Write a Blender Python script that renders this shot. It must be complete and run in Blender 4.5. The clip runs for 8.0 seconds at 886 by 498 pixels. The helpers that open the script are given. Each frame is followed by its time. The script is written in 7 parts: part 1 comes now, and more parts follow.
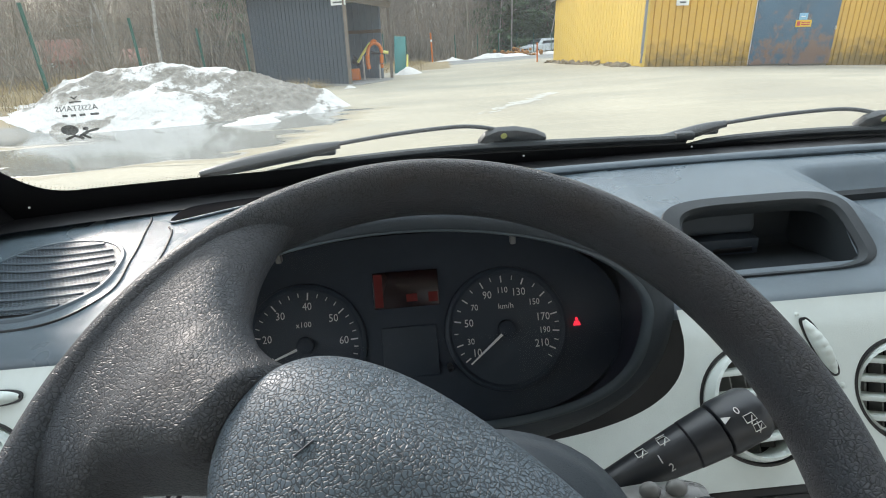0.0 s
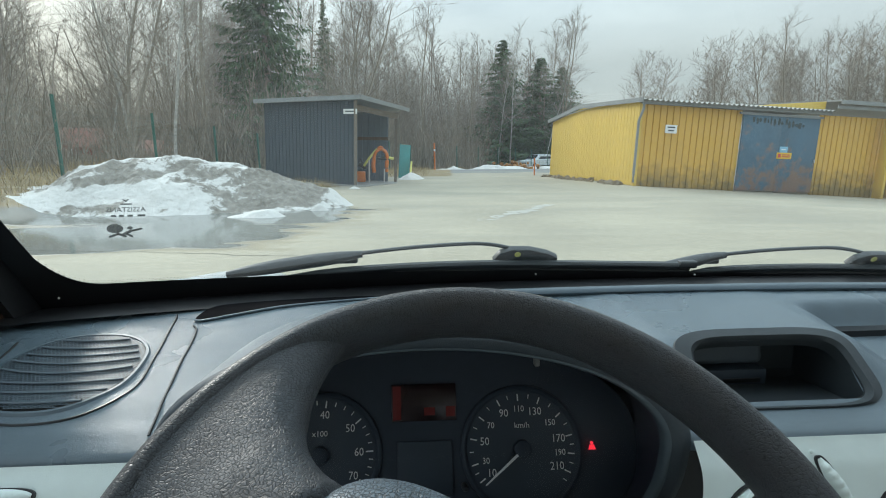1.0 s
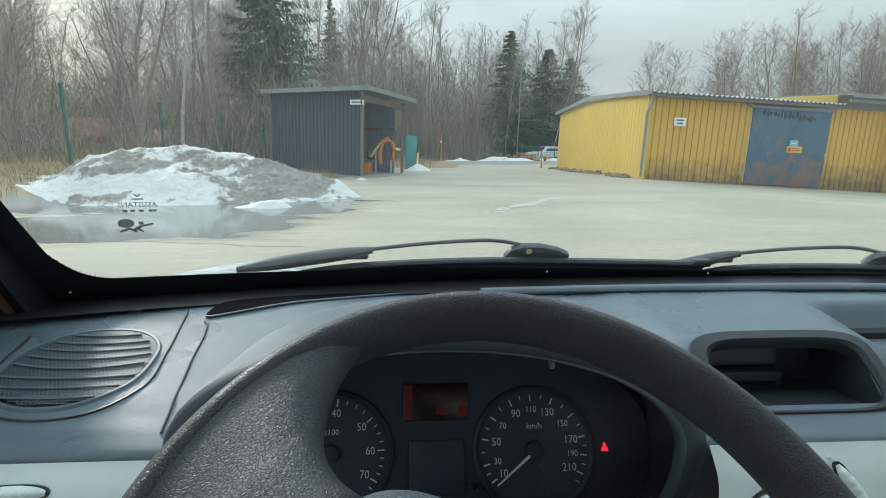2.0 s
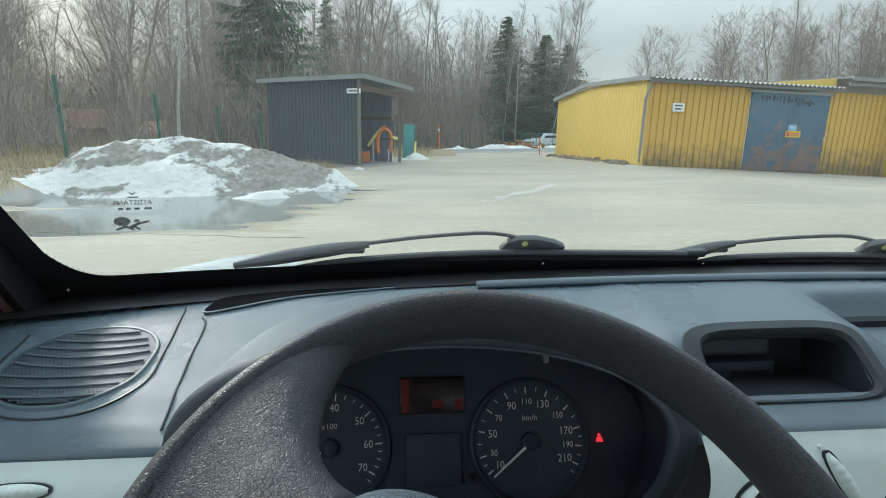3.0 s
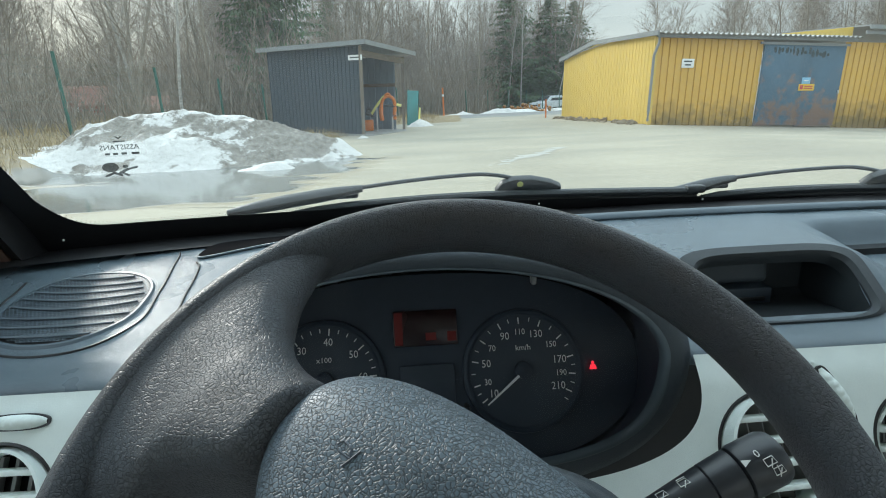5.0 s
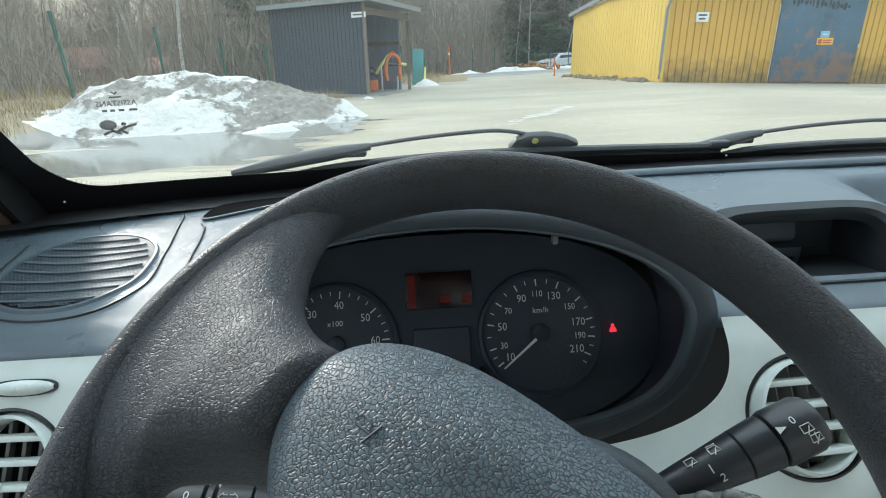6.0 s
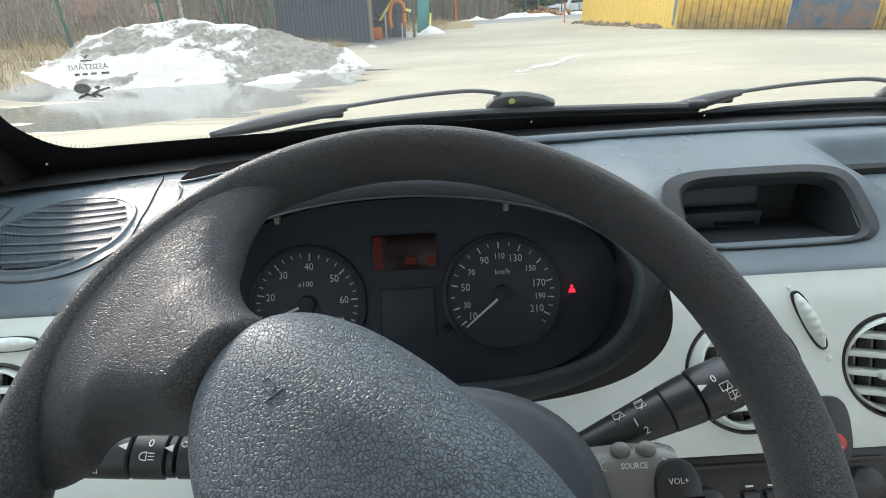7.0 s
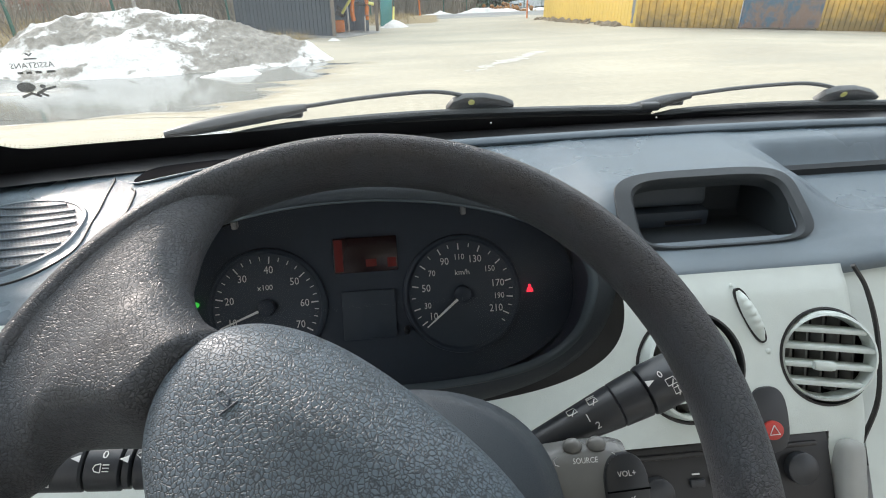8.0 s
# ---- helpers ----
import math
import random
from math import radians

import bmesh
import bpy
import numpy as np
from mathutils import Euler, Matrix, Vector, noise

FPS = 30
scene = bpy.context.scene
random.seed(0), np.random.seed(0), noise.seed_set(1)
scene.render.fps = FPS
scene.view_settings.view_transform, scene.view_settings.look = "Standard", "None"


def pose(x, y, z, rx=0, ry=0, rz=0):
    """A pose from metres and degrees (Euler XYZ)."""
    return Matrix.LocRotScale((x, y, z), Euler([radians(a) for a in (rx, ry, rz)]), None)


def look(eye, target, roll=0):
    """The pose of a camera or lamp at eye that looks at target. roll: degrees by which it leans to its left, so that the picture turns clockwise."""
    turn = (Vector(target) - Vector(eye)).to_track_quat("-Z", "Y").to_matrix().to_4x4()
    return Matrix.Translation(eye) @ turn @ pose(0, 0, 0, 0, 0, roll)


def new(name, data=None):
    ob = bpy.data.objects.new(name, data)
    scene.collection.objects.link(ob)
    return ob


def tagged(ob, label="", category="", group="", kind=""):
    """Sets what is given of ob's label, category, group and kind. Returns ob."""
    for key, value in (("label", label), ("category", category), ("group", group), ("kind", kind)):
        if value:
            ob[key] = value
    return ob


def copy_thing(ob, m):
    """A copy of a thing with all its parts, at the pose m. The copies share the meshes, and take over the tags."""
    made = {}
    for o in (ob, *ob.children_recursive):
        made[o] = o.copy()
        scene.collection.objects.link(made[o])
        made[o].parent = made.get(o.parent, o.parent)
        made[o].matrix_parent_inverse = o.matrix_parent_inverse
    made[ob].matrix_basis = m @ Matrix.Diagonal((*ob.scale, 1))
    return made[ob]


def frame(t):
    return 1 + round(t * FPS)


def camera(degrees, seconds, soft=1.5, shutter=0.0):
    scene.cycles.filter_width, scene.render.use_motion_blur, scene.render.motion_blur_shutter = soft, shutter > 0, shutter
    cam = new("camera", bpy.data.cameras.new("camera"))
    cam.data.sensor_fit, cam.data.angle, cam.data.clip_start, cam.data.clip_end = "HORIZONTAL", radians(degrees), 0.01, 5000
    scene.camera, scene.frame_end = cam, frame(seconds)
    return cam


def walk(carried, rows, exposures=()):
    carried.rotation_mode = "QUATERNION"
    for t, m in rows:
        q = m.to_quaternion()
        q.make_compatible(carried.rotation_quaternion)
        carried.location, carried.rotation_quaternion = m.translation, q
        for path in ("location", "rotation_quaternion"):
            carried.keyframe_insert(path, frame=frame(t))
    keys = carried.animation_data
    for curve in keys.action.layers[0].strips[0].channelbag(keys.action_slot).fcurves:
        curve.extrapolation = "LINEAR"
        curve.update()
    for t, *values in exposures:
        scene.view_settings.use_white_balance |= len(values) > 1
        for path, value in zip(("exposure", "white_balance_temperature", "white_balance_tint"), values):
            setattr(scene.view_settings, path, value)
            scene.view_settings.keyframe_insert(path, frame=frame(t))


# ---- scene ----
cam = camera(79.83, 8.0, soft=1.0)
# seconds, eye (x, y, z), yaw, pitch, roll
PATH = [
    (0, 0.0184, 0.0098, 1.2591, -3.696, -21.585, 3.671),
    (0.5, 0.0163, 0.0013, 1.2721, -4.250, -13.535, 1.501),
    (1, -0.0094, -0.0076, 1.2798, -3.435, -10.645, 0.320),
    (1.2, -0.0125, -0.0038, 1.2793, -2.913, -10.731, 0.408),
    (2.3, -0.0162, -0.0005, 1.2864, -2.776, -11.836, -0.111),
    (2.5, 0.0020, -0.0002, 1.2835, -2.894, -12.016, -0.032),
    (3, -0.0122, -0.0026, 1.2918, -2.986, -12.782, 0.553),
    (3.5, 0.0005, -0.0034, 1.2799, -3.003, -13.506, 1.162),
    (4, 0.0002, -0.0062, 1.2804, -2.933, -14.223, 1.712),
    (4.2, 0.0020, -0.0057, 1.2755, -2.880, -14.541, 1.913),
    (5.3, 0.0045, -0.0080, 1.2562, -2.392, -17.107, 2.581),
    (5.5, -0.0002, -0.0129, 1.2578, -2.260, -17.814, 2.681),
    (6, -0.0018, 0.0132, 1.2492, -1.931, -20.243, 2.924),
    (6.5, 0.0130, 0.0056, 1.2503, -1.559, -23.078, 2.985),
    (7, 0.0368, 0.0011, 1.2616, -1.254, -25.272, 3.129),
    (7.5, 0.0458, -0.0009, 1.2678, -2.094, -26.380, 2.806),
    (8, 0.0424, -0.0021, 1.2696, -4.839, -25.982, 2.075),
]
# the film's own brightening when less sky is in view
EXPOSURES = [(0, 0.94, 6980, 14), (0.5, 0.60, 6540, 6), (1, 0.42, 6470, 5), (3, 0.45, 6470, 4.5), (3.5, 0.57, 6470, 4.5), (4.2, 0.6, 6470, 4.5), (5.5, 0.7, 6480, 5), (6.5, 0.94, 6780, 10), (7, 1.03, 7020, 14), (8, 1.06, 7120, 16)]
walk(cam, [(t, pose(x, y, z, 90 + pitch, roll, yaw)) for t, x, y, z, yaw, pitch, roll in PATH],
     EXPOSURES)

# ---- sky and sun ----
SUN_AZ, SUN_EL = math.atan2(-0.66, 0.75), radians(26.5)
SUN_DIR = Vector((math.sin(SUN_AZ) * math.cos(SUN_EL), math.cos(SUN_AZ) * math.cos(SUN_EL), math.sin(SUN_EL)))
world = bpy.data.worlds.new("sky")
scene.world = world
world.use_nodes = True
wn, wl = world.node_tree.nodes, world.node_tree.links
wn.clear()
w_out = wn.new("ShaderNodeOutputWorld")
w_bg = wn.new("ShaderNodeBackground")
w_sky = wn.new("ShaderNodeTexSky")
w_sky.sky_type = "NISHITA"
w_sky.sun_disc = False
w_sky.sun_elevation, w_sky.sun_rotation = SUN_EL, SUN_AZ
w_sky.air_density, w_sky.dust_density = 1.0, 2.5
w_cloud = wn.new("ShaderNodeTexNoise")
w_cloud.inputs["Scale"].default_value, w_cloud.inputs["Detail"].default_value = 1.6, 6
w_map = wn.new("ShaderNodeMapping")
w_map.inputs["Scale"].default_value = (1, 1, 3.2)
w_co = wn.new("ShaderNodeTexCoord")
w_ramp = wn.new("ShaderNodeValToRGB")
w_ramp.color_ramp.elements[0].position, w_ramp.color_ramp.elements[0].color = 0.32, (2.8, 3.25, 3.6, 1)
w_ramp.color_ramp.elements[1].position, w_ramp.color_ramp.elements[1].color = 0.68, (5.4, 5.8, 5.95, 1)
w_mix = wn.new("ShaderNodeMix")
w_mix.data_type = "RGBA"
w_mix.inputs[0].default_value = 0.86
wl.new(w_co.outputs["Generated"], w_map.inputs["Vector"])
wl.new(w_map.outputs[0], w_cloud.inputs["Vector"])
wl.new(w_cloud.outputs["Fac"], w_ramp.inputs[0])
wl.new(w_sky.outputs[0], w_mix.inputs[6])
wl.new(w_ramp.outputs[0], w_mix.inputs[7])
# an overcast sky is brighter towards the zenith
w_sep, w_up, w_mul = wn.new("ShaderNodeSeparateXYZ"), wn.new("ShaderNodeValToRGB"), wn.new("ShaderNodeVectorMath")
w_up.color_ramp.elements[0].position, w_up.color_ramp.elements[0].color = 0.15, (1, 1, 1, 1)
w_up.color_ramp.elements[1].position, w_up.color_ramp.elements[1].color = 1.0, (4.4, 4.7, 5.0, 1)
w_mul.operation = "MULTIPLY"
wl.new(w_co.outputs["Generated"], w_sep.inputs[0])
wl.new(w_sep.outputs[2], w_up.inputs[0])
wl.new(w_mix.outputs[2], w_mul.inputs[0])
wl.new(w_up.outputs[0], w_mul.inputs[1])
wl.new(w_mul.outputs[0], w_bg.inputs[0])
w_bg.inputs[1].default_value = 0.094
wl.new(w_bg.outputs[0], w_out.inputs[0])

sun_data = bpy.data.lights.new("sun", "SUN")
sun_data.energy, sun_data.angle, sun_data.color = 2.0, radians(10.0), (1, 0.98, 0.95)
sun = new("sun", sun_data)
sun.matrix_world = look(SUN_DIR * 100, (0, 0, 0))

# ---- materials ----
def material(name, colour, rough=0.6, metal=0.0, vary=0.25, scale=8.0, grain=0.0, grain_scale=800.0, kind="noise", second=None,
             stain_scale=2.0, rough_vary=0.1, spec=0.5, island=0.0, coat=0.0, crease_shade=0.0):
    """Principled surface with colour drift at two scales, and a fine relief."""
    m = bpy.data.materials.new(name)
    m.use_nodes = True
    n, l = m.node_tree.nodes, m.node_tree.links
    b = n["Principled BSDF"]
    co = n.new("ShaderNodeTexCoord")
    fine, broad = n.new("ShaderNodeTexNoise"), n.new("ShaderNodeTexNoise")
    fine.inputs["Scale"].default_value, fine.inputs["Detail"].default_value = scale * 6, 4
    broad.inputs["Scale"].default_value, broad.inputs["Detail"].default_value = stain_scale, 5
    for t in (fine, broad):
        l.new(co.outputs["Object"], t.inputs["Vector"])
    mix = n.new("ShaderNodeMix")
    mix.data_type = "RGBA"
    lo = second or tuple(c * (1 - vary) for c in colour)
    hi = tuple(min(1, c * (1 + vary * 0.6)) for c in colour)
    mix.inputs[6].default_value, mix.inputs[7].default_value = (*lo, 1), (*hi, 1)
    mr = n.new("ShaderNodeMapRange")
    mr.inputs[1].default_value, mr.inputs[2].default_value = 0.3, 0.7
    ad = n.new("ShaderNodeMath")
    ad.operation = "MULTIPLY_ADD"
    l.new(fine.outputs["Fac"], ad.inputs[0])
    ad.inputs[1].default_value = 0.4
    sc = n.new("ShaderNodeMath")
    sc.operation = "MULTIPLY"
    sc.inputs[1].default_value = 0.6
    l.new(broad.outputs["Fac"], sc.inputs[0])
    l.new(sc.outputs[0], ad.inputs[2])
    l.new(ad.outputs[0], mr.inputs[0])
    l.new(mr.outputs[0], mix.inputs[0])
    out = mix.outputs[2]
    if island:
        ob = n.new("ShaderNodeNewGeometry")
        hs = n.new("ShaderNodeHueSaturation")
        mv = n.new("ShaderNodeMapRange")
        mv.inputs[3].default_value, mv.inputs[4].default_value = 1 - island, 1 + island
        l.new(ob.outputs["Random Per Island"], mv.inputs[0])
        l.new(mv.outputs[0], hs.inputs["Value"])
        l.new(out, hs.inputs["Color"])
        out = hs.outputs[0]
    l.new(out, b.inputs["Base Color"])
    b.inputs["Metallic"].default_value = metal
    b.inputs["Specular IOR Level"].default_value = spec
    b.inputs["Coat Weight"].default_value = coat
    rr = n.new("ShaderNodeMapRange")
    rr.inputs[1].default_value, rr.inputs[2].default_value = 0.3, 0.7
    rr.inputs[3].default_value, rr.inputs[4].default_value = max(0.02, rough - rough_vary), min(1, rough + rough_vary)
    l.new(broad.outputs["Fac"], rr.inputs[0])
    l.new(rr.outputs[0], b.inputs["Roughness"])
    if grain:
        if kind == "voronoi":
            v = n.new("ShaderNodeTexVoronoi")
            v.feature = "DISTANCE_TO_EDGE"
            v.inputs["Scale"].default_value = grain_scale
            nz = n.new("ShaderNodeTexNoise")
            nz.inputs["Scale"].default_value = grain_scale * 0.5
            wv = n.new("ShaderNodeMix")
            wv.data_type = "VECTOR"
            wv.inputs[0].default_value = 0.0028
            l.new(co.outputs["Object"], nz.inputs["Vector"])
            l.new(co.outputs["Object"], wv.inputs[4])
            l.new(nz.outputs["Color"], wv.inputs[5])
            l.new(wv.outputs[1], v.inputs["Vector"])
            cl = n.new("ShaderNodeMapRange")
            cl.inputs[1].default_value, cl.inputs[2].default_value = 0.0, 0.17 if crease_shade else 0.25
            cl.interpolation_type = "SMOOTHSTEP"
            l.new(v.outputs["Distance"], cl.inputs[0])
            h = cl.outputs[0]
        else:
            v = n.new("ShaderNodeTexNoise")
            v.inputs["Scale"].default_value, v.inputs["Detail"].default_value = grain_scale, 3
            l.new(co.outputs["Object"], v.inputs["Vector"])
            h = v.outputs["Fac"]
        if crease_shade:
            # shade painted into the grain: base colour darkened along the cell edges
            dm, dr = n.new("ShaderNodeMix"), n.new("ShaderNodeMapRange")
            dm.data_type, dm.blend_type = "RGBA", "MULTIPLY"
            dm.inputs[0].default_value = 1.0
            dr.inputs[3].default_value, dr.inputs[4].default_value = 1 - crease_shade, 1.06
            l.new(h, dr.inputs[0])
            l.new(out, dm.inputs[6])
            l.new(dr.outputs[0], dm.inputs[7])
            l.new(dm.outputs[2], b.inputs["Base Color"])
        bu = n.new("ShaderNodeBump")
        bu.inputs["Strength"].default_value = 1.0
        bu.inputs["Distance"].default_value = grain
        l.new(h, bu.inputs["Height"])
        l.new(bu.outputs[0], b.inputs["Normal"])
    return m


def glow(name, colour, strength):
    m = bpy.data.materials.new(name)
    m.use_nodes = True
    b = m.node_tree.nodes["Principled BSDF"]
    b.inputs["Base Color"].default_value = (*[c * 0.2 for c in colour], 1)
    b.inputs["Emission Color"].default_value = (*colour, 1)
    b.inputs["Emission Strength"].default_value = strength
    return m


def pane(name, tint, alpha_gloss=1.0, rough=0.0):
    """Thin clear sheet: what is behind it shows through, with a mirror gloss on top."""
    m = bpy.data.materials.new(name)
    m.use_nodes = True
    n, l = m.node_tree.nodes, m.node_tree.links
    n.clear()
    o, t, g, x, f = (n.new(k) for k in ("ShaderNodeOutputMaterial", "ShaderNodeBsdfTransparent", "ShaderNodeBsdfGlossy",
                                         "ShaderNodeMixShader", "ShaderNodeLayerWeight"))
    t.inputs[0].default_value = (*tint, 1)
    g.inputs["Roughness"].default_value = rough
    f.inputs[0].default_value = 0.5
    s, p5 = n.new("ShaderNodeMath"), n.new("ShaderNodeMath")
    p5.operation, s.operation = "POWER", "MULTIPLY_ADD"
    p5.inputs[1].default_value = 5
    l.new(f.outputs["Facing"], p5.inputs[0])
    l.new(p5.outputs[0], s.inputs[0])
    s.inputs[1].default_value, s.inputs[2].default_value = 0.9 * alpha_gloss, 0.05 * alpha_gloss
    l.new(s.outputs[0], x.inputs[0])
    l.new(t.outputs[0], x.inputs[1])
    l.new(g.outputs[0], x.inputs[2])
    l.new(x.outputs[0], o.inputs[0])
    return m


M_PAD = material("dash_grained_plastic", (0.096, 0.131, 0.157), 0.31, spec=0.7, grain=0.00012, grain_scale=1000, kind="voronoi", vary=0.15, stain_scale=6)
M_PADSMOOTH = material("dash_smooth_plastic", (0.088, 0.117, 0.140), 0.45, grain=0.0001, grain_scale=1500, vary=0.15, stain_scale=6)
M_GREY = material("pale_grey_plastic", (0.68, 0.75, 0.72), 0.5, grain=0.0001, grain_scale=1000, kind="voronoi", vary=0.1, stain_scale=5)
M_RIM = material("wheel_rim_skin", (0.058, 0.070, 0.084), 0.44, grain=0.00034, grain_scale=580, kind="voronoi", crease_shade=0.45, second=(0.055, 0.050, 0.052), vary=0.2, stain_scale=9, rough_vary=0.12)
M_HUB = material("wheel_pad_skin", (0.112, 0.150, 0.184), 0.46, grain=0.00036, grain_scale=600, kind="voronoi", crease_shade=0.6, vary=0.25, stain_scale=9, rough_vary=0.1)
M_VOID = material("deep_black", (0.004, 0.004, 0.005), 0.95, spec=0.05, vary=0.1)
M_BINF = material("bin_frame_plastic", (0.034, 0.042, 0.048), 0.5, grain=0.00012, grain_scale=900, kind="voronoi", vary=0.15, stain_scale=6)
M_HOOD = material("hood_lip_plastic", (0.060, 0.076, 0.092), 0.45, grain=0.00010, grain_scale=900, kind="voronoi", vary=0.15, stain_scale=6)
M_BLACK = material("black_plastic", (0.012, 0.012, 0.013), 0.4, grain=0.00008, grain_scale=2500, vary=0.2)
M_STALK = material("stalk_plastic", (0.030, 0.033, 0.038), 0.36, grain=0.00005, grain_scale=3000, vary=0.2)
M_GAUGE = material("gauge_face", (0.034, 0.047, 0.066), 0.6, vary=0.15, scale=20)
M_GAUGE2 = material("gauge_surround", (0.040, 0.055, 0.075), 0.55, grain=0.00006, grain_scale=3000, vary=0.12)
M_MARK = material("dial_print", (0.86, 0.87, 0.86), 0.6, vary=0.05)
M_PRINT = material("white_print", (0.7, 0.7, 0.68), 0.6, vary=0.05)
M_LCD = material("dark_display", (0.02, 0.006, 0.006), 0.25, vary=0.1)
M_RED = glow("red_telltale", (1.0, 0.03, 0.06), 0.7)
M_LCDRED = glow("red_display_segment", (0.5, 0.02, 0.01), 0.014)
M_GREEN = glow("green_telltale", (0.02, 0.7, 0.08), 0.35)
M_GLASS = pane("windscreen_glass", (0.93, 0.965, 0.95))
# thin film of road dust on the windscreen
_n, _l = M_GLASS.node_tree.nodes, M_GLASS.node_tree.links
_o = [q for q in _n if q.type == "OUTPUT_MATERIAL"][0]
_clear = _o.inputs[0].links[0].from_socket
_tl, _x, _f, _r, _c = (_n.new(k) for k in ("ShaderNodeBsdfTranslucent", "ShaderNodeMixShader", "ShaderNodeTexNoise", "ShaderNodeMapRange", "ShaderNodeTexCoord"))
_tl.inputs[0].default_value = (0.80, 0.84, 0.84, 1)
_f.inputs["Scale"].default_value, _f.inputs["Detail"].default_value = 5.0, 6
_r.inputs[3].default_value, _r.inputs[4].default_value = 0.012, 0.040
_l.new(_c.outputs["Object"], _f.inputs["Vector"])
_l.new(_f.outputs["Fac"], _r.inputs[0])
_l.new(_r.outputs[0], _x.inputs[0])
_l.new(_clear, _x.inputs[1])
_l.new(_tl.outputs[0], _x.inputs[2])
_l.new(_x.outputs[0], _o.inputs[0])
M_LENS = pane("cluster_lens", (0.96, 0.96, 0.97), 0.22, 0.08)
M_FRIT = material("black_frit", (0.006, 0.006, 0.007), 0.35, vary=0.2)
M_RUBBER = material("wiper_rubber", (0.03, 0.033, 0.036), 0.6, grain=0.0002, grain_scale=900, vary=0.2)
M_WIPER = material("wiper_paint", (0.030, 0.034, 0.038), 0.45, vary=0.3, stain_scale=14)
M_YDOT = material("yellow_dot", (0.75, 0.72, 0.22), 0.6, vary=0.1)
M_BODY = material("white_car_paint", (0.78, 0.79, 0.78), 0.25, vary=0.05, stain_scale=3, coat=0.5)
M_TRIM = material("pillar_trim", (0.45, 0.45, 0.43), 0.7, grain=0.0003, grain_scale=1200, vary=0.1)
M_LINING = material("roof_lining_felt", (0.6, 0.6, 0.57), 0.95, grain=0.0006, grain_scale=900, vary=0.1)
M_SATIN = material("satin_grey_plastic", (0.21, 0.21, 0.205), 0.34, grain=0.00006, grain_scale=2500, vary=0.15, stain_scale=20)
M_STICK = bpy.data.materials.new("milky_film")
M_STICK.use_nodes = True
_n, _l = M_STICK.node_tree.nodes, M_STICK.node_tree.links
_t, _x = _n.new("ShaderNodeBsdfTransparent"), _n.new("ShaderNodeMixShader")
_d, _tl, _y = _n.new("ShaderNodeBsdfDiffuse"), _n.new("ShaderNodeBsdfTranslucent"), _n.new("ShaderNodeMixShader")
_d.inputs[0].default_value = _tl.inputs[0].default_value = (0.8, 0.82, 0.8, 1)
_l.new(_d.outputs[0], _y.inputs[1])
_l.new(_tl.outputs[0], _y.inputs[2])
_x.inputs[0].default_value = 0.075
_l.new(_t.outputs[0], _x.inputs[1])
_l.new(_y.outputs[0], _x.inputs[2])
_l.new(_x.outputs[0], _n["Material Output"].inputs[0])
M_STICKDARK = material("sticker_ink", (0.10, 0.105, 0.105), 0.7, vary=0.1)
_n, _l = M_STICKDARK.node_tree.nodes, M_STICKDARK.node_tree.links
_t, _x = _n.new("ShaderNodeBsdfTransparent"), _n.new("ShaderNodeMixShader")
_x.inputs[0].default_value = 0.62
_l.new(_t.outputs[0], _x.inputs[1])
_l.new(_n["Principled BSDF"].outputs[0], _x.inputs[2])
_l.new(_x.outputs[0], _n["Material Output"].inputs[0])
M_REDBTN = material("hazard_red", (0.5, 0.05, 0.04), 0.4, vary=0.1)
M_TAN = material("worn_brown", (0.10, 0.055, 0.04), 0.5, vary=0.4)

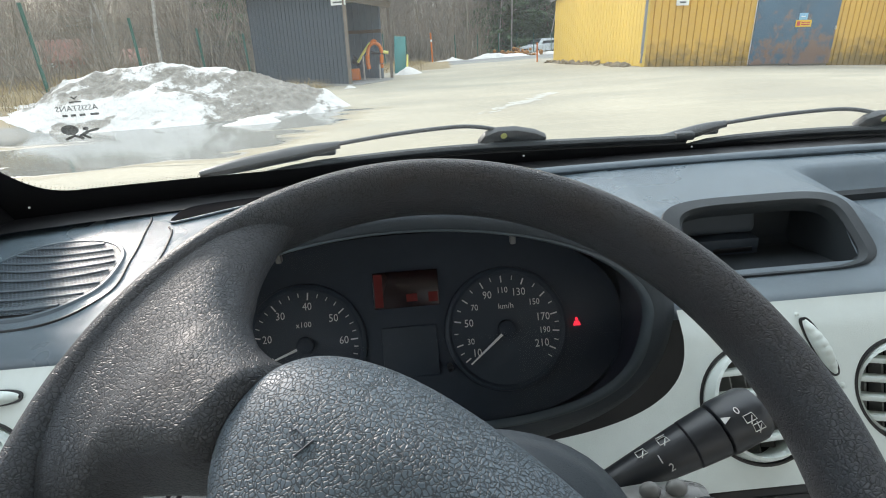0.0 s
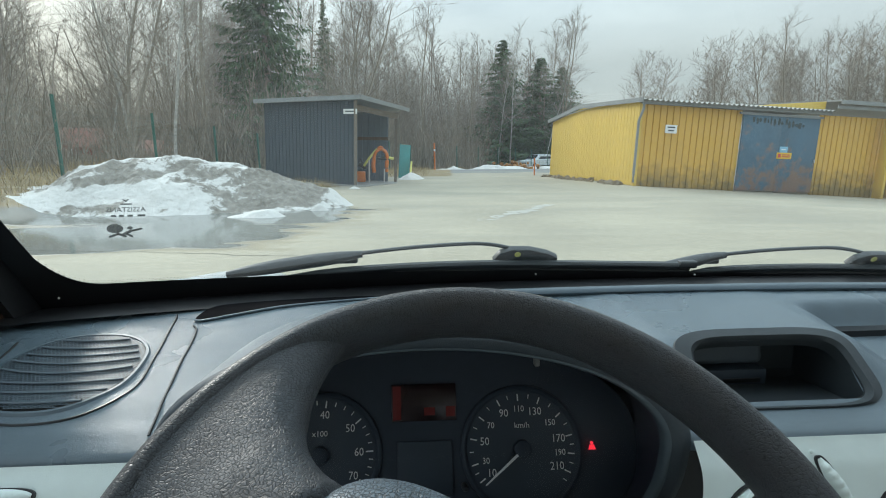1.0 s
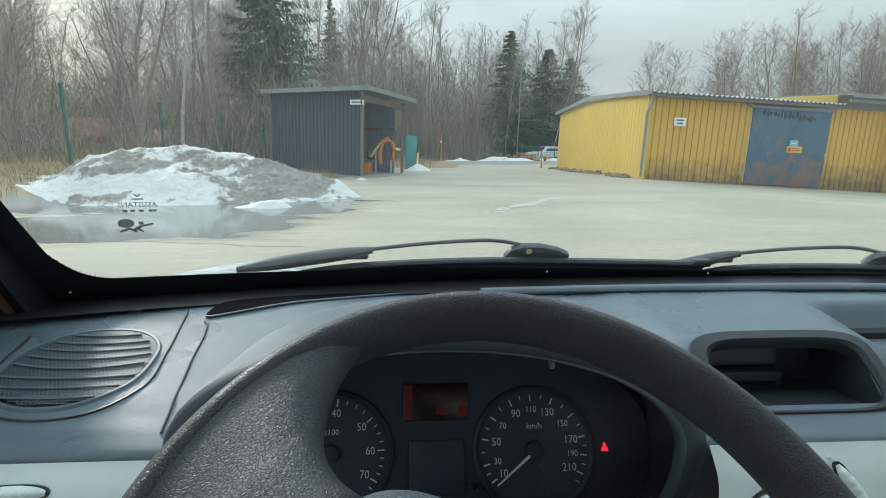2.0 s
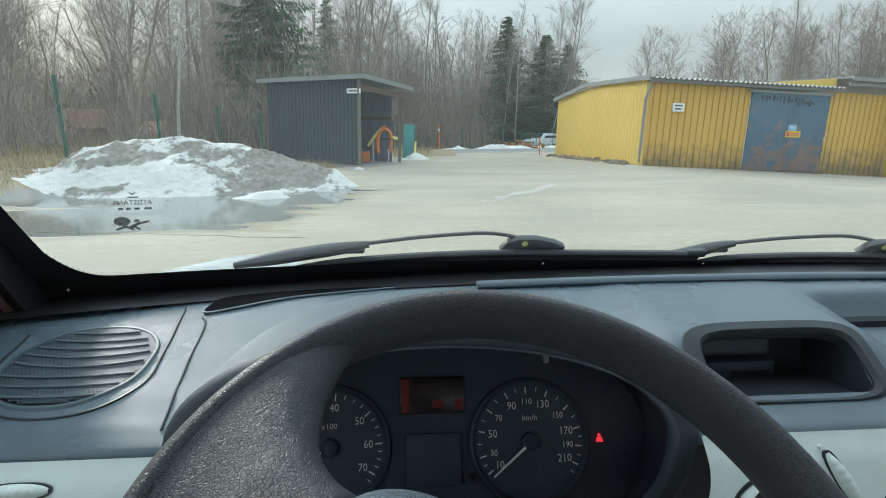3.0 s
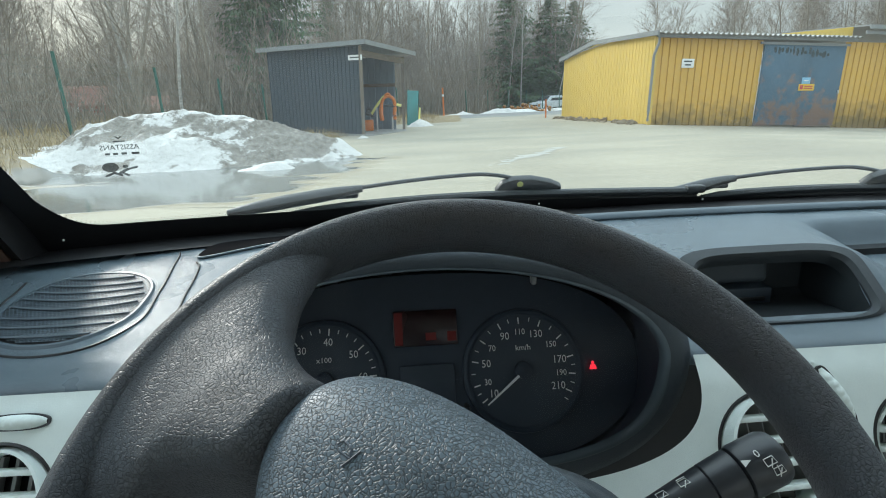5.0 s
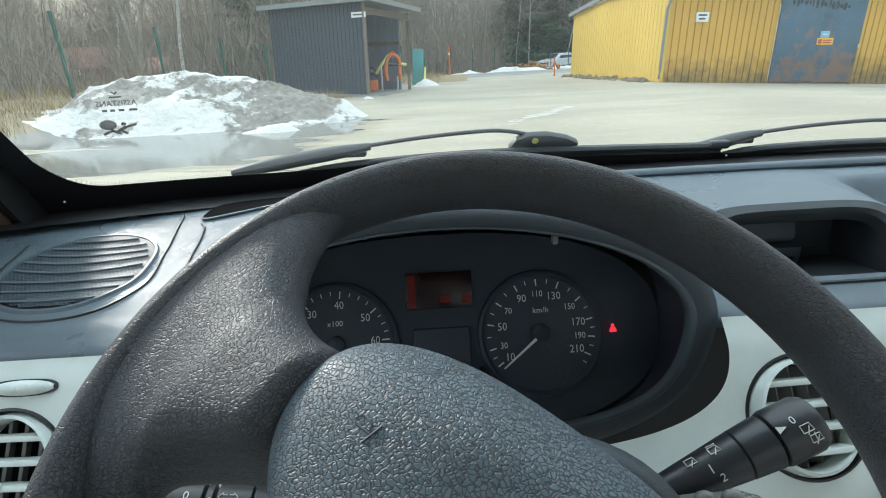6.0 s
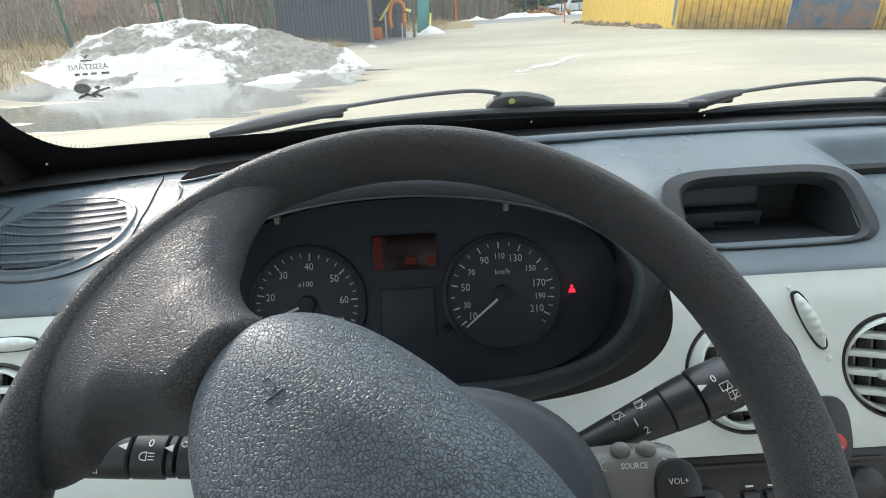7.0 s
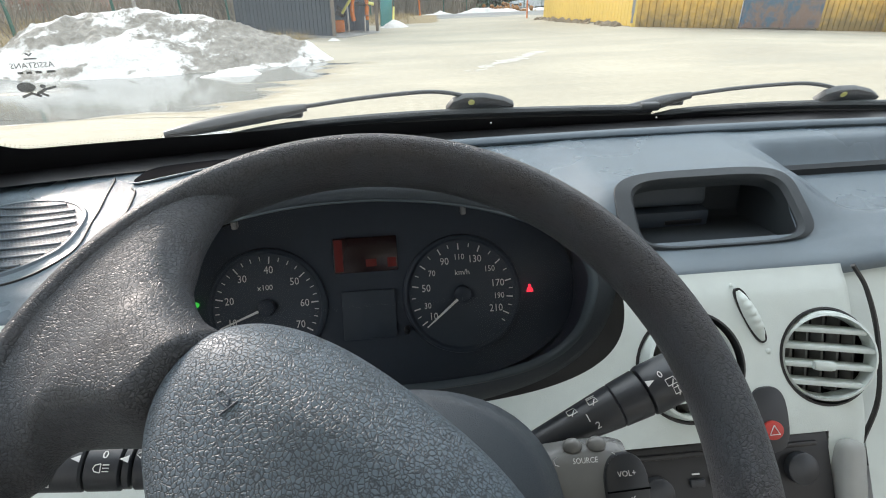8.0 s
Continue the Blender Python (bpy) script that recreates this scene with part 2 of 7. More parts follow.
# ---- outdoor materials ----
def ground_material():
    """Damp asphalt with pale dust, a puddle, verge grass and forest litter by place."""
    m = material("yard_ground", (0.36, 0.322, 0.248), 0.8, vary=0.32, scale=1.6, grain=0.008, grain_scale=40, stain_scale=0.35, spec=0.22)
    n, l = m.node_tree.nodes, m.node_tree.links
    b = n["Principled BSDF"]
    base = b.inputs["Base Color"].links[0].from_socket
    rough = b.inputs["Roughness"].links[0].from_socket
    co = n.new("ShaderNodeTexCoord")
    wet = n.new("ShaderNodeVertexColor")
    wet.layer_name = "zones"
    sep = n.new("ShaderNodeSeparateColor")
    l.new(wet.outputs["Color"], sep.inputs[0])
    nz = n.new("ShaderNodeTexNoise")
    nz.inputs["Scale"].default_value, nz.inputs["Detail"].default_value = 0.9, 6
    l.new(co.outputs["Object"], nz.inputs["Vector"])

    def mask(channel, spread, shift=0.0):
        a = n.new("ShaderNodeMath")
        a.operation = "MULTIPLY_ADD"
        l.new(nz.outputs["Fac"], a.inputs[0])
        a.inputs[1].default_value = spread
        l.new(sep.outputs[channel], a.inputs[2])
        r = n.new("ShaderNodeMapRange")
        r.inputs[1].default_value, r.inputs[2].default_value = 0.5 + spread * 0.5 - 0.08 - shift, 0.5 + spread * 0.5 + 0.08 - shift
        l.new(a.outputs[0], r.inputs[0])
        return r.outputs[0]

    def blend(fac, a, colour):
        x = n.new("ShaderNodeMix")
        x.data_type = "RGBA"
        l.new(fac, x.inputs[0])
        l.new(a, x.inputs[6])
        x.inputs[7].default_value = (*colour, 1)
        return x.outputs[2]

    ms = n.new("ShaderNodeMapping")
    ms.inputs["Scale"].default_value = (0.45, 1.5, 1)
    l.new(co.outputs["Object"], ms.inputs["Vector"])
    grass, road = mask(1, 0.6), mask(2, 0.5)
    nz = n.new("ShaderNodeTexNoise")
    nz.inputs["Scale"].default_value, nz.inputs["Detail"].default_value, nz.inputs["Roughness"].default_value = 0.9, 7, 0.6
    l.new(ms.outputs[0], nz.inputs["Vector"])
    wetm, damp = mask(0, 1.5), mask(0, 1.5, 0.16)
    c = blend(road, base, (0.17, 0.175, 0.175))
    # worn wheel tracks and damp blotches drawn out along the yard
    mp, tr, tm_ = n.new("ShaderNodeMapping"), n.new("ShaderNodeTexNoise"), n.new("ShaderNodeMapRange")
    mp.inputs["Scale"].default_value, mp.inputs["Rotation"].default_value = (0.16, 0.75, 1), (0, 0, 0.25)
    tr.inputs["Scale"].default_value, tr.inputs["Detail"].default_value, tr.inputs["Roughness"].default_value = 1.0, 9, 0.66
    tm_.inputs[1].default_value, tm_.inputs[2].default_value, tm_.inputs[4].default_value = 0.46, 0.66, 0.75
    l.new(co.outputs["Object"], mp.inputs["Vector"])
    l.new(mp.outputs[0], tr.inputs["Vector"])
    l.new(tr.outputs["Fac"], tm_.inputs[0])
    c = blend(tm_.outputs[0], c, (0.265, 0.245, 0.195))
    gr, gm = n.new("ShaderNodeTexNoise"), n.new("ShaderNodeMapRange")
    gr.inputs["Scale"].default_value, gr.inputs["Detail"].default_value = 28, 4
    gm.inputs[1].default_value, gm.inputs[2].default_value, gm.inputs[4].default_value = 0.52, 0.72, 0.5
    l.new(co.outputs["Object"], gr.inputs["Vector"])
    l.new(gr.outputs["Fac"], gm.inputs[0])
    c = blend(gm.outputs[0], c, (0.21, 0.19, 0.145))
    c = blend(damp, c, (0.27, 0.232, 0.165))
    c = blend(wetm, c, (0.17, 0.17, 0.155))
    # straw with a drift of its own
    g2 = n.new("ShaderNodeMix")
    g2.data_type = "RGBA"
    nf = n.new("ShaderNodeTexNoise")
    nf.inputs["Scale"].default_value, nf.inputs["Detail"].default_value = 6, 6
    l.new(co.outputs["Object"], nf.inputs["Vector"])
    l.new(nf.outputs["Fac"], g2.inputs[0])
    g2.inputs[6].default_value, g2.inputs[7].default_value = (0.10, 0.075, 0.045, 1), (0.34, 0.26, 0.14, 1)
    x = n.new("ShaderNodeMix")
    x.data_type = "RGBA"
    l.new(grass, x.inputs[0])
    l.new(c, x.inputs[6])
    l.new(g2.outputs[2], x.inputs[7])
    l.new(x.outputs[2], b.inputs["Base Color"])
    rx = n.new("ShaderNodeMix")
    l.new(wetm, rx.inputs[0])
    l.new(rough, rx.inputs[2])
    rx.inputs[3].default_value = 0.07
    bump = [q for q in n if q.type == "BUMP"][0]
    flat = n.new("ShaderNodeMapRange")
    flat.inputs[3].default_value, flat.inputs[4].default_value = 1.0, 0.06
    l.new(wetm, flat.inputs[0])
    l.new(flat.outputs[0], bump.inputs["Strength"])
    l.new(rx.outputs[0], b.inputs["Roughness"])
    return m


def snow_material():
    """Old snow: white where clean, grey and gritty where melted out."""
    m = material("old_snow", (0.58, 0.56, 0.53), 0.8, vary=0.2, scale=3, grain=0.06, grain_scale=7, stain_scale=1.2)
    n, l = m.node_tree.nodes, m.node_tree.links
    b = n["Principled BSDF"]
    base = b.inputs["Base Color"].links[0].from_socket
    vc = n.new("ShaderNodeVertexColor")
    vc.layer_name = "dirt"
    sep = n.new("ShaderNodeSeparateColor")
    l.new(vc.outputs["Color"], sep.inputs[0])
    co = n.new("ShaderNodeTexCoord")
    nz = n.new("ShaderNodeTexNoise")
    nz.inputs["Scale"].default_value, nz.inputs["Detail"].default_value, nz.inputs["Roughness"].default_value = 2.6, 12, 0.80
    l.new(co.outputs["Object"], nz.inputs["Vector"])
    a = n.new("ShaderNodeMath")
    a.operation = "MULTIPLY_ADD"
    l.new(nz.outputs["Fac"], a.inputs[0])
    a.inputs[1].default_value = 2.4
    l.new(sep.outputs[0], a.inputs[2])
    r = n.new("ShaderNodeMapRange")
    r.inputs[1].default_value, r.inputs[2].default_value = 1.62, 1.80
    l.new(a.outputs[0], r.inputs[0])
    gt = n.new("ShaderNodeMix")
    gt.data_type = "RGBA"
    nf = n.new("ShaderNodeTexNoise")
    nf.inputs["Scale"].default_value, nf.inputs["Detail"].default_value = 9, 9
    l.new(co.outputs["Object"], nf.inputs["Vector"])
    l.new(nf.outputs["Fac"], gt.inputs[0])
    gt.inputs[6].default_value, gt.inputs[7].default_value = (0.07, 0.060, 0.047, 1), (0.36, 0.33, 0.285, 1)
    x = n.new("ShaderNodeMix")
    x.data_type = "RGBA"
    l.new(r.outputs[0], x.inputs[0])
    l.new(base, x.inputs[6])
    l.new(gt.outputs[2], x.inputs[7])
    l.new(x.outputs[2], b.inputs["Base Color"])
    return m


def weathered(name, colour, low, patch, sharp=0.06, rough=0.6, scale=1.5, z0=0.0, z1=0.7, spread=0.9, vary=0.12):
    """Painted sheet with grime that creeps up from the foot and wears through in patches."""
    m = material(name, colour, rough, vary=vary, scale=2, stain_scale=0.8, grain=0.0015, grain_scale=60)
    n, l = m.node_tree.nodes, m.node_tree.links
    b = n["Principled BSDF"]
    base = b.inputs["Base Color"].links[0].from_socket
    geo = n.new("ShaderNodeTexCoord")
    sx = n.new("ShaderNodeSeparateXYZ")
    l.new(geo.outputs["Object"], sx.inputs[0])
    h = n.new("ShaderNodeMapRange")
    h.inputs[1].default_value, h.inputs[2].default_value, h.inputs[3].default_value, h.inputs[4].default_value = z0, z1, 1, 0
    l.new(sx.outputs[2], h.inputs[0])
    nz = n.new("ShaderNodeTexNoise")
    nz.inputs["Scale"].default_value, nz.inputs["Detail"].default_value, nz.inputs["Roughness"].default_value = scale, 8, 0.65
    l.new(geo.outputs["Object"], nz.inputs["Vector"])
    a = n.new("ShaderNodeMath")
    a.operation = "MULTIPLY_ADD"
    l.new(nz.outputs["Fac"], a.inputs[0])
    a.inputs[1].default_value = spread
    l.new(h.outputs[0], a.inputs[2])
    r = n.new("ShaderNodeMapRange")
    r.inputs[1].default_value, r.inputs[2].default_value = 1.0 - sharp, 1.0 + sharp
    l.new(a.outputs[0], r.inputs[0])
    k = n.new("ShaderNodeMath")
    k.operation = "MULTIPLY"
    k.inputs[1].default_value = patch
    l.new(r.outputs[0], k.inputs[0])
    x = n.new("ShaderNodeMix")
    x.data_type = "RGBA"
    l.new(k.outputs[0], x.inputs[0])
    l.new(base, x.inputs[6])
    x.inputs[7].default_value = (*low, 1)
    l.new(x.outputs[2], b.inputs["Base Color"])
    return m


M_GROUND = ground_material()
M_SNOW = snow_material()
M_YELLOW = weathered("yellow_sheet", (0.62, 0.36, 0.05), (0.09, 0.07, 0.03), 0.8, 0.2, 0.55, 2.6, -0.7, 1.5, 0.95)
M_YELLOWG = weathered("yellow_gable_sheet", (0.68, 0.46, 0.09), (0.36, 0.25, 0.08), 0.5, 0.2, 0.5, 1.0, -0.4, 0.7, 0.6)
M_BLUE = weathered("blue_door_paint", (0.050, 0.115, 0.175), (0.22, 0.12, 0.07), 0.8, 0.07, 0.5, 1.7, -6.0, 7.0, 0.95, 0.4)
M_SHED = material("dark_blue_sheet", (0.026, 0.042, 0.056), 0.55, vary=0.15, scale=2, stain_scale=1.0, grain=0.001, grain_scale=50)
M_SHEDIN = material("shed_inside_sheet", (0.17, 0.21, 0.25), 0.6, vary=0.25, scale=2, stain_scale=1.5)
M_ROOFEDGE = material("grey_roof_edge", (0.22, 0.23, 0.23), 0.6, vary=0.2, stain_scale=3)
M_ROOF = material("corrugated_roof", (0.33, 0.33, 0.32), 0.6, vary=0.2, stain_scale=2)
M_CONC = material("concrete", (0.26, 0.255, 0.24), 0.9, vary=0.25, grain=0.004, grain_scale=40, stain_scale=2)
M_TIMBER = material("grey_timber", (0.17, 0.14, 0.11), 0.85, vary=0.3, scale=5, stain_scale=4)
M_ORANGE = material("orange_paint", (0.62, 0.16, 0.02), 0.5, vary=0.25, stain_scale=4)
M_STEEL = material("bright_steel", (0.55, 0.55, 0.54), 0.35, 0.8, vary=0.15, stain_scale=9)
M_DARKSTEEL = material("dark_steel", (0.05, 0.05, 0.05), 0.5, 0.4, vary=0.3)
M_SIGN = material("white_sign", (0.75, 0.76, 0.74), 0.5, vary=0.06)
M_SIGNINK = material("sign_ink", (0.08, 0.09, 0.09), 0.6, vary=0.1)
M_SIGNY = material("yellow_sign", (0.70, 0.42, 0.02), 0.5, vary=0.08)
M_SIGNB = material("light_blue_sign", (0.22, 0.45, 0.62), 0.5, vary=0.08)
M_POST = material("green_post", (0.02, 0.10, 0.075), 0.5, vary=0.2)
M_WIRE = material("green_wire", (0.03, 0.08, 0.065), 0.6, vary=0.2)
M_TEAL = material("teal_board", (0.05, 0.24, 0.24), 0.6, vary=0.2)
M_HOUSERED = material("red_boards", (0.27, 0.065, 0.045), 0.8, vary=0.2, stain_scale=2)
M_TILE = material("red_roof_tiles", (0.27, 0.13, 0.10), 0.85, vary=0.3, stain_scale=2)
M_BARK = material("grey_bark", (0.27, 0.235, 0.19), 0.95, vary=0.4, scale=4, grain=0.01, grain_scale=25, stain_scale=3)
M_BIRCH = material("birch_bark", (0.42, 0.40, 0.37), 0.85, vary=0.55, scale=3, stain_scale=5)
M_TWIG = material("bare_twigs", (0.27, 0.235, 0.20), 0.95, vary=0.3, stain_scale=1, island=0.35)
M_NEEDLE = material("spruce_needles", (0.082, 0.135, 0.066), 0.85, vary=0.4, stain_scale=1.5, island=0.4)
M_BRUSH = material("dry_brush", (0.245, 0.208, 0.165), 0.95, vary=0.4, stain_scale=1, island=0.4)
M_STRAW = material("dry_grass", (0.34, 0.26, 0.14), 0.95, vary=0.4, stain_scale=1, island=0.4)
M_TYRE = material("tyre", (0.02, 0.02, 0.02), 0.8, vary=0.2)
M_CARGLASS = material("car_glass", (0.03, 0.035, 0.04), 0.08, vary=0.1)
M_SILVER = material("pale_blue_car_paint", (0.60, 0.66, 0.70), 0.3, 0.2, vary=0.06)

# ---- building tools ----
def part(name, bm, mat, parent=None, label="", smooth=40):
    me = bpy.data.meshes.new(name)
    bmesh.ops.recalc_face_normals(bm, faces=bm.faces)
    bm.to_mesh(me)
    bm.free()
    for mm in (mat if isinstance(mat, (list, tuple)) else [mat]):
        me.materials.append(mm)
    ob = new(name, me)
    if smooth:
        me.polygons.foreach_set("use_smooth", [True] * len(me.polygons))
        me.set_sharp_from_angle(angle=radians(smooth))
    if parent:
        ob.parent = parent
    if label:
        ob["label"] = label
    return ob


def raw(name, verts, faces, mat, parent=None, label="", smooth=0):
    me = bpy.data.meshes.new(name)
    me.from_pydata(verts, [], faces)
    me.materials.append(mat)
    ob = new(name, me)
    if smooth:
        me.polygons.foreach_set("use_smooth", [True] * len(me.polygons))
    if parent:
        ob.parent = parent
    if label:
        ob["label"] = label
    return ob


def thing(name, label, category, group="", kind=""):
    return tagged(new(name), label, category, group, kind)


def box(bm, c, s, m=None, bevel=0.0, seg=2):
    """A box of centre c and full size s, turned by m, with rounded edges."""
    g = bmesh.ops.create_cube(bm, size=1)
    vs = g["verts"]
    bmesh.ops.scale(bm, vec=s, verts=vs)
    if bevel:
        es = list({e for v in vs for e in v.link_edges})
        r = bmesh.ops.bevel(bm, geom=es, offset=bevel, segments=seg, affect="EDGES", profile=0.5)
        vs = list({v for f in r["faces"] for v in f.verts} | {v for v in vs if v.is_valid})
    t = Matrix.Translation(c) @ (m or Matrix())
    bmesh.ops.transform(bm, matrix=t, verts=vs)
    return vs


def loft(bm, rings, closed=True, cap=True, ends=None):
    """Skin through rings of equally many points."""
    rows = [[bm.verts.new(p) for p in r] for r in rings]
    k = len(rows[0])
    for a, b in zip(rows, rows[1:]):
        for i in range(k if closed else k - 1):
            j = (i + 1) % k
            bm.faces.new((a[i], a[j], b[j], b[i]))
    if cap and closed:
        bm.faces.new(rows[0][::-1])
        bm.faces.new(rows[-1])
    return rows


def tube(bm, pts, radii, seg=12, flat=1.0, up=Vector((0, 0, 1))):
    """A round bar along pts; flat squeezes it across up."""
    pts = [Vector(p) for p in pts]
    if not hasattr(radii, "__len__"):
        radii = [radii] * len(pts)
    rings = []
    for i, p in enumerate(pts):
        d = (pts[min(i + 1, len(pts) - 1)] - pts[max(i - 1, 0)]).normalized()
        a = d.cross(up)
        if a.length < 1e-4:
            a = d.cross(Vector((1, 0, 0)))
        a.normalize()
        b = a.cross(d)
        rings.append([p + (a * math.cos(t) + b * (math.sin(t) * flat)) * radii[i]
                      for t in (2 * math.pi * q / seg for q in range(seg))])
    loft(bm, rings)


def smooth_line(pts, n=8):
    """Catmull-Rom through pts."""
    P = [Vector(p) for p in pts]
    P = [P[0] * 2 - P[1]] + P + [P[-1] * 2 - P[-2]]
    out = []
    for i in range(1, len(P) - 2):
        a, b, c, d = P[i - 1:i + 3]
        for k in range(n):
            t = k / n
            out.append(0.5 * (2 * b + (c - a) * t + (2 * a - 5 * b + 4 * c - d) * t * t + (3 * b - a - 3 * c + d) * t ** 3))
    out.append(P[-2])
    return out


def sheet(bm, fn, us, vs, thick=0.0):
    """Grid of fn(u, v); thick gives it a back along -z of its normal."""
    rows = [[bm.verts.new(fn(u, v)) for u in us] for v in vs]
    fs = []
    for a, b in zip(rows, rows[1:]):
        for i in range(len(us) - 1):
            fs.append(bm.faces.new((a[i], a[i + 1], b[i + 1], b[i])))
    if thick:
        bmesh.ops.recalc_face_normals(bm, faces=fs)
        bmesh.ops.solidify(bm, geom=fs, thickness=thick)
    return rows


def prism(bm, outline, depth, m=None, bevel=0.0):
    """Outline in x, y pushed along -z by depth, laid by m."""
    vs = [bm.verts.new((x, y, 0)) for x, y in outline]
    f = bm.faces.new(vs)
    r = bmesh.ops.extrude_face_region(bm, geom=[f])
    nv = [e for e in r["geom"] if isinstance(e, bmesh.types.BMVert)]
    bmesh.ops.translate(bm, vec=(0, 0, -depth), verts=nv)
    allv = vs + nv
    if bevel:
        es = list({e for v in allv for e in v.link_edges})
        r = bmesh.ops.bevel(bm, geom=es, offset=bevel, segments=2, affect="EDGES", profile=0.5)
        allv = list({v for q in r["faces"] for v in q.verts} | {v for v in allv if v.is_valid})
    if m:
        bmesh.ops.transform(bm, matrix=m, verts=allv)
    return allv


def oval(a, b, n=2.0, k=48, c=(0, 0), b2=None, n2=None):
    """Superellipse outline; b2 and n2 for the lower half."""
    out = []
    for i in range(k):
        t = 2 * math.pi * i / k
        s, q = math.sin(t), math.cos(t)
        e, bb = (n, b) if s >= 0 else (n2 or n, b2 or b)
        out.append((c[0] + a * math.copysign(abs(q) ** (2 / e), q), c[1] + bb * math.copysign(abs(s) ** (2 / e), s)))
    return out


def lettering(name, text, size, m, mat, parent, mirror=False, align="CENTER", squeeze=1.0):
    cu = bpy.data.curves.new(name, "FONT")
    cu.body, cu.size, cu.align_x, cu.align_y = text, size, align, "CENTER"
    cu.extrude = 0.0001
    cu.resolution_u = 2
    ob = bpy.data.objects.new(name, cu)
    scene.collection.objects.link(ob)
    bpy.context.view_layer.update()
    me = bpy.data.meshes.new_from_object(ob.evaluated_get(bpy.context.evaluated_depsgraph_get()))
    bpy.data.objects.remove(ob)
    me.transform(Matrix.Diagonal(((-1 if mirror else 1) * squeeze, 1, 1, 1)))
    me.transform(m)
    me.materials.clear()
    me.materials.append(mat)
    o = new(name, me)
    if parent:
        o.parent = parent
    return o


def axes(o, u, w):
    """Matrix with origin o, x along u, y along w, z along u x w."""
    u, w = Vector(u).normalized(), Vector(w).normalized()
    n = u.cross(w).normalized()
    w = n.cross(u)
    return Matrix(((u.x, w.x, n.x, o[0]), (u.y, w.y, n.y, o[1]), (u.z, w.z, n.z, o[2]), (0, 0, 0, 1)))


def lerp(a, b, t):
    return a + (b - a) * t


def ease(a, b, x):
    t = min(1, max(0, (x - a) / (b - a)))
    return t * t * (3 - 2 * t)

# ---- the van's cabin ----
CX = 0.31  # the van's middle; the driver sits left of it


def glass_y(x, z):
    """How far ahead the windscreen lies."""
    return 0.692 - 0.22 * max(0, 0.2 - x) ** 2 - 0.22 * max(0, x - 0.42) ** 2 - 0.58 * (z - 1.112)


def step(tab, y):
    if y <= tab[0][0]:
        return tab[0][1]
    for (a, p), (b, q) in zip(tab, tab[1:]):
        if y <= b:
            return p + (q - p) * ease(a, b, y) * 0.5 + (q - p) * (y - a) / (b - a) * 0.5
    return tab[-1][1]


SIDE = ((0.372, 1.050), (0.40, 1.060), (0.44, 1.071), (0.50, 1.083), (0.56, 1.094), (0.60, 1.100), (0.70, 1.098))
MID = ((0.372, 1.049), (0.405, 1.054), (0.413, 1.058), (0.458, 1.097), (0.466, 1.100), (0.50, 1.101), (0.60, 1.102), (0.70, 1.100))


def pad_z(x, y):
    c = ease(0.185, 0.24, x) * (1 - ease(0.405, 0.46, x))
    z = step(SIDE, y) * (1 - c) + step(MID, y) * c
    tray = ease(0.44 + (0.56 - y) * 0.1, 0.475 + (0.56 - y) * 0.1, x) * (1 - ease(1.0, 1.03, x)) * ease(0.43, 0.45, y) * (1 - ease(0.56, 0.585, y))
    return z - 0.03 * tray


windscreen = thing("window_1", "curved clear windscreen with a black printed border", "windscreen", kind="structure")
bm = bmesh.new()
sheet(bm, lambda u, v: (u, glass_y(u, v) + 0.003, v), np.linspace(-0.62, 1.24, 50), np.linspace(1.07, 1.66, 24))
glass = part("glass", bm, M_GLASS, windscreen, smooth=60)
glass.visible_shadow = False


def frit_edge(x):
    """Height of the black border's upper edge."""
    k = max(0, abs(x - CX) - 0.67)
    return 1.118 - 0.022 * (x - 0.157) - 0.02 * max(0, x - 0.2) + 5 * k ** 2 + 2200 * k ** 4 + 4 * max(0, k - 0.055)


bm = bmesh.new()
cols = np.unique(np.concatenate([np.linspace(-0.62, 1.24, 90), np.linspace(-0.44, -0.34, 60), np.linspace(0.96, 1.08, 40)]))
rows = []
for x in cols:
    top = min(1.66, frit_edge(x))
    rows.append([bm.verts.new((x, glass_y(x, z) - 0.002, z)) for z in np.linspace(1.074, top, 14)])
for a, b in zip(rows, rows[1:]):
    for i in range(13):
        bm.faces.new((a[i], b[i], b[i + 1], a[i + 1]))
part("border", bm, M_FRIT, windscreen, "black printed border of the glass")
# dotted fade of the border
bm = bmesh.new()
for i in range(400):
    x = -0.424 + i * 0.0037
    for r in range(2):
        z = frit_edge(x) + 0.0016 + 0.0022 * r
        if z < 1.3:
            y = glass_y(x, z) - 0.0025
            s = 0.0008 - 0.0002 * r
            vs = [bm.verts.new((x + (r % 2) * 0.0018 + dx, y - 0.58 * dz, z + dz)) for dx, dz in ((-s, 0), (0, -s), (s, 0), (0, s))]
            bm.faces.new(vs)
tagged(part("border_dots", bm, M_FRIT, windscreen), kind="stuff")
for x, z in ((0.158, 1.112), (0.384, 1.106), (-0.414, 1.115), (-0.388, 1.098)):
    bm = bmesh.new()
    bmesh.ops.create_uvsphere(bm, u_segments=8, v_segments=6, radius=0.0014)
    bmesh.ops.translate(bm, vec=(x, glass_y(x, z) - 0.0045, z), verts=bm.verts)
    part("white_dot", bm, M_PRINT, windscreen)

# sticker on the glass, printed for those outside
sticker = thing("sticker", "clear rectangular sticker with mirrored dark print on the windscreen", "sticker")


def on_glass(x, z, off=0.004):
    return Vector((x, glass_y(x, z) - off, z))


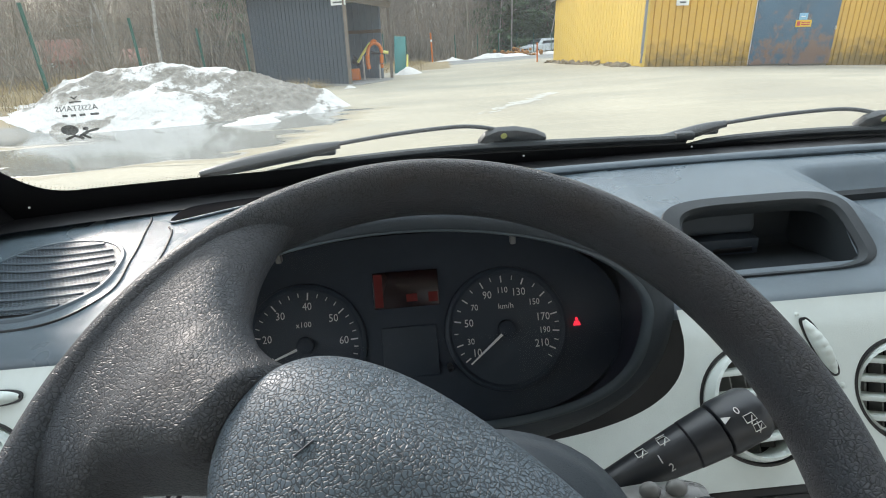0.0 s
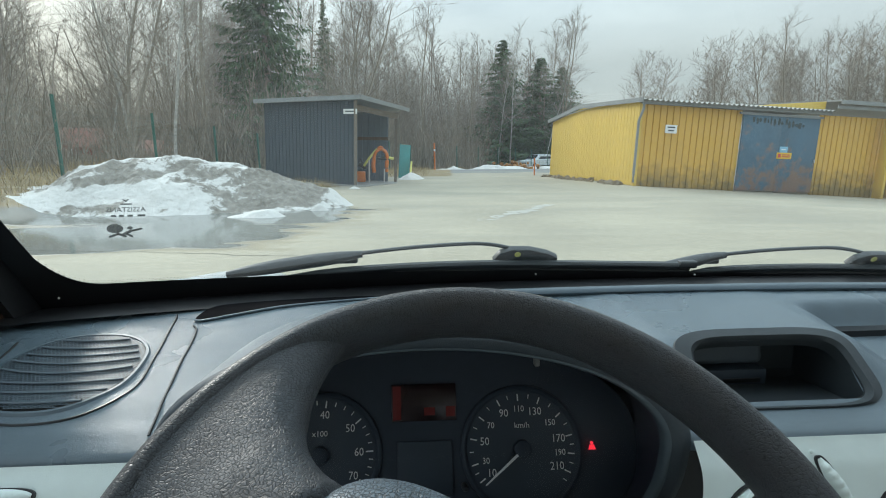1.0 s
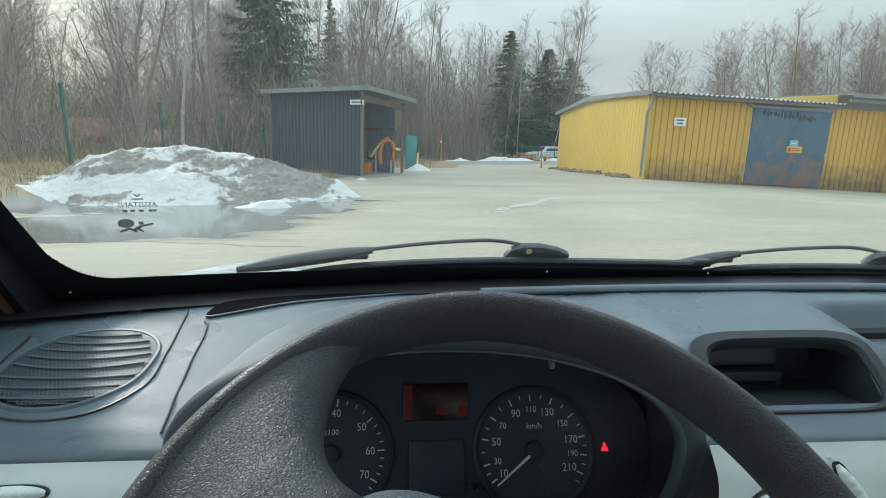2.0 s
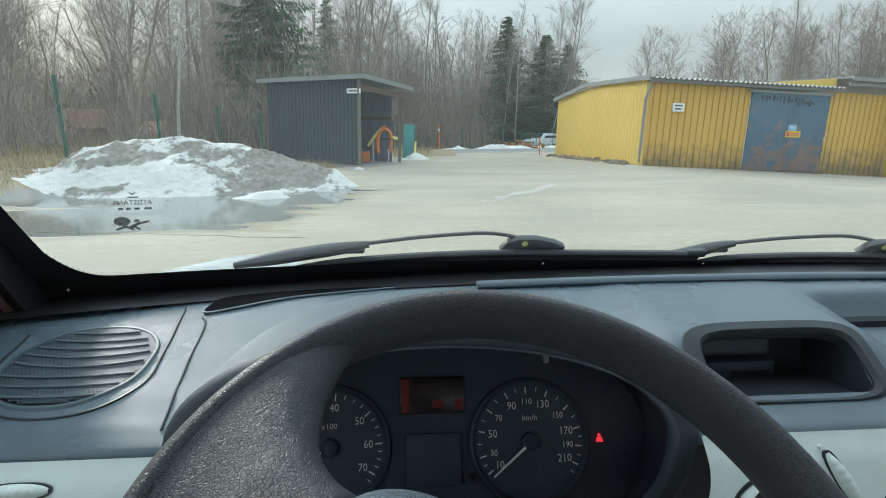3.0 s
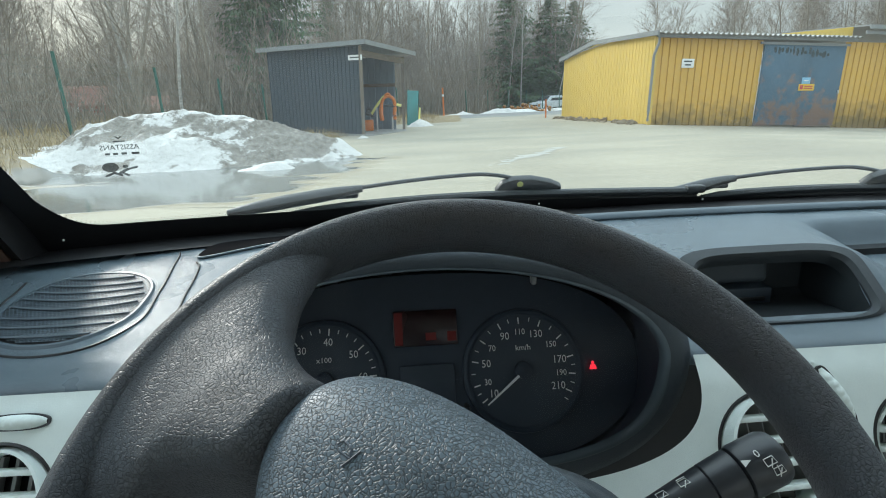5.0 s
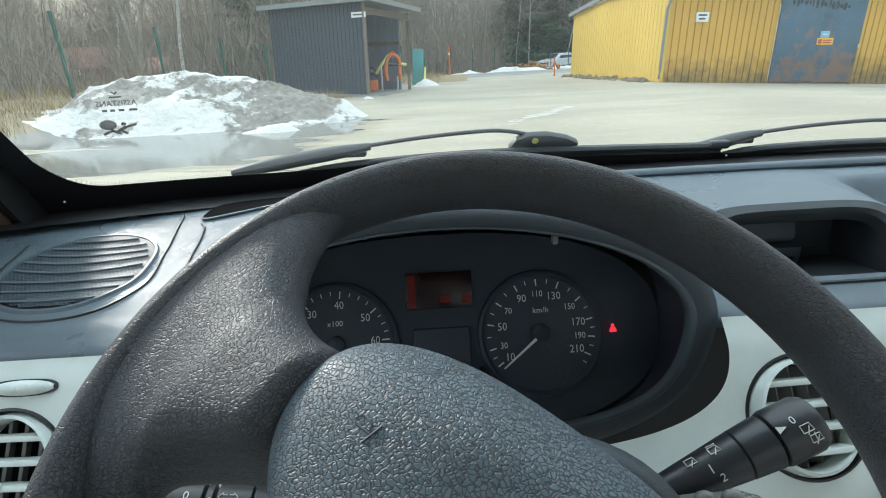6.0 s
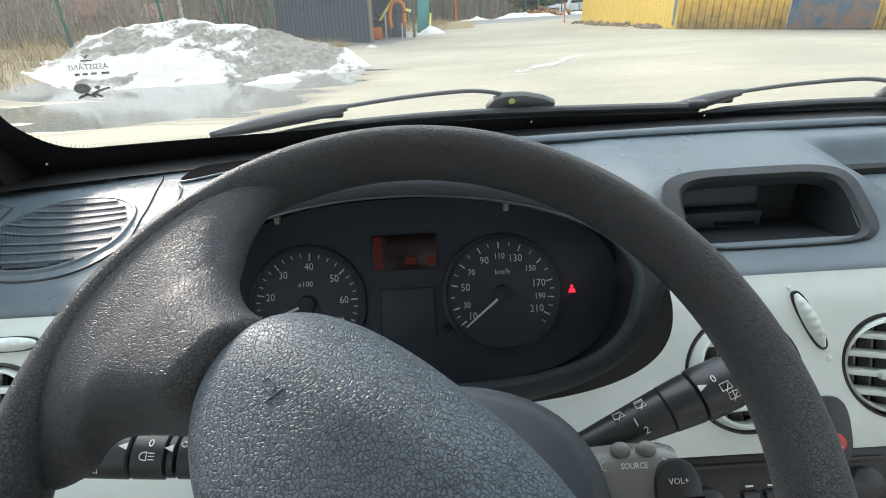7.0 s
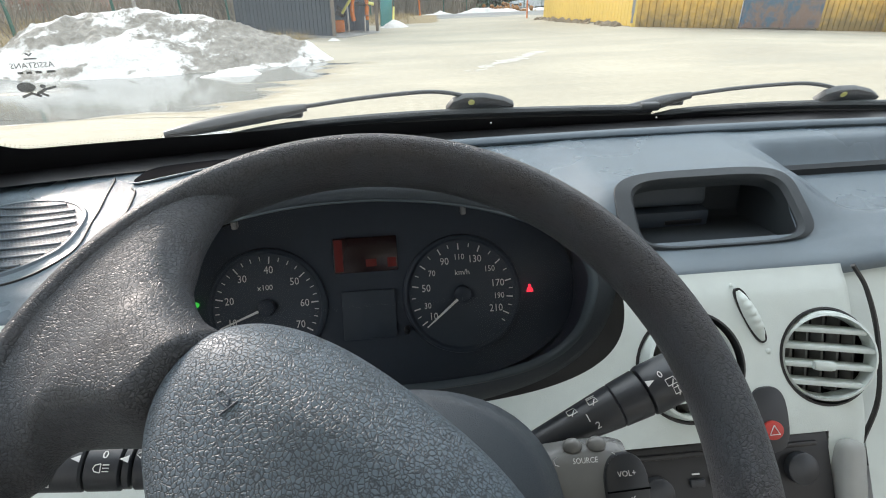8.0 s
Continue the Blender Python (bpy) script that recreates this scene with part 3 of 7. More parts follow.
st_o = on_glass(-0.318, 1.208, 0.006)
st_m = Matrix(((0.995, 0.27, 0, st_o.x), (0.10, -0.5, -0.866, st_o.y), (0, 0.866, -0.5, st_o.z), (0, 0, 0, 1))) @ Matrix.Diagonal((0.70, 0.70, 1, 1))
for half, c in (((0.0365, 0.0185), (0.0095, 0.0215)), ((0.043, 0.0145), (0.004, -0.0225))):
    bm = bmesh.new()
    prism(bm, oval(*half, 12, 32, c), 0.0004, st_m)
    s_ob = part("film", bm, M_STICK, sticker, "clear milky film")
    s_ob.visible_shadow = False
lettering("word", "ASSISTANS", 0.0125, st_m @ pose(0.0085, 0.0195, 0.0007), M_STICKDARK, sticker, mirror=True, squeeze=0.92)
for x0, w in ((-0.027, 0.013), (-0.011, 0.009), (0.001, 0.008), (0.012, 0.008)):
    bm = bmesh.new()
    box(bm, (-x0 + 0.0025, 0.0085, 0.0007), (w * 0.85, 0.0036, 0.0003))
    bmesh.ops.transform(bm, matrix=st_m, verts=bm.verts)
    part("print_bar", bm, M_STICKDARK, sticker)
bm = bmesh.new()
box(bm, (0.0095, 0.0300, 0.0007), (0.016, 0.0020, 0.0003))
bmesh.ops.transform(bm, matrix=st_m, verts=bm.verts)
part("print_bar", bm, M_STICKDARK, sticker)
bm = bmesh.new()
prism(bm, [(0.0045, 0.0385), (0.0070, 0.0385), (0.0095, 0.0360), (0.0120, 0.0385), (0.0145, 0.0385), (0.0095, 0.0335)], 0.0003, st_m @ pose(0, 0, 0.0008))
part("print_mark", bm, M_STICKDARK, sticker)
for name, outline, c, r in (("print_disc", oval(0.0118, 0.0086), (-0.010, -0.0155), 0), ("print_dot", oval(0.0040, 0.0030), (0.0115, -0.0150), 0),
                            ("print_bar", oval(0.0085, 0.0020, 5), (-0.012, -0.0285), 24), ("print_bar", oval(0.0075, 0.0020, 5), (-0.001, -0.0285), -28),
                            ("print_bar", oval(0.0080, 0.0024, 5), (0.008, -0.0235), 30), ("print_bar", oval(0.0060, 0.0018, 5), (0.010, -0.0290), -35),
                            ("print_bar", oval(0.0080, 0.0018, 5), (0.0215, -0.0185), 14)):
    bm = bmesh.new()
    prism(bm, outline, 0.0003, st_m @ pose(c[0], c[1], 0.0009, 0, 0, r))
    part(name, bm, M_STICKDARK, sticker)

# plain unseen shell of the cabin, so that light comes in by its openings only
def shell(name, lo, hi, mat):
    b = bmesh.new()
    box(b, [(a + c) / 2 for a, c in zip(lo, hi)], [c - a for a, c in zip(lo, hi)], bevel=0.01)
    return part(name, b, mat)


# stops short of the windscreen to let more skylight onto the dashboard
tagged(shell("ceiling", (-0.56, -1.5, 1.66), (1.18, 0.27, 1.70), M_LINING), "pale felt roof lining of the van", "ceiling", kind="structure")
for nm, x0, x1 in (("wall_west", -0.60, -0.555), ("wall_east", 1.175, 1.22)):
    w_ob = thing(nm, "pale grey inner side of the van with a window opening", "wall", kind="structure")
    for lo, hi in (((x0, -1.5, 0.3), (x1, 0.62, 0.92)), ((x0, -1.5, 1.60), (x1, 0.40, 1.70)), ((x0, -0.62, 1.0), (x1, -0.52, 1.62)), ((x0, -1.55, 1.0), (x1, -1.40, 1.62))):
        shell("panel", lo, hi, M_TRIM).parent = w_ob
tagged(shell("wall_north", (-0.6, 0.74, 0.2), (1.22, 0.78, 1.06), M_BLACK), "black bulkhead under the windscreen", "wall", kind="structure")
# assumed low wall, open above so light from behind reaches the dashboard
tagged(shell("wall_south", (-0.6, -1.55, 0.3), (1.22, -1.5, 0.85), M_TRIM), "unseen pale grey low rear wall of the van, left open above for light", "wall", kind="structure")
tagged(shell("floor", (-0.6, -1.55, 0.28), (1.22, 0.78, 0.32), M_TRIM), "pale grey felt floor of the van", "floor", kind="structure")

# pillars beside the windscreen
for s, nm in ((-1, "pillar_west"), (1, "pillar_east")):
    pil = thing(nm, "black windscreen pillar trim with a brownish seal", "pillar", kind="structure")
    bm = bmesh.new()
    rings = []
    for z in np.linspace(1.03, 1.68, 9):
        k = z - 1.1
        x, y = CX + s * (0.765 + 0.10 * k), 0.585 - 0.52 * k
        rings.append([(x - s * 0.02, y + 0.02, z), (x - s * 0.012, y - 0.012, z), (x + s * 0.006, y - 0.006, z), (x + s * 0.06, y + 0.075, z), (x + s * 0.05, y + 0.10, z)])
    loft(bm, rings)
    part("trim", bm, M_BLACK, pil, smooth=60)
    bm = bmesh.new()
    tube(bm, [(CX + s * (0.771 + 0.10 * (z - 1.1)), 0.575 - 0.52 * (z - 1.1), z) for z in np.linspace(1.06, 1.66, 8)], 0.005, 8)
    part("seal", bm, M_TAN, pil, "brownish rubber seal")
    bm = bmesh.new()
    prism(bm, [(0.20, 1.0), (0.745, 1.0), (0.725, 1.050), (0.695, 1.088), (0.60, 1.088), (0.20, 1.085)], 0.03,
          Matrix(((0, 0, 1, CX + s * 0.845), (1, 0, 0, 0), (0, 1, 0, 0), (0, 0, 0, 1))))
    part("sill", bm, M_BLACK, pil, "dark door sill at the window's corner")
    bm = bmesh.new()
    prism(bm, [(0.24, 1.08), (0.62, 1.08), (0.60, 1.13), (0.50, 1.27), (0.42, 1.20)], 0.02,
          Matrix(((0, 0, 1, CX + s * 0.858), (1, 0, 0, 0), (0, 1, 0, 0), (0, 0, 0, 1))), bevel=0.003)
    part("corner_panel", bm, M_BLACK, pil, "black mirror corner panel of the door")

# ---- dashboard ----
dash = thing("dashboard", "dark grained upper dashboard over a pale grey lower panel", "dashboard")
bm = bmesh.new()
BIN = (0.250, 0.398, 0.4125, 0.459)
us = np.unique(np.concatenate([np.linspace(-0.56, 1.18, 100), np.linspace(0.18, 0.50, 60), BIN[:2]]))
vs = np.unique(np.concatenate([np.linspace(0.386, 0.72, 70), BIN[2:]]))
grid = [[bm.verts.new((x, y, pad_z(x, y))) for x in us] for y in vs]
for j in range(len(vs) - 1):
    for i in range(len(us) - 1):
        if BIN[0] - 1e-6 <= us[i] and us[i + 1] <= BIN[1] + 1e-6 and BIN[2] - 1e-6 <= vs[j] and vs[j + 1] <= BIN[3] + 1e-6:
            continue
        if (us[i] ** 2 / 0.19 ** 2) + (max(0, vs[j] - 0.40) / 0.11) ** 2 < 1:
            continue
        bm.faces.new((grid[j][i], grid[j][i + 1], grid[j + 1][i + 1], grid[j + 1][i]))
prev = grid[0]
for y, dz in ((0.379, -0.0022), (0.374, -0.0055), (0.3715, -0.010), (0.372, -0.0145), (0.380, -0.017), (0.40, -0.017)):
    z0 = pad_z(0, 0.386)
    row = [bm.verts.new((v.co.x, y, pad_z(v.co.x, 0.386) + dz)) for v in grid[0]]
    for i in range(len(us) - 1):
        if abs(us[i]) < 0.20:
            continue
        bm.faces.new((row[i], row[i + 1], prev[i + 1], prev[i]))
    prev = row
part("upper_pad", bm, M_PAD, dash, "dark grained soft pad", smooth=50)

# ridge along the rear of the pad, with the gap behind it
bm = bmesh.new()
tube(bm, [(x, glass_y(x, 1.105) - 0.072, 1.1045 - 0.004 * abs(x - 0.3)) for x in np.linspace(0.06, 1.1, 60)], 0.0075, 10, 0.75)
part("rear_ridge", bm, M_PADSMOOTH, dash)
bm = bmesh.new()
sheet(bm, lambda u, v: (u, glass_y(u, 1.10) - 0.062 + v, 1.1015), np.linspace(-0.5, 1.12, 50), (0, 0.03, 0.08))
part("rear_gap", bm, M_BLACK, dash)

# storage bin in the middle: rounded frame, box, shelf with a slot
bin_m = axes((0.3235, 0.4365, 1.0785), (1, 0, 0), (0, 0.75, 0.66))
outer = oval(0.091, 0.042, 4.5, 64)
inner = [(x + 0.001, y - 0.0035) for x, y in oval(0.0735, 0.0325, 5, 64)]
bm = bmesh.new()
taper = lambda p, z: Vector((p[0] + (-p[1] * 0.10 if p[0] > 0 else -p[1] * -0.02), p[1], z))
rings = [[bin_m @ taper(p, z) for p in o] for o, z in ((outer, -0.006), ([(x * 0.985, y * 0.97) for x, y in outer], 0.003), ([(x * 1.05, y * 1.10) for x, y in inner], 0.005),
                                                       (inner, 0.001), (inner, -0.012))]
loft(bm, rings, cap=False)
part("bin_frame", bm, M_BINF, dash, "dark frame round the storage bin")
bm = bmesh.new()
x0, x1 = 0.2505, 0.3975
prof = [(0.414, 1.0565), (0.425, 1.046), (0.500, 1.040), (0.508, 1.046), (0.508, 1.095), (0.50, 1.0985), (0.458, 1.0975)]
rows = [[bm.verts.new((x, y, z)) for y, z in prof] for x in (x0, x1)]
for i in range(len(prof) - 1):
    bm.faces.new((rows[0][i], rows[0][i + 1], rows[1][i + 1], rows[1][i]))
for r in rows:
    bm.faces.new(r)
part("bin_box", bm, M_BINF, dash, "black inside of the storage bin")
bm = bmesh.new()
box(bm, (0.305, 0.494, 1.048), (0.092, 0.026, 0.019), bevel=0.002)
part("bin_shelf", bm, M_GAUGE2, dash)
bm = bmesh.new()
box(bm, (0.306, 0.497, 1.0725), (0.090, 0.014, 0.027), pose(0, 0, 0, -12), bevel=0.0065, seg=4)
part("bin_display", bm, M_HOOD, dash, "dark display cover in the storage bin")
bm = bmesh.new()
box(bm, (0.3245, 0.4805, 1.046), (0.039, 0.002, 0.0045), bevel=0.0006)
part("bin_slot", bm, M_FRIT, dash)

# loudspeaker grille set into the pad
gr_c = Vector((-0.333, 0.479))


def on_pad(x, y, dz=0.0):
    return Vector((x, y, pad_z(x, y) + dz))


ga, gb = 0.066, 0.061
bm = bmesh.new()
R0 = [oval(ga * k, gb * k, 2.3, 64, gr_c) for k in (1.03, 1.0, 0.965, 0.95)]
loft(bm, [[on_pad(*p, dz) for p in r] for r, dz in zip(R0, (-0.001, 0.0022, 0.0022, -0.002))], cap=False)
part("grille_rim", bm, M_PADSMOOTH, dash)
bm = bmesh.new()
loft(bm, [[on_pad(*p, 0.0006) for p in oval(ga * k, gb * k, 2.3, 64, gr_c)] for k in (0.97, 0.6, 0.2, 0.01)], cap=False)
part("grille_backing", bm, M_FRIT, dash)
# fine mesh of short webs
bm = bmesh.new()
pitch = 0.0036
for j in range(-22, 23):
    for i in range(-24, 25):
        x = gr_c.x + (i + (j % 2) * 0.5) * pitch
        y = gr_c.y + j * pitch * 0.80
        if ((abs(x - gr_c.x) / (ga * 0.94)) ** 2.3 + (abs(y - gr_c.y) / (gb * 0.94)) ** 2.3) < 1:
            p = on_pad(x, y, 0.0016)
            for dx, dy in ((pitch, 0), (pitch * 0.5, pitch * 0.8), (-pitch * 0.5, pitch * 0.8)):
                q = on_pad(x + dx, y + dy, 0.0016)
                d = Vector((-dy, dx, 0)).normalized() * 0.00042
                vs4 = [bm.verts.new(v) for v in (p + d, p - d, q - d, q + d)]
                bm.faces.new(vs4)
tagged(part("grille_mesh", bm, M_PADSMOOTH, dash), kind="stuff")
for k in range(8):
    y0 = gr_c.y - 0.050 + k * 0.0138
    pts = []
    for x in np.linspace(-0.066, 0.066, 21):
        y = y0 + 0.010 * (x / 0.066) ** 2 * (0.5 if k < 3 else 1) - 0.06 * x * 0.2
        if ((abs(x) / (ga * 0.96)) ** 2.3 + (abs(y - gr_c.y) / (gb * 0.96)) ** 2.3) < 1:
            pts.append(on_pad(gr_c.x + x, y, 0.0026))
    if len(pts) > 2:
        bm = bmesh.new()
        tube(bm, pts, 0.0012, 6, 0.8)
        part("grille_bar", bm, M_PADSMOOTH, dash)
# moulded seams on the pad
for pts in (((-0.276, 0.583), (-0.272, 0.568), (-0.262, 0.50), (-0.258, 0.455), (-0.270, 0.428), (-0.300, 0.411), (-0.345, 0.409), (-0.385, 0.425), (-0.405, 0.47), (-0.412, 0.53)),
            ((-0.247, 0.556), (-0.239, 0.54), (-0.232, 0.48), (-0.222, 0.400), (-0.221, 0.392))):
    bm = bmesh.new()
    tube(bm, [on_pad(p.x, p.y, 0.0003) for p in smooth_line([(*q, 0) for q in pts], 5)], 0.0012, 6)
    part("pad_seam", bm, M_FRIT, dash)

# ---- lower panel, leaning back ----
LP_UP, LP_N, LP_O = Vector((0, 0.515, 0.857)), Vector((0, -0.857, 0.515)), Vector((0, 0.333, 1.007))
LP = axes(LP_O, (1, 0, 0), LP_UP)
VENTS = (("driver_side_vent", -0.317, -0.025, 0.044), ("column_side_vent", 0.2605, -0.020, 0.0435), ("centre_vent", 0.3755, -0.0205, 0.0385))
bm = bmesh.new()


def panel_cut(x, s):
    for _, cx, cs, r in VENTS:
        if (x - cx) ** 2 + (s - cs) ** 2 < (r * 1.0) ** 2:
            return True
    return 0.185 < x < 0.372 and s < -0.079 or hood_cut(x, s) < 1


def hood_cut(x, s):
    return ((abs(x) / 0.211) ** 3 + (abs(s - 0.042) / 0.077) ** 3) ** (1 / 3)


def to_edge(x, s):
    """Pull a place inside one of the openings out to its edge."""
    for _, cx, cs, r in VENTS:
        d = math.hypot(x - cx, s - cs) / r
        if 1e-3 < d < 1:
            return cx + (x - cx) / d, cs + (s - cs) / d
    d = hood_cut(x, s)
    if 1e-3 < d < 1:
        return x / d, 0.042 + (s - 0.042) / d
    return x, s


us = np.linspace(-0.56, 0.43, 330)
vs = np.linspace(-0.17, 0.0545, 76)


def panel_pt(x, s):
    bulge = -0.004 * ease(0.03, 0.056, s) - 0.02 * ease(-0.06, -0.17, s) - 0.03 * ease(0.385, 0.43, x) ** 2
    return LP @ Vector((x, s, bulge))


gv = {}
for j in range(len(vs) - 1):
    for i in range(len(us) - 1):
        if all(panel_cut(us[a], vs[b]) for a, b in ((i, j), (i + 1, j), (i + 1, j + 1), (i, j + 1))):
            continue
        q = []
        for a, b in ((i, j), (i + 1, j), (i + 1, j + 1), (i, j + 1)):
            if (a, b) not in gv:
                gv[a, b] = bm.verts.new(panel_pt(*to_edge(us[a], vs[b])))
            q.append(gv[a, b])
        bm.faces.new(q)
part("lower_panel", bm, M_GREY, dash, "pale grey grained lower panel", smooth=60)
bm = bmesh.new()
sheet(bm, lambda u, v: LP @ Vector((u, v, -0.02 - 0.03 * ease(0.5, 0.7, u))), np.linspace(0.415, 1.15, 20), np.linspace(-0.2, 0.05, 8))
part("passenger_panel", bm, M_GREY, dash, "pale grey panel in front of the passenger seat")
bm = bmesh.new()
tube(bm, smooth_line([LP @ Vector(p) for p in ((0.4105, 0.052, -0.002), (0.425, 0.03, -0.008), (0.432, -0.01, -0.012), (0.425, -0.06, -0.012), (0.405, -0.095, -0.012))], 6), 0.002, 6)
part("panel_seam", bm, M_BLACK, dash)
bm = bmesh.new()
box(bm, (0.381, -0.130, -0.006), (0.020, 0.085, 0.03), pose(0, 0, 0, 0, 0, -6), bevel=0.008, seg=3)
bmesh.ops.transform(bm, matrix=LP, verts=bm.verts)
# the pale panel plastic with its shade put into a darker base colour
part("console_leg", bm, material("console_shaded_plastic", (0.36, 0.37, 0.35), 0.55, grain=0.0001, grain_scale=1000, kind="voronoi", vary=0.12, stain_scale=5), dash, "side strip of the console, coloured darker for shade")
bm = bmesh.new()
box(bm, (0.28, 0.56, 0.93), (1.6, 0.02, 0.28))
part("panel_backing", bm, M_FRIT, dash)


def round_vent(name, cx, cs, r, tilt):
    v = thing("air_vent", "round pale grey air vent with horizontal slats in the dashboard", "air vent", "dashboard air vents")
    m = LP @ pose(cx, cs, 0)
    b = bmesh.new()
    rr = [oval(r * k, r * k, 2, 48) for k in (1.05, 1.045, 1.0, 0.99, 0.985)]
    loft(b, [[m @ Vector((*p, z)) for p in q] for q, z in zip(rr, (-0.004, 0.0004, 0.0012, -0.002, -0.03))], cap=False)
    part("socket", b, M_BLACK, v)
    g = m @ pose(0, 0, 0.0, *tilt)
    b = bmesh.new()
    rr = [oval(r * k, r * k, 2, 48) for k in (0.965, 0.97, 0.93, 0.88, 0.85)]
    loft(b, [[g @ Vector((*p, z)) for p in q] for q, z in zip(rr, (-0.026, -0.002, 0.004, 0.005, -0.010))], cap=False)
    part("ring", b, M_GREY, v)
    b = bmesh.new()
    loft(b, [[g @ Vector((*p, -0.022)) for p in oval(r * k, r * k, 2, 32)] for k in (0.95, 0.02)], cap=False)
    part("throat", b, M_FRIT, v)
    for k in range(4):
        s = (-0.56 + 0.375 * k) * r
        hw = math.sqrt((0.9 * r) ** 2 - s * s)
        b = bmesh.new()
        box(b, (0, s, -0.0025), (2 * hw, 0.0042, 0.012), pose(0, 0, 0, 9), bevel=0.0012)
        bmesh.ops.transform(b, matrix=g, verts=b.verts)
        part("slat", b, M_GREY, v)
    for k in range(5):
        x = (-0.62 + 0.31 * k) * r
        hh = math.sqrt((0.86 * r) ** 2 - x * x)
        b = bmesh.new()
        box(b, (x, 0, -0.0165), (0.0024, 2 * hh, 0.010), pose(0, 0, 0, 0, 25))
        bmesh.ops.transform(b, matrix=g, verts=b.verts)
        part("vane", b, M_SATIN, v)
    b = bmesh.new()
    box(b, (-0.1 * r, -0.19 * r, 0.004), (0.017, 0.008, 0.008), bevel=0.003)
    bmesh.ops.transform(b, matrix=g, verts=b.verts)
    part("tab", b, M_GREY, v)


for (nm, cx, cs, r), tilt in zip(VENTS, ((-4, -8, 0), (-3, 10, 0), (6, -12, -8))):
    round_vent(nm, cx, cs, r, tilt)

# thumbwheels
def thumbwheel(label, c, half, ang, horizontal=False):
    v = thing("thumbwheel", label, "thumbwheel")
    m = LP @ pose(c[0], c[1], 0, 0, 0, ang)
    b = bmesh.new()
    prism(b, oval(0.0062, half + 0.002, 2.6, 40), 0.004, m @ pose(0, 0, 0.0012))
    part("slot", b, M_FRIT, v)
    b = bmesh.new()
    n = 44
    rings = []
    for i in range(n + 1):
        t = lerp(-1, 1, i / n)
        w = 0.0056 * math.sqrt(max(0.02, 1 - t * t * 0.9))
        h = 0.0075 * (1 - t * t) + 0.001 + 0.0011 * abs(math.sin(t * 11))
        rings.append([m @ Vector((w * math.cos(a), half * t, h * math.sin(a))) for a in np.linspace(0, math.pi, 9)])
    loft(b, rings, closed=False)
    part("wheel", b, M_GREY, v)
    return m


thumbwheel("pale grey ribbed thumbwheel in the dashboard panel", (0.3145, 0.0175), 0.0225, 22)
bm = bmesh.new()
bmesh.ops.create_uvsphere(bm, u_segments=10, v_segments=6, radius=0.0024)
bmesh.ops.transform(bm, matrix=LP @ pose(0.3265, -0.0125, 0) @ Matrix.Diagonal((1, 1, 0.5, 1)), verts=bm.verts)
part("marker_dot", bm, M_GREY, dash)
bm = bmesh.new()
bmesh.ops.create_uvsphere(bm, u_segments=10, v_segments=6, radius=0.0018)
bmesh.ops.transform(bm, matrix=LP @ pose(0.302, 0.043, 0) @ Matrix.Diagonal((1, 1, 0.5, 1)), verts=bm.verts)
part("marker_dot", bm, M_GREY, dash)
thumbwheel("pale grey ribbed oval thumbwheel in the dashboard panel", (-0.307, 0.0345), 0.0225, 90)

# hazard switch and radio
hz = thing("hazard_switch", "black oval hazard switch with a red triangle key", "switch")
bm = bmesh.new()
prism(bm, oval(0.0155, 0.026, 2.8, 40), 0.008, LP @ pose(0.3195, -0.066, 0.003), bevel=0.0015)
part("housing", bm, M_STALK, hz)
bm = bmesh.new()
prism(bm, oval(0.0085, 0.0075, 2, 32), 0.004, LP @ pose(0.3195, -0.074, 0.0055), bevel=0.001)
part("key", bm, M_REDBTN, hz, "red key with a white triangle")
bm = bmesh.new()
tri = [LP @ pose(0.3195, -0.0745, 0.0062) @ Vector((0.0048 * math.sin(a), 0.0048 * math.cos(a), 0)) for a in (0, 2.094, 4.189, 6.283)]
tube(bm, tri, 0.0005, 5)
part("triangle", bm, M_PRINT, hz)
rad = thing("radio", "black car radio with round knobs and small keys", "radio")
bm = bmesh.new()
box(bm, (0.277, -0.13, -0.012), (0.185, 0.10, 0.02), bevel=0.003)
bmesh.ops.transform(bm, matrix=LP, verts=bm.verts)
part("body", bm, M_BLACK, rad)
bm = bmesh.new()
box(bm, (0.277, -0.088, -0.001), (0.16, 0.004, 0.003), bevel=0.0008)
bmesh.ops.transform(bm, matrix=LP, verts=bm.verts)
part("disc_slot", bm, M_FRIT, rad)
for cx, cs in ((0.222, -0.115), (0.341, -0.106)):
    bm = bmesh.new()
    loft(bm, [[LP @ Vector((cx + x, cs + y, z)) for x, y in oval(0.0125 * k, 0.0125 * k, 2, 32)] for k, z in ((1, -0.003), (1, 0.004), (0.9, 0.005), (0.01, 0.0052))], cap=False)
    part("knob", bm, M_STALK, rad)
for cx in (0.255, 0.272, 0.289, 0.306):
    bm = bmesh.new()
    box(bm, (cx, -0.110, 0.0), (0.012, 0.006, 0.004), bevel=0.001)
    bmesh.ops.transform(bm, matrix=LP, verts=bm.verts)
    part("key", bm, M_STALK, rad)
    bm = bmesh.new()
    box(bm, (cx, -0.1035, -0.0012), (0.006, 0.0011, 0.001))
    bmesh.ops.transform(bm, matrix=LP, verts=bm.verts)
    part("print_bar", bm, M_PRINT, rad)
bm = bmesh.new()
bmesh.ops.create_uvsphere(bm, u_segments=10, v_segments=6, radius=0.002)
bmesh.ops.transform(bm, matrix=LP @ pose(0.2085, -0.0955, -0.0015), verts=bm.verts)
part("lamp", bm, M_REDBTN, rad, "small red lamp")

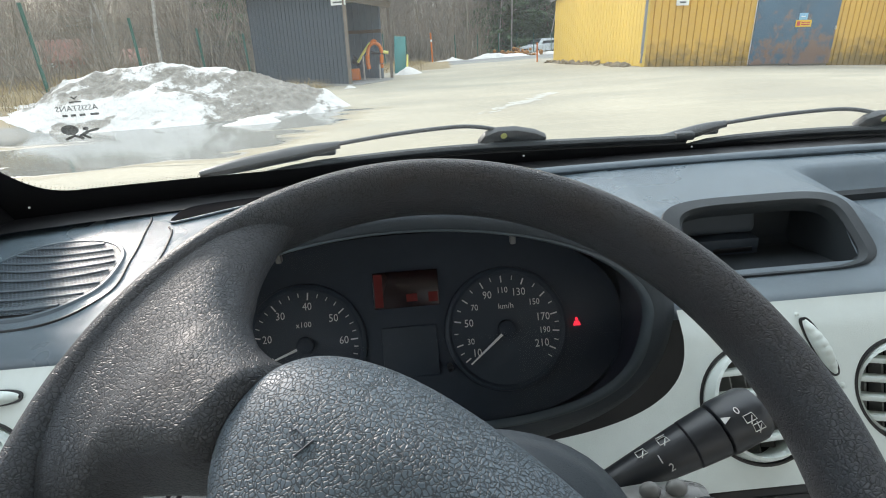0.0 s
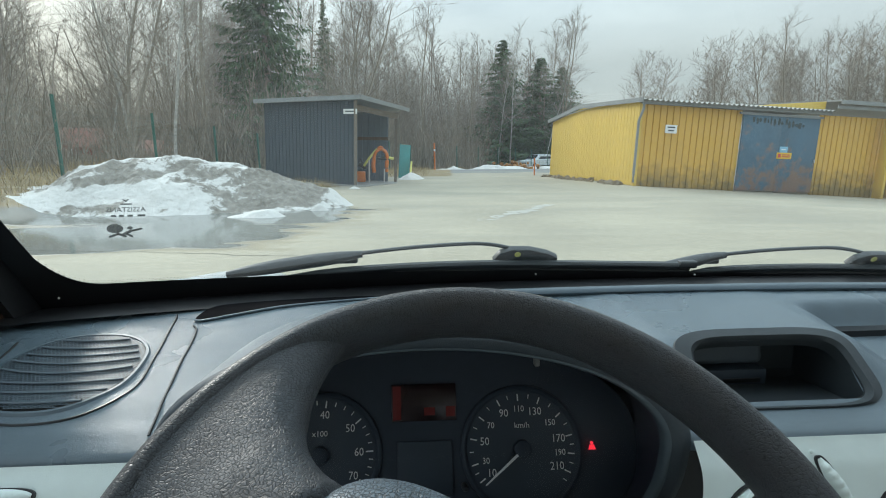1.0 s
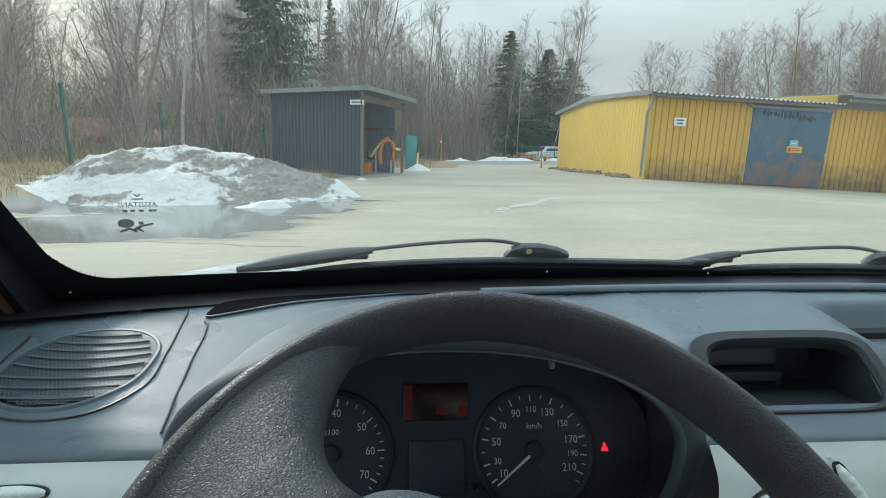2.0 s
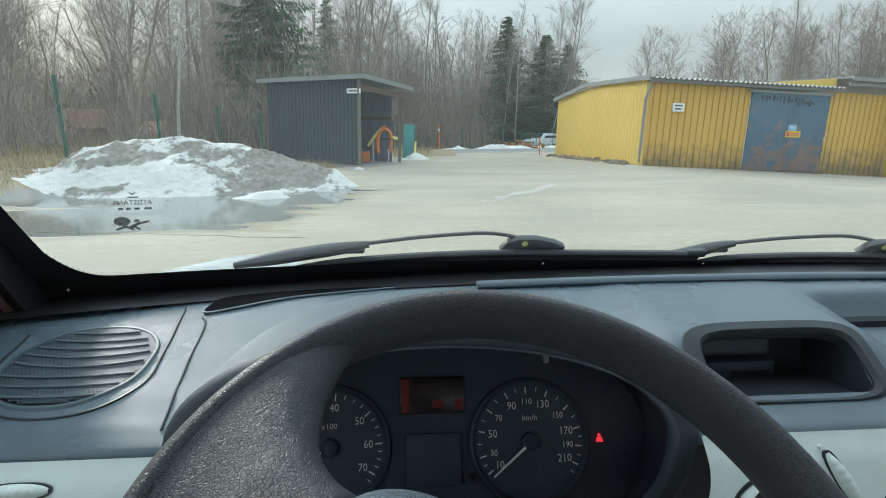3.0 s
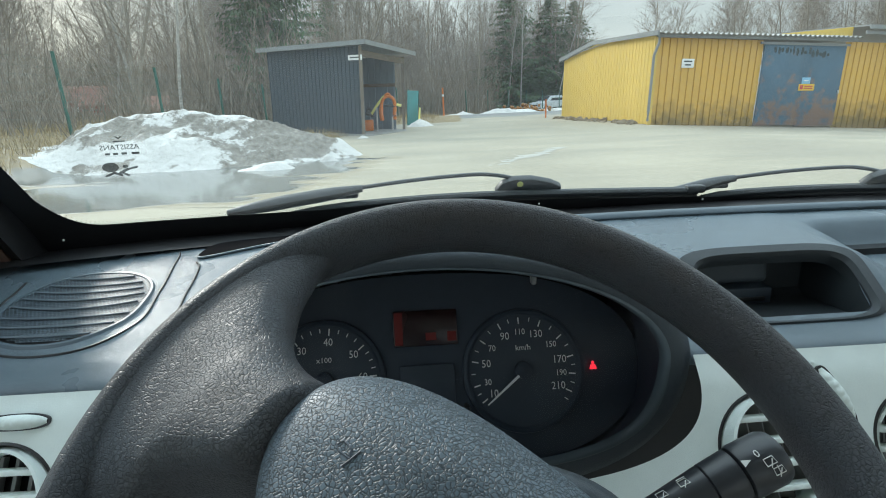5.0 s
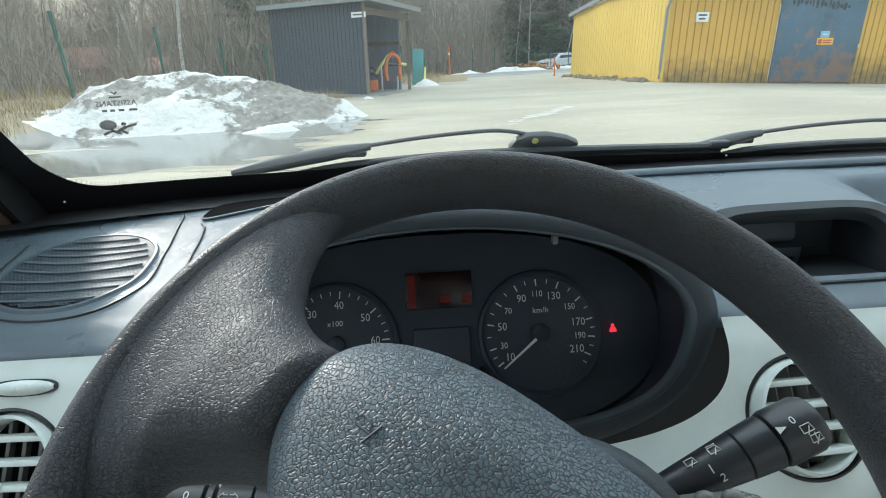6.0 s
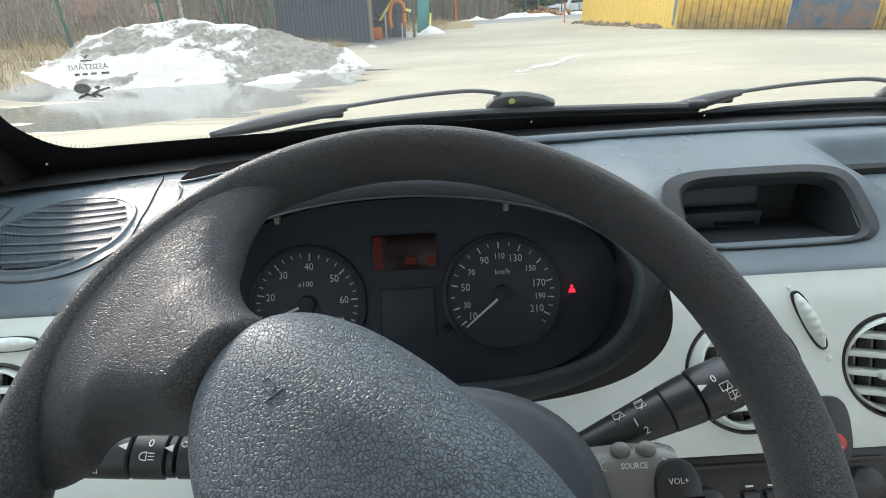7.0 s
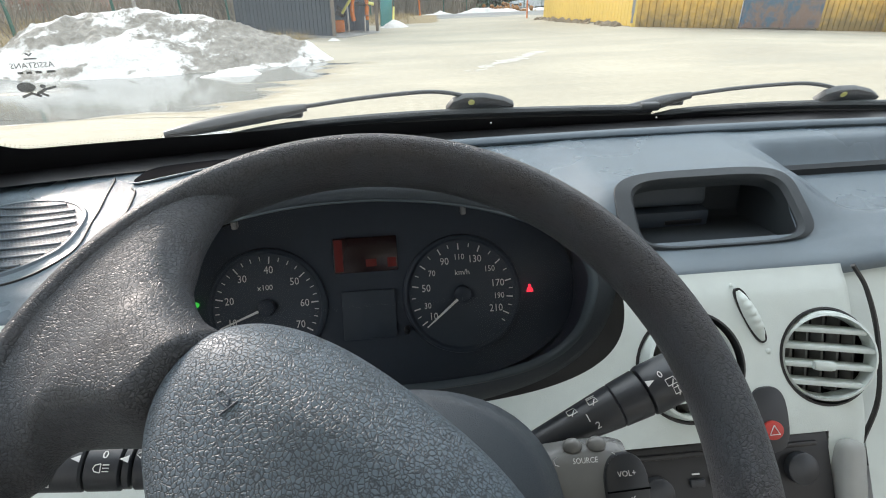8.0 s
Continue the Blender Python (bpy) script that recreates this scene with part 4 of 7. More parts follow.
# ---- instrument hood and cluster ----
def loop_ring(a, bt, bb, y_top, lean, k=96, cz=1.04, nb=3.0, cx=0.0, nt=2.0):
    return [Vector((x, y_top + (1.137 - z) * lean, z)) for x, z in oval(a, bt, nt, k, (cx, cz), bb, nb)]


hood = thing("instrument_hood", "dark grained hood round the instrument cluster", "instrument hood")
bm = bmesh.new()
rings = [loop_ring(0.200, 0.066, 0.10, 0.60, 0, nb=2.4), loop_ring(0.212, 0.082, 0.12, 0.53, 0, nb=2.4), loop_ring(0.215, 0.096, 0.135, 0.46, 0.0, nb=2.4),
         loop_ring(0.216, 0.109, 0.138, 0.39, 0.06, nb=2.4), loop_ring(0.216, 0.1125, 0.137, 0.370, 0.10, nb=2.5), loop_ring(0.2125, 0.1115, 0.130, 0.3585, 0.13, nb=2.6),
         loop_ring(0.204, 0.1055, 0.116, 0.3545, 0.135, nb=2.8), loop_ring(0.1955, 0.0985, 0.1035, 0.356, 0.135)]
loft(bm, rings[:5], cap=False)
part("shell", bm, M_PAD, hood, smooth=60)
bm = bmesh.new()
loft(bm, rings[4:], cap=False)
part("lip", bm, M_HOOD, hood, "dark grained lip", smooth=60)
bm = bmesh.new()
rings = [loop_ring(0.1955, 0.0985, 0.1035, 0.3555, 0.135), loop_ring(0.1925, 0.0975, 0.1015, 0.3545, 0.135), loop_ring(0.1895, 0.0965, 0.0995, 0.356, 0.135),
         loop_ring(0.1885, 0.0955, 0.0985, 0.362, 0.135)]
loft(bm, rings, cap=False)
part("bezel", bm, M_PADSMOOTH, hood, "thin satin bezel", smooth=60)
bm = bmesh.new()
FACE_UP, FACE_N, FACE_O = Vector((0, 0.423, 0.906)), Vector((0, -0.906, 0.423)), Vector((0, 0.4325, 1.0095))
FACE = axes(FACE_O, (1, 0, 0), FACE_UP)
inner_ring = loop_ring(0.1885, 0.0955, 0.0985, 0.362, 0.135)
back_ring = []
for p in inner_ring:
    q = Vector((p.x * 1.05, 0, 1.03 + (p.z - 1.04) * 1.04))
    q.y = FACE_O.y + (q.z - FACE_O.z) * 0.423 / 0.906 + 0.002
    back_ring.append(q)
loft(bm, [inner_ring, back_ring], cap=False)
part("inner_wall", bm, M_GAUGE2, hood, smooth=60)
# black plate on the uncut pad, painting the shade of a slot behind the hood
slot = thing("demister_slot", "long black plate for the shade in the demister slot behind the instrument hood", "demister slot")
bm = bmesh.new()
back = smooth_line([(-0.250, 0.572, 0), (-0.243, 0.592, 0), (-0.222, 0.606, 0), (-0.172, 0.618, 0), (-0.109, 0.6265, 0), (-0.040, 0.6305, 0)], 8)
front = smooth_line([(-0.2495, 0.567, 0), (-0.241, 0.567, 0), (-0.215, 0.577, 0), (-0.165, 0.596, 0), (-0.105, 0.613, 0), (-0.040, 0.6285, 0)], 8)
rings = [[(p.x, p.y, pad_z(p.x, p.y) + 0.0030), (q.x, q.y, pad_z(q.x, q.y) + 0.0024), (q.x, q.y, pad_z(q.x, q.y) - 0.004), (p.x, p.y, pad_z(p.x, p.y) - 0.004)] for p, q in zip(back, front)]
loft(bm, rings)
part("slot", bm, M_VOID, slot)
bm = bmesh.new()
tube(bm, [(q.x, q.y - 0.0012, pad_z(q.x, q.y) + 0.0016) for q in front], 0.0014, 8)
part("lip", bm, M_PAD, slot, "rounded lip of the slot")

cluster = thing("instrument_cluster", "black instrument cluster with white dials and a lit red warning lamp", "instrument cluster")
bm = bmesh.new()
loft(bm, [[FACE @ Vector((x, y, -0.003)) for x, y in oval(0.198 * k, 0.092 * k, 2.4, 64, (0, 0.002))] for k in (1, 0.6, 0.2, 0.01)], cap=False)
part("face", bm, M_GAUGE, cluster)
SPEED, TACH = Vector((0.0885, -0.0008)), Vector((-0.0955, -0.0002))


def dial(c, r, ticks, numbers, needle_deg, unit, unit_at, lettersize):
    d = new("dial")
    d.parent = cluster
    d["label"] = "round black dial with white ticks and numbers"
    m = FACE @ pose(c.x, c.y, 0)
    b = bmesh.new()
    loft(b, [[m @ Vector((x, y, z)) for x, y in oval(r * k, r * k, 2, 72)] for k, z in ((1.12, -0.003), (1.10, 0.001), (1.05, 0.002), (1.02, 0.001), (1.0, -0.001), (0.01, -0.001))], cap=False)
    part("plate", b, M_GAUGE2, d)
    for deg, long_, wide in ticks:
        a = radians(deg)
        b = bmesh.new()
        box(b, (0, r * 0.955 - long_ / 2, 0), (wide, long_, 0.0004))
        bmesh.ops.transform(b, matrix=m @ pose(0, 0, 0, 0, 0, -deg), verts=b.verts)
        part("tick", b, M_MARK, d, smooth=0)
    for text, deg, k, size in numbers:
        a = radians(deg)
        lettering("number", text, size, m @ pose(math.sin(a) * r * k, math.cos(a) * r * k, 0.0001), M_MARK, d, squeeze=0.88)
    lettering("unit", unit, lettersize, m @ pose(unit_at[0], unit_at[1], 0.0001), M_MARK, d)
    b = bmesh.new()
    loft(b, [[m @ Vector((x, y, z)) for x, y in oval(r * k, r * k, 2, 32)] for k, z in ((0.16, 0), (0.15, 0.0045), (0.10, 0.006), (0.01, 0.0062))], cap=False)
    part("boss", b, M_GAUGE, d)
    b = bmesh.new()
    prism(b, [(-0.0012, 0.007), (0.0012, 0.007), (0.0006, r * 0.9), (-0.0006, r * 0.9)], 0.0008, m @ pose(0, 0, 0.0068, 0, 0, -needle_deg))
    part("needle", b, M_MARK, d, "white needle", smooth=0)


# dial angles: degrees clockwise from straight up
SPD = (-124.5, -105.5, -78, -53, -26, -2, 23, 51, 77, 97, 117, 136)


def sp(v):
    i = min(10, int((v - 10) // 20))
    return lerp(SPD[i], SPD[i + 1], (v - 10) / 20 - i)



ticks = []
for v in range(10, 221, 10):
    if sp(v) <= 133:
        big = (v // 10) % 2 == 1
        ticks.append((sp(v), 0.0062 if big else 0.0038, 0.0012 if big else 0.0008))
nums = [(str(v), sp(v), 0.69, 0.0100 if v in (10, 50, 90, 130, 170, 210) else 0.0080) for v in range(10, 211, 20)]
dial(SPEED, 0.0510, ticks, nums, -129, "km/h", (0.001, 0.0205), 0.0072)
TK = (-143, -111, -77, -37, 6, 50, 87, 121, 155)


def tk(v):
    i = min(7, int(v // 10))
    return lerp(TK[i], TK[i + 1], v / 10 - i)



ticks = []
for i in range(3, 31):
    v = 2.5 * i
    if v <= 72.5:
        ticks.append((tk(v), 0.0066 if i % 4 == 0 else 0.0038, 0.0012 if i % 4 == 0 else 0.0008))
nums = [(str(v), tk(v), 0.70, 0.0100) for v in range(10, 71, 10)]
dial(TACH, 0.0500, ticks, nums, -111, "x100", (-0.0005, 0.0185), 0.0072)
# displays
disp = new("trip_display")
disp.parent = cluster
disp["label"] = "dark display with dim red segments"
bm = bmesh.new()
box(bm, (-0.001, 0.043, -0.0005), (0.060, 0.033, 0.002), bevel=0.0008)
bmesh.ops.transform(bm, matrix=FACE, verts=bm.verts)
part("screen", bm, M_LCD, disp)
for c, s in (((-0.026, 0.043), (0.0075, 0.030)), ((0.0235, 0.0345), (0.0085, 0.009)), ((0.004, 0.035), (0.010, 0.007))):
    bm = bmesh.new()
    box(bm, (*c, 0.0008), (*s, 0.0004))
    bmesh.ops.transform(bm, matrix=FACE, verts=bm.verts)
    part("segment", bm, M_LCDRED, disp)
bm = bmesh.new()
box(bm, (-0.001, -0.014, -0.001), (0.050, 0.046, 0.003), bevel=0.001)
bmesh.ops.transform(bm, matrix=FACE, verts=bm.verts)
part("square_display", bm, M_GAUGE2, cluster, "unlit square display")
bm = bmesh.new()
tube(bm, [FACE @ Vector((0.0335, -0.030, z)) for z in (-0.002, 0.016, 0.018)], [0.0028, 0.0028, 0.0015], 12)
part("reset_knob", bm, M_STALK, cluster)
# belt lamp: a seated shape as a plain sign
warn = new("warning_lamp")
warn.parent = cluster
warn["label"] = "lit red warning lamp"
bm = bmesh.new()
prism(bm, [(-0.0034, -0.0036), (0.0034, -0.0036), (0.0022, 0.0006), (-0.0022, 0.0006)], 0.0006, FACE @ pose(0.1535, 0.0, 0.0012))
part("sign", bm, M_RED, warn)
bm = bmesh.new()
prism(bm, oval(0.0014, 0.0016, 2, 16, (0, 0.0023)), 0.0006, FACE @ pose(0.1535, 0.0, 0.0012))
part("sign", bm, M_RED, warn)
bm = bmesh.new()
prism(bm, oval(0.0036, 0.0026, 2, 16), 0.0006, FACE @ pose(-0.160, 0.007, 0.0012))
part("green_lamp", bm, M_GREEN, cluster, "small green telltale")
for x in (-0.085, 0.083):
    bm = bmesh.new()
    box(bm, (x, 0.366, 1.1235), (0.004, 0.006, 0.010), bevel=0.0008)
    part("clip", bm, M_SATIN, cluster)
bm = bmesh.new()
lr = loop_ring(0.1888, 0.0958, 0.0988, 0.361, 0.135)
f = bm.faces.new([bm.verts.new(p) for p in lr])
lens_ob = part("lens", bm, M_LENS, cluster, "clear plastic lens")
lens_ob.visible_shadow = False

# ---- steering wheel, turned to the right ----
W_TILT, W_TURN, W_YAW = radians(35.7), radians(-44.0), radians(4.0)
W_C, W_R, W_r = Vector((0.0195, 0.1640, 1.0880)), 0.1632, 0.0106
W_UP = Vector((0, math.cos(W_TILT), math.sin(W_TILT)))
WM = axes(W_C, (math.cos(W_YAW), math.sin(W_YAW), 0), W_UP)
wheel = thing("steering_wheel", "black grained steering wheel with a broad padded hub, turned aside", "steering wheel")
bm = bmesh.new()
rings = []
NR = 120
for i in range(NR):
    t = 2 * math.pi * i / NR
    c, s = math.cos(t), math.sin(t)
    rings.append([WM @ Vector(((W_R + W_r * 1.0 * math.cos(a)) * c, (W_R + W_r * math.cos(a)) * s, W_r * 1.95 * math.sin(a)))
                  for a in (2 * math.pi * q / 24 for q in range(24))])
rings.append(rings[0])
loft(bm, rings, cap=False)
bmesh.ops.remove_doubles(bm, verts=bm.verts, dist=1e-6)
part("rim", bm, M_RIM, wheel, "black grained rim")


def wheel_plane(p, h):
    """A place on the wheel in the turned wheel's own plane."""
    return WM @ Vector((p[0], p[1], h))


def spoke(label, turn):
    """Broad web from the rim to the hub, its edges swept into the rim."""
    ct_, st_ = math.cos(turn), math.sin(turn)
    up = smooth_line([(-0.048, 0.152, 0), (-0.0630, 0.1290, 0), (-0.0720, 0.1080, 0), (-0.0743, 0.0915, 0), (-0.0742, 0.0820, 0), (-0.0700, 0.0710, 0), (-0.0625, 0.0615, 0), (-0.0516, 0.0542, 0)], 4)
    dn = smooth_line([(-0.158, 0.004, 0), (-0.1450, 0.0050, 0), (-0.1337, 0.0109, 0), (-0.1305, 0.0180, 0), (-0.1240, 0.0229, 0), (-0.1120, 0.0228, 0), (-0.0975, 0.0208, 0), (-0.0814, 0.0173, 0)], 4)
    k, n = len(up) - 1, 18
    b = bmesh.new()
    top, bot = [], []
    for i in range(n + 1):
        f = i / n
        ang = lerp(radians(108), radians(178), f)
        arc = Vector((math.cos(ang), math.sin(ang), 0)) * W_R
        hub = Vector((lerp(-0.0516, -0.0814, f) - 0.0075 * math.sin(f * math.pi), lerp(0.0542, 0.0173, f), 0))
        rt_, rb_ = [], []
        for j in range(k + 1):
            q = j / k
            p = up[j].lerp(dn[j], f)
            p = p + (arc - up[0].lerp(dn[0], f)) * (1 - q) ** 2 + (hub - up[k].lerp(dn[k], f)) * q ** 2
            dome = 1 - abs(2 * f - 1) ** (5 if f < 0.5 else 4)
            top_h = 0.0186 + 0.027 * q
            h = (top_h - 0.015 * (1 - dome) if f < 0.5 else top_h * dome - 0.007 * (1 - q) ** 3 * (2 * f - 1) ** 2) - 0.010 * ease(0.90, 1.0, q)
            x, y = p.x * ct_ - p.y * st_, p.x * st_ + p.y * ct_
            rt_.append(WM @ Vector((x, y, h)))
            rb_.append(WM @ Vector((x, y, h - 0.006)))
        top.append([b.verts.new(p) for p in rt_])
        bot.append([b.verts.new(p) for p in rb_])
    for i in range(n):
        for j in range(k):
            b.faces.new((top[i][j], top[i + 1][j], top[i + 1][j + 1], top[i][j + 1]))
            b.faces.new((bot[i][j], bot[i][j + 1], bot[i + 1][j + 1], bot[i + 1][j]))
        b.faces.new((top[i][k], top[i + 1][k], bot[i + 1][k], bot[i][k]))
    for j in range(k):
        b.faces.new((top[0][j], top[0][j + 1], bot[0][j + 1], bot[0][j]))
        b.faces.new((top[n][j + 1], top[n][j], bot[n][j], bot[n][j + 1]))
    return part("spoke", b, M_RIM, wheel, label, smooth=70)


spoke("broad black grained spoke", 0)
spoke("broad black grained spoke", math.pi - 0.5)

# the padded hub
ct, st = math.cos(W_TURN), math.sin(W_TURN)


def hub_pt(x, y, h):
    return wheel_plane((x * ct - y * st + 0.0022, x * st + y * ct - 0.0030), h - 0.006)


bm = bmesh.new()
rings = []
for k, h in ((0.96, -0.030), (1.0, -0.005), (1.0, 0.028), (0.99, 0.037), (0.97, 0.0425), (0.935, 0.047), (0.86, 0.0515), (0.70, 0.056), (0.50, 0.0595), (0.28, 0.0615), (0.05, 0.062)):
    rings.append([hub_pt(x, y - 0.015, h + 0.006 * math.exp(-((y - 0.02) / 0.02) ** 2) * (k < 0.9) * ease(0.9, 0.3, k)) for x, y in oval(0.0875 * k, 0.0445 * k, 2.45, 96, (0, 0), 0.056 * k, 2.0)])
loft(bm, rings, cap=False)
bm.faces.new([bm.verts.new(p) for p in rings[-1]])
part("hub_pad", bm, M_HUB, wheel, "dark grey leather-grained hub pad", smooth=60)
# raised horn sign
hs = new("horn_sign")
hs.parent = wheel
hs["label"] = "small moulded horn sign"
HUB_H = ((0.28, 0.0615), (0.50, 0.0595), (0.70, 0.056), (0.86, 0.0515), (0.935, 0.047), (1.0, 0.03))


def on_hub(p):
    """A place of the wheel's plane laid on the pad's skin."""
    px, py = p.x - 0.0022, p.y + 0.0030
    x, y = px * ct + py * st, -px * st + py * ct + 0.015
    k = ((abs(x) / 0.0875) ** 2.3 + (abs(y) / (0.0445 if y > 0 else 0.056)) ** 2.3) ** (1 / 2.3)
    h = step(HUB_H, k) + 0.006 * math.exp(-((y - 0.02) / 0.02) ** 2) * ease(0.9, 0.3, k)
    return WM @ Vector((p.x, p.y, h - 0.006 + 0.00005))


HM = pose(-0.0475, 0.0225, 0, 0, 0, 28) @ Matrix.Diagonal((0.68, 0.68, 0.68, 1))
bm = bmesh.new()
for pts in (((0.0, -0.006, 0.001), (0.003, -0.002, 0.001), (0.002, 0.004, 0.001), (-0.002, 0.005, 0.001), (-0.0025, 0.001, 0.001), (0.0, -0.006, 0.001)),
            ((-0.005, -0.0065, 0.001), (0.006, -0.0062, 0.001)), ((0.0, 0.005, 0.001), (0.0, 0.0075, 0.001))):
    tube(bm, [on_hub(HM @ Vector(p)) for p in pts], 0.00035, 6)
part("outline", bm, M_GAUGE2, hs)
em = new("emblem")
em.parent = wheel
em["label"] = "bright diamond-shaped badge"
bm = bmesh.new()
EM = WM @ pose(0.020, -0.046, 0.0555, 0, 0, -38)
prism(bm, [(0, 0.026), (0.017, 0), (0, -0.026), (-0.017, 0)], 0.004, EM, bevel=0.001)
part("plate", bm, material("chrome", (0.75, 0.75, 0.75), 0.12, 1.0, vary=0.03), em)

# steering column shroud
col = thing("steering_column", "black grained steering column shroud", "steering column")
bm = bmesh.new()
rings = []
for h, k in ((-0.035, 0.80), (-0.05, 0.93), (-0.075, 1.0), (-0.15, 1.03), (-0.26, 1.0)):
    rings.append([WM @ Vector((x, y - 0.022, h)) for x, y in oval(0.100 * k, 0.070 * k, 2.3, 48)])
loft(bm, rings)
part("shroud", bm, M_HOOD, col, smooth=60)


def stalk(name, label, cat, pts, radii):
    s = thing(name, label, cat)
    pts = [Vector(p) for p in pts]
    b = bmesh.new()
    tube(b, pts, radii, 28)
    part("lever", b, M_STALK, s)
    return s


# wiper stalk
A, B = Vector((0.076, 0.249, 0.978)), Vector((0.218, 0.268, 1.033))
ax = (B - A).normalized()
ws = stalk("wiper_stalk", "black wiper stalk with white printed signs", "stalk",
           [A, A.lerp(B, 0.25), A.lerp(B, 0.50), A.lerp(B, 0.67)], [0.0075, 0.0084, 0.0120, 0.0145])
bm = bmesh.new()
tube(bm, [A.lerp(B, t) for t in (0.675, 0.68, 0.80, 0.805)], [0.0139, 0.0148, 0.0160, 0.0150], 28)
part("collar", bm, M_STALK, ws)
bm = bmesh.new()
tube(bm, [A.lerp(B, t) for t in (0.81, 0.815, 0.83, 0.96, 0.99, 1.0)], [0.0151, 0.0164, 0.0171, 0.0168, 0.0147, 0.0090], 28)
part("end_knob", bm, M_STALK, ws)


def stalk_mark(base, axis, t, up, r, toward=Vector((0, -0.62, 0.78))):
    """Frame on a stalk's skin: x along the stalk, y round it; up shifts it round the bar."""
    n = (toward - axis * toward.dot(axis)).normalized()
    w = axis.cross(n) * -1
    a = up / r
    nn = n * math.cos(a) + w * math.sin(a)
    ww = w * math.cos(a) - n * math.sin(a)
    o = base + axis * t + nn * (r + 0.0003)
    return axes(o, axis, ww)


def outline_sign(ob, m, lines, th=0.00032):
    b = bmesh.new()
    for ln in lines:
        tube(b, [m @ Vector((x, y, 0)) for x, y in ln], th, 5)
    part("print_sign", b, M_PRINT, ob, smooth=0)


L = (B - A).length
wsm = lambda t, up, r: stalk_mark(A, ax, t * L, up, r)
lettering("print_number", "1", 0.0075, wsm(0.535, 0.0, 0.0127), M_PRINT, ws)
lettering("print_number", "2", 0.007, wsm(0.560, -0.0065, 0.0131), M_PRINT, ws)
lettering("print_number", "0", 0.0065, wsm(0.885, 0.0045, 0.0171), M_PRINT, ws)
bm = bmesh.new()
prism(bm, [(-0.003, -0.0022), (-0.003, 0.0022), (0.0025, 0)], 0.0003, wsm(0.835, 0.003, 0.0172))
part("print_arrow", bm, M_PRINT, ws)
SCREEN = (((-0.003, -0.002), (0.0036, -0.002), (0.0026, 0.0024), (-0.003, 0.0024), (-0.003, -0.002)), ((-0.001, -0.0035), (0.002, 0.001)))
outline_sign(ws, wsm(0.485, 0.0085, 0.0120), SCREEN)
outline_sign(ws, wsm(0.585, 0.0090, 0.0133), SCREEN + (((-0.003, 0.0036), (0.003, 0.0036)),))
outline_sign(ws, wsm(0.910, -0.002, 0.0171), SCREEN)
outline_sign(ws, wsm(0.925, -0.0085, 0.0171), SCREEN + (((0, -0.002), (0, 0.0035)),))

# light stalk on the other side
A2, B2 = Vector((-0.045, 0.2567, 0.9945)), Vector((-0.195, 0.2450, 1.0240))
ax2 = (B2 - A2).normalized()
ls = stalk("light_stalk", "black light stalk with white printed signs", "stalk", [A2, A2.lerp(B2, 0.3), A2.lerp(B2, 0.465)], [0.0085, 0.011, 0.0132])
for t0, t1, r in ((0.47, 0.60, 0.0136), (0.607, 0.64, 0.0132), (0.643, 0.77, 0.0141)):
    bm = bmesh.new()
    tube(bm, [A2.lerp(B2, t) for t in (t0, t0 + 0.006, t1 - 0.006, t1)], [r - 0.002, r, r, r - 0.002], 28)
    part("ring", bm, M_STALK, ls)
bm = bmesh.new()
tube(bm, [A2.lerp(B2, t) for t in (0.777, 0.785, 0.95, 0.985, 1.0)], [0.0132, 0.0143, 0.0141, 0.012, 0.008], 28)
part("end_knob", bm, M_STALK, ls)
L2 = (B2 - A2).length


def lsm(t, up, r):
    m = stalk_mark(A2, ax2, t * L2, up, r)
    return m @ pose(0, 0, 0, 0, 0, 180)


lettering("print_number", "0", 0.0068, lsm(0.700, -0.0055, 0.0141), M_PRINT, ls)
lettering("print_number", "0", 0.0068, lsm(0.855, -0.0062, 0.0143), M_PRINT, ls)
HALF = (((0, -0.0025), (0, 0.0025)), ((0, 0.0025), (-0.003, 0.0018), (-0.004, 0), (-0.003, -0.0018), (0, -0.0025)))
FOG = HALF + tuple(((0.001, y), (0.0045, y)) for y in (-0.0018, 0, 0.0018))
outline_sign(ls, lsm(0.707, 0.002, 0.0142), FOG)
SUNS = (tuple((0.0018 * math.cos(a), 0.0018 * math.sin(a)) for a in np.linspace(0, 6.283, 13)),) + tuple(
    ((0.0026 * math.cos(a), 0.0026 * math.sin(a)), (0.0040 * math.cos(a), 0.0040 * math.sin(a))) for a in np.linspace(0, 5.5, 8))
outline_sign(ls, lsm(0.880, 0.0020, 0.0143), SUNS)
outline_sign(ls, lsm(0.880, 0.0105, 0.0143), HALF + (((-0.008, 0.001), (-0.005, 0.001)),))
outline_sign(ls, lsm(0.940, 0.0105, 0.0142), HALF)

for t_, u_ in ((0.63, -0.003), (0.80, -0.0035)):
    bm = bmesh.new()
    prism(bm, [(0.0024, -0.0022), (0.0024, 0.0022), (-0.0026, 0)], 0.0003, lsm(t_, u_, 0.0143))
    part("print_arrow", bm, M_PRINT, ls)
ARROW = ((0.0, 0.0014), (0.0022, 0.0014), (0.0022, 0.0028), (0.0048, 0), (0.0022, -0.0028), (0.0022, -0.0014), (0.0, -0.0014))
outline_sign(ls, lsm(0.555, -0.0055, 0.0137), (tuple((x + 0.0006, y * 0.8) for x, y in ARROW), tuple((-x - 0.0006, y * 0.8) for x, y in ARROW)), 0.00025)

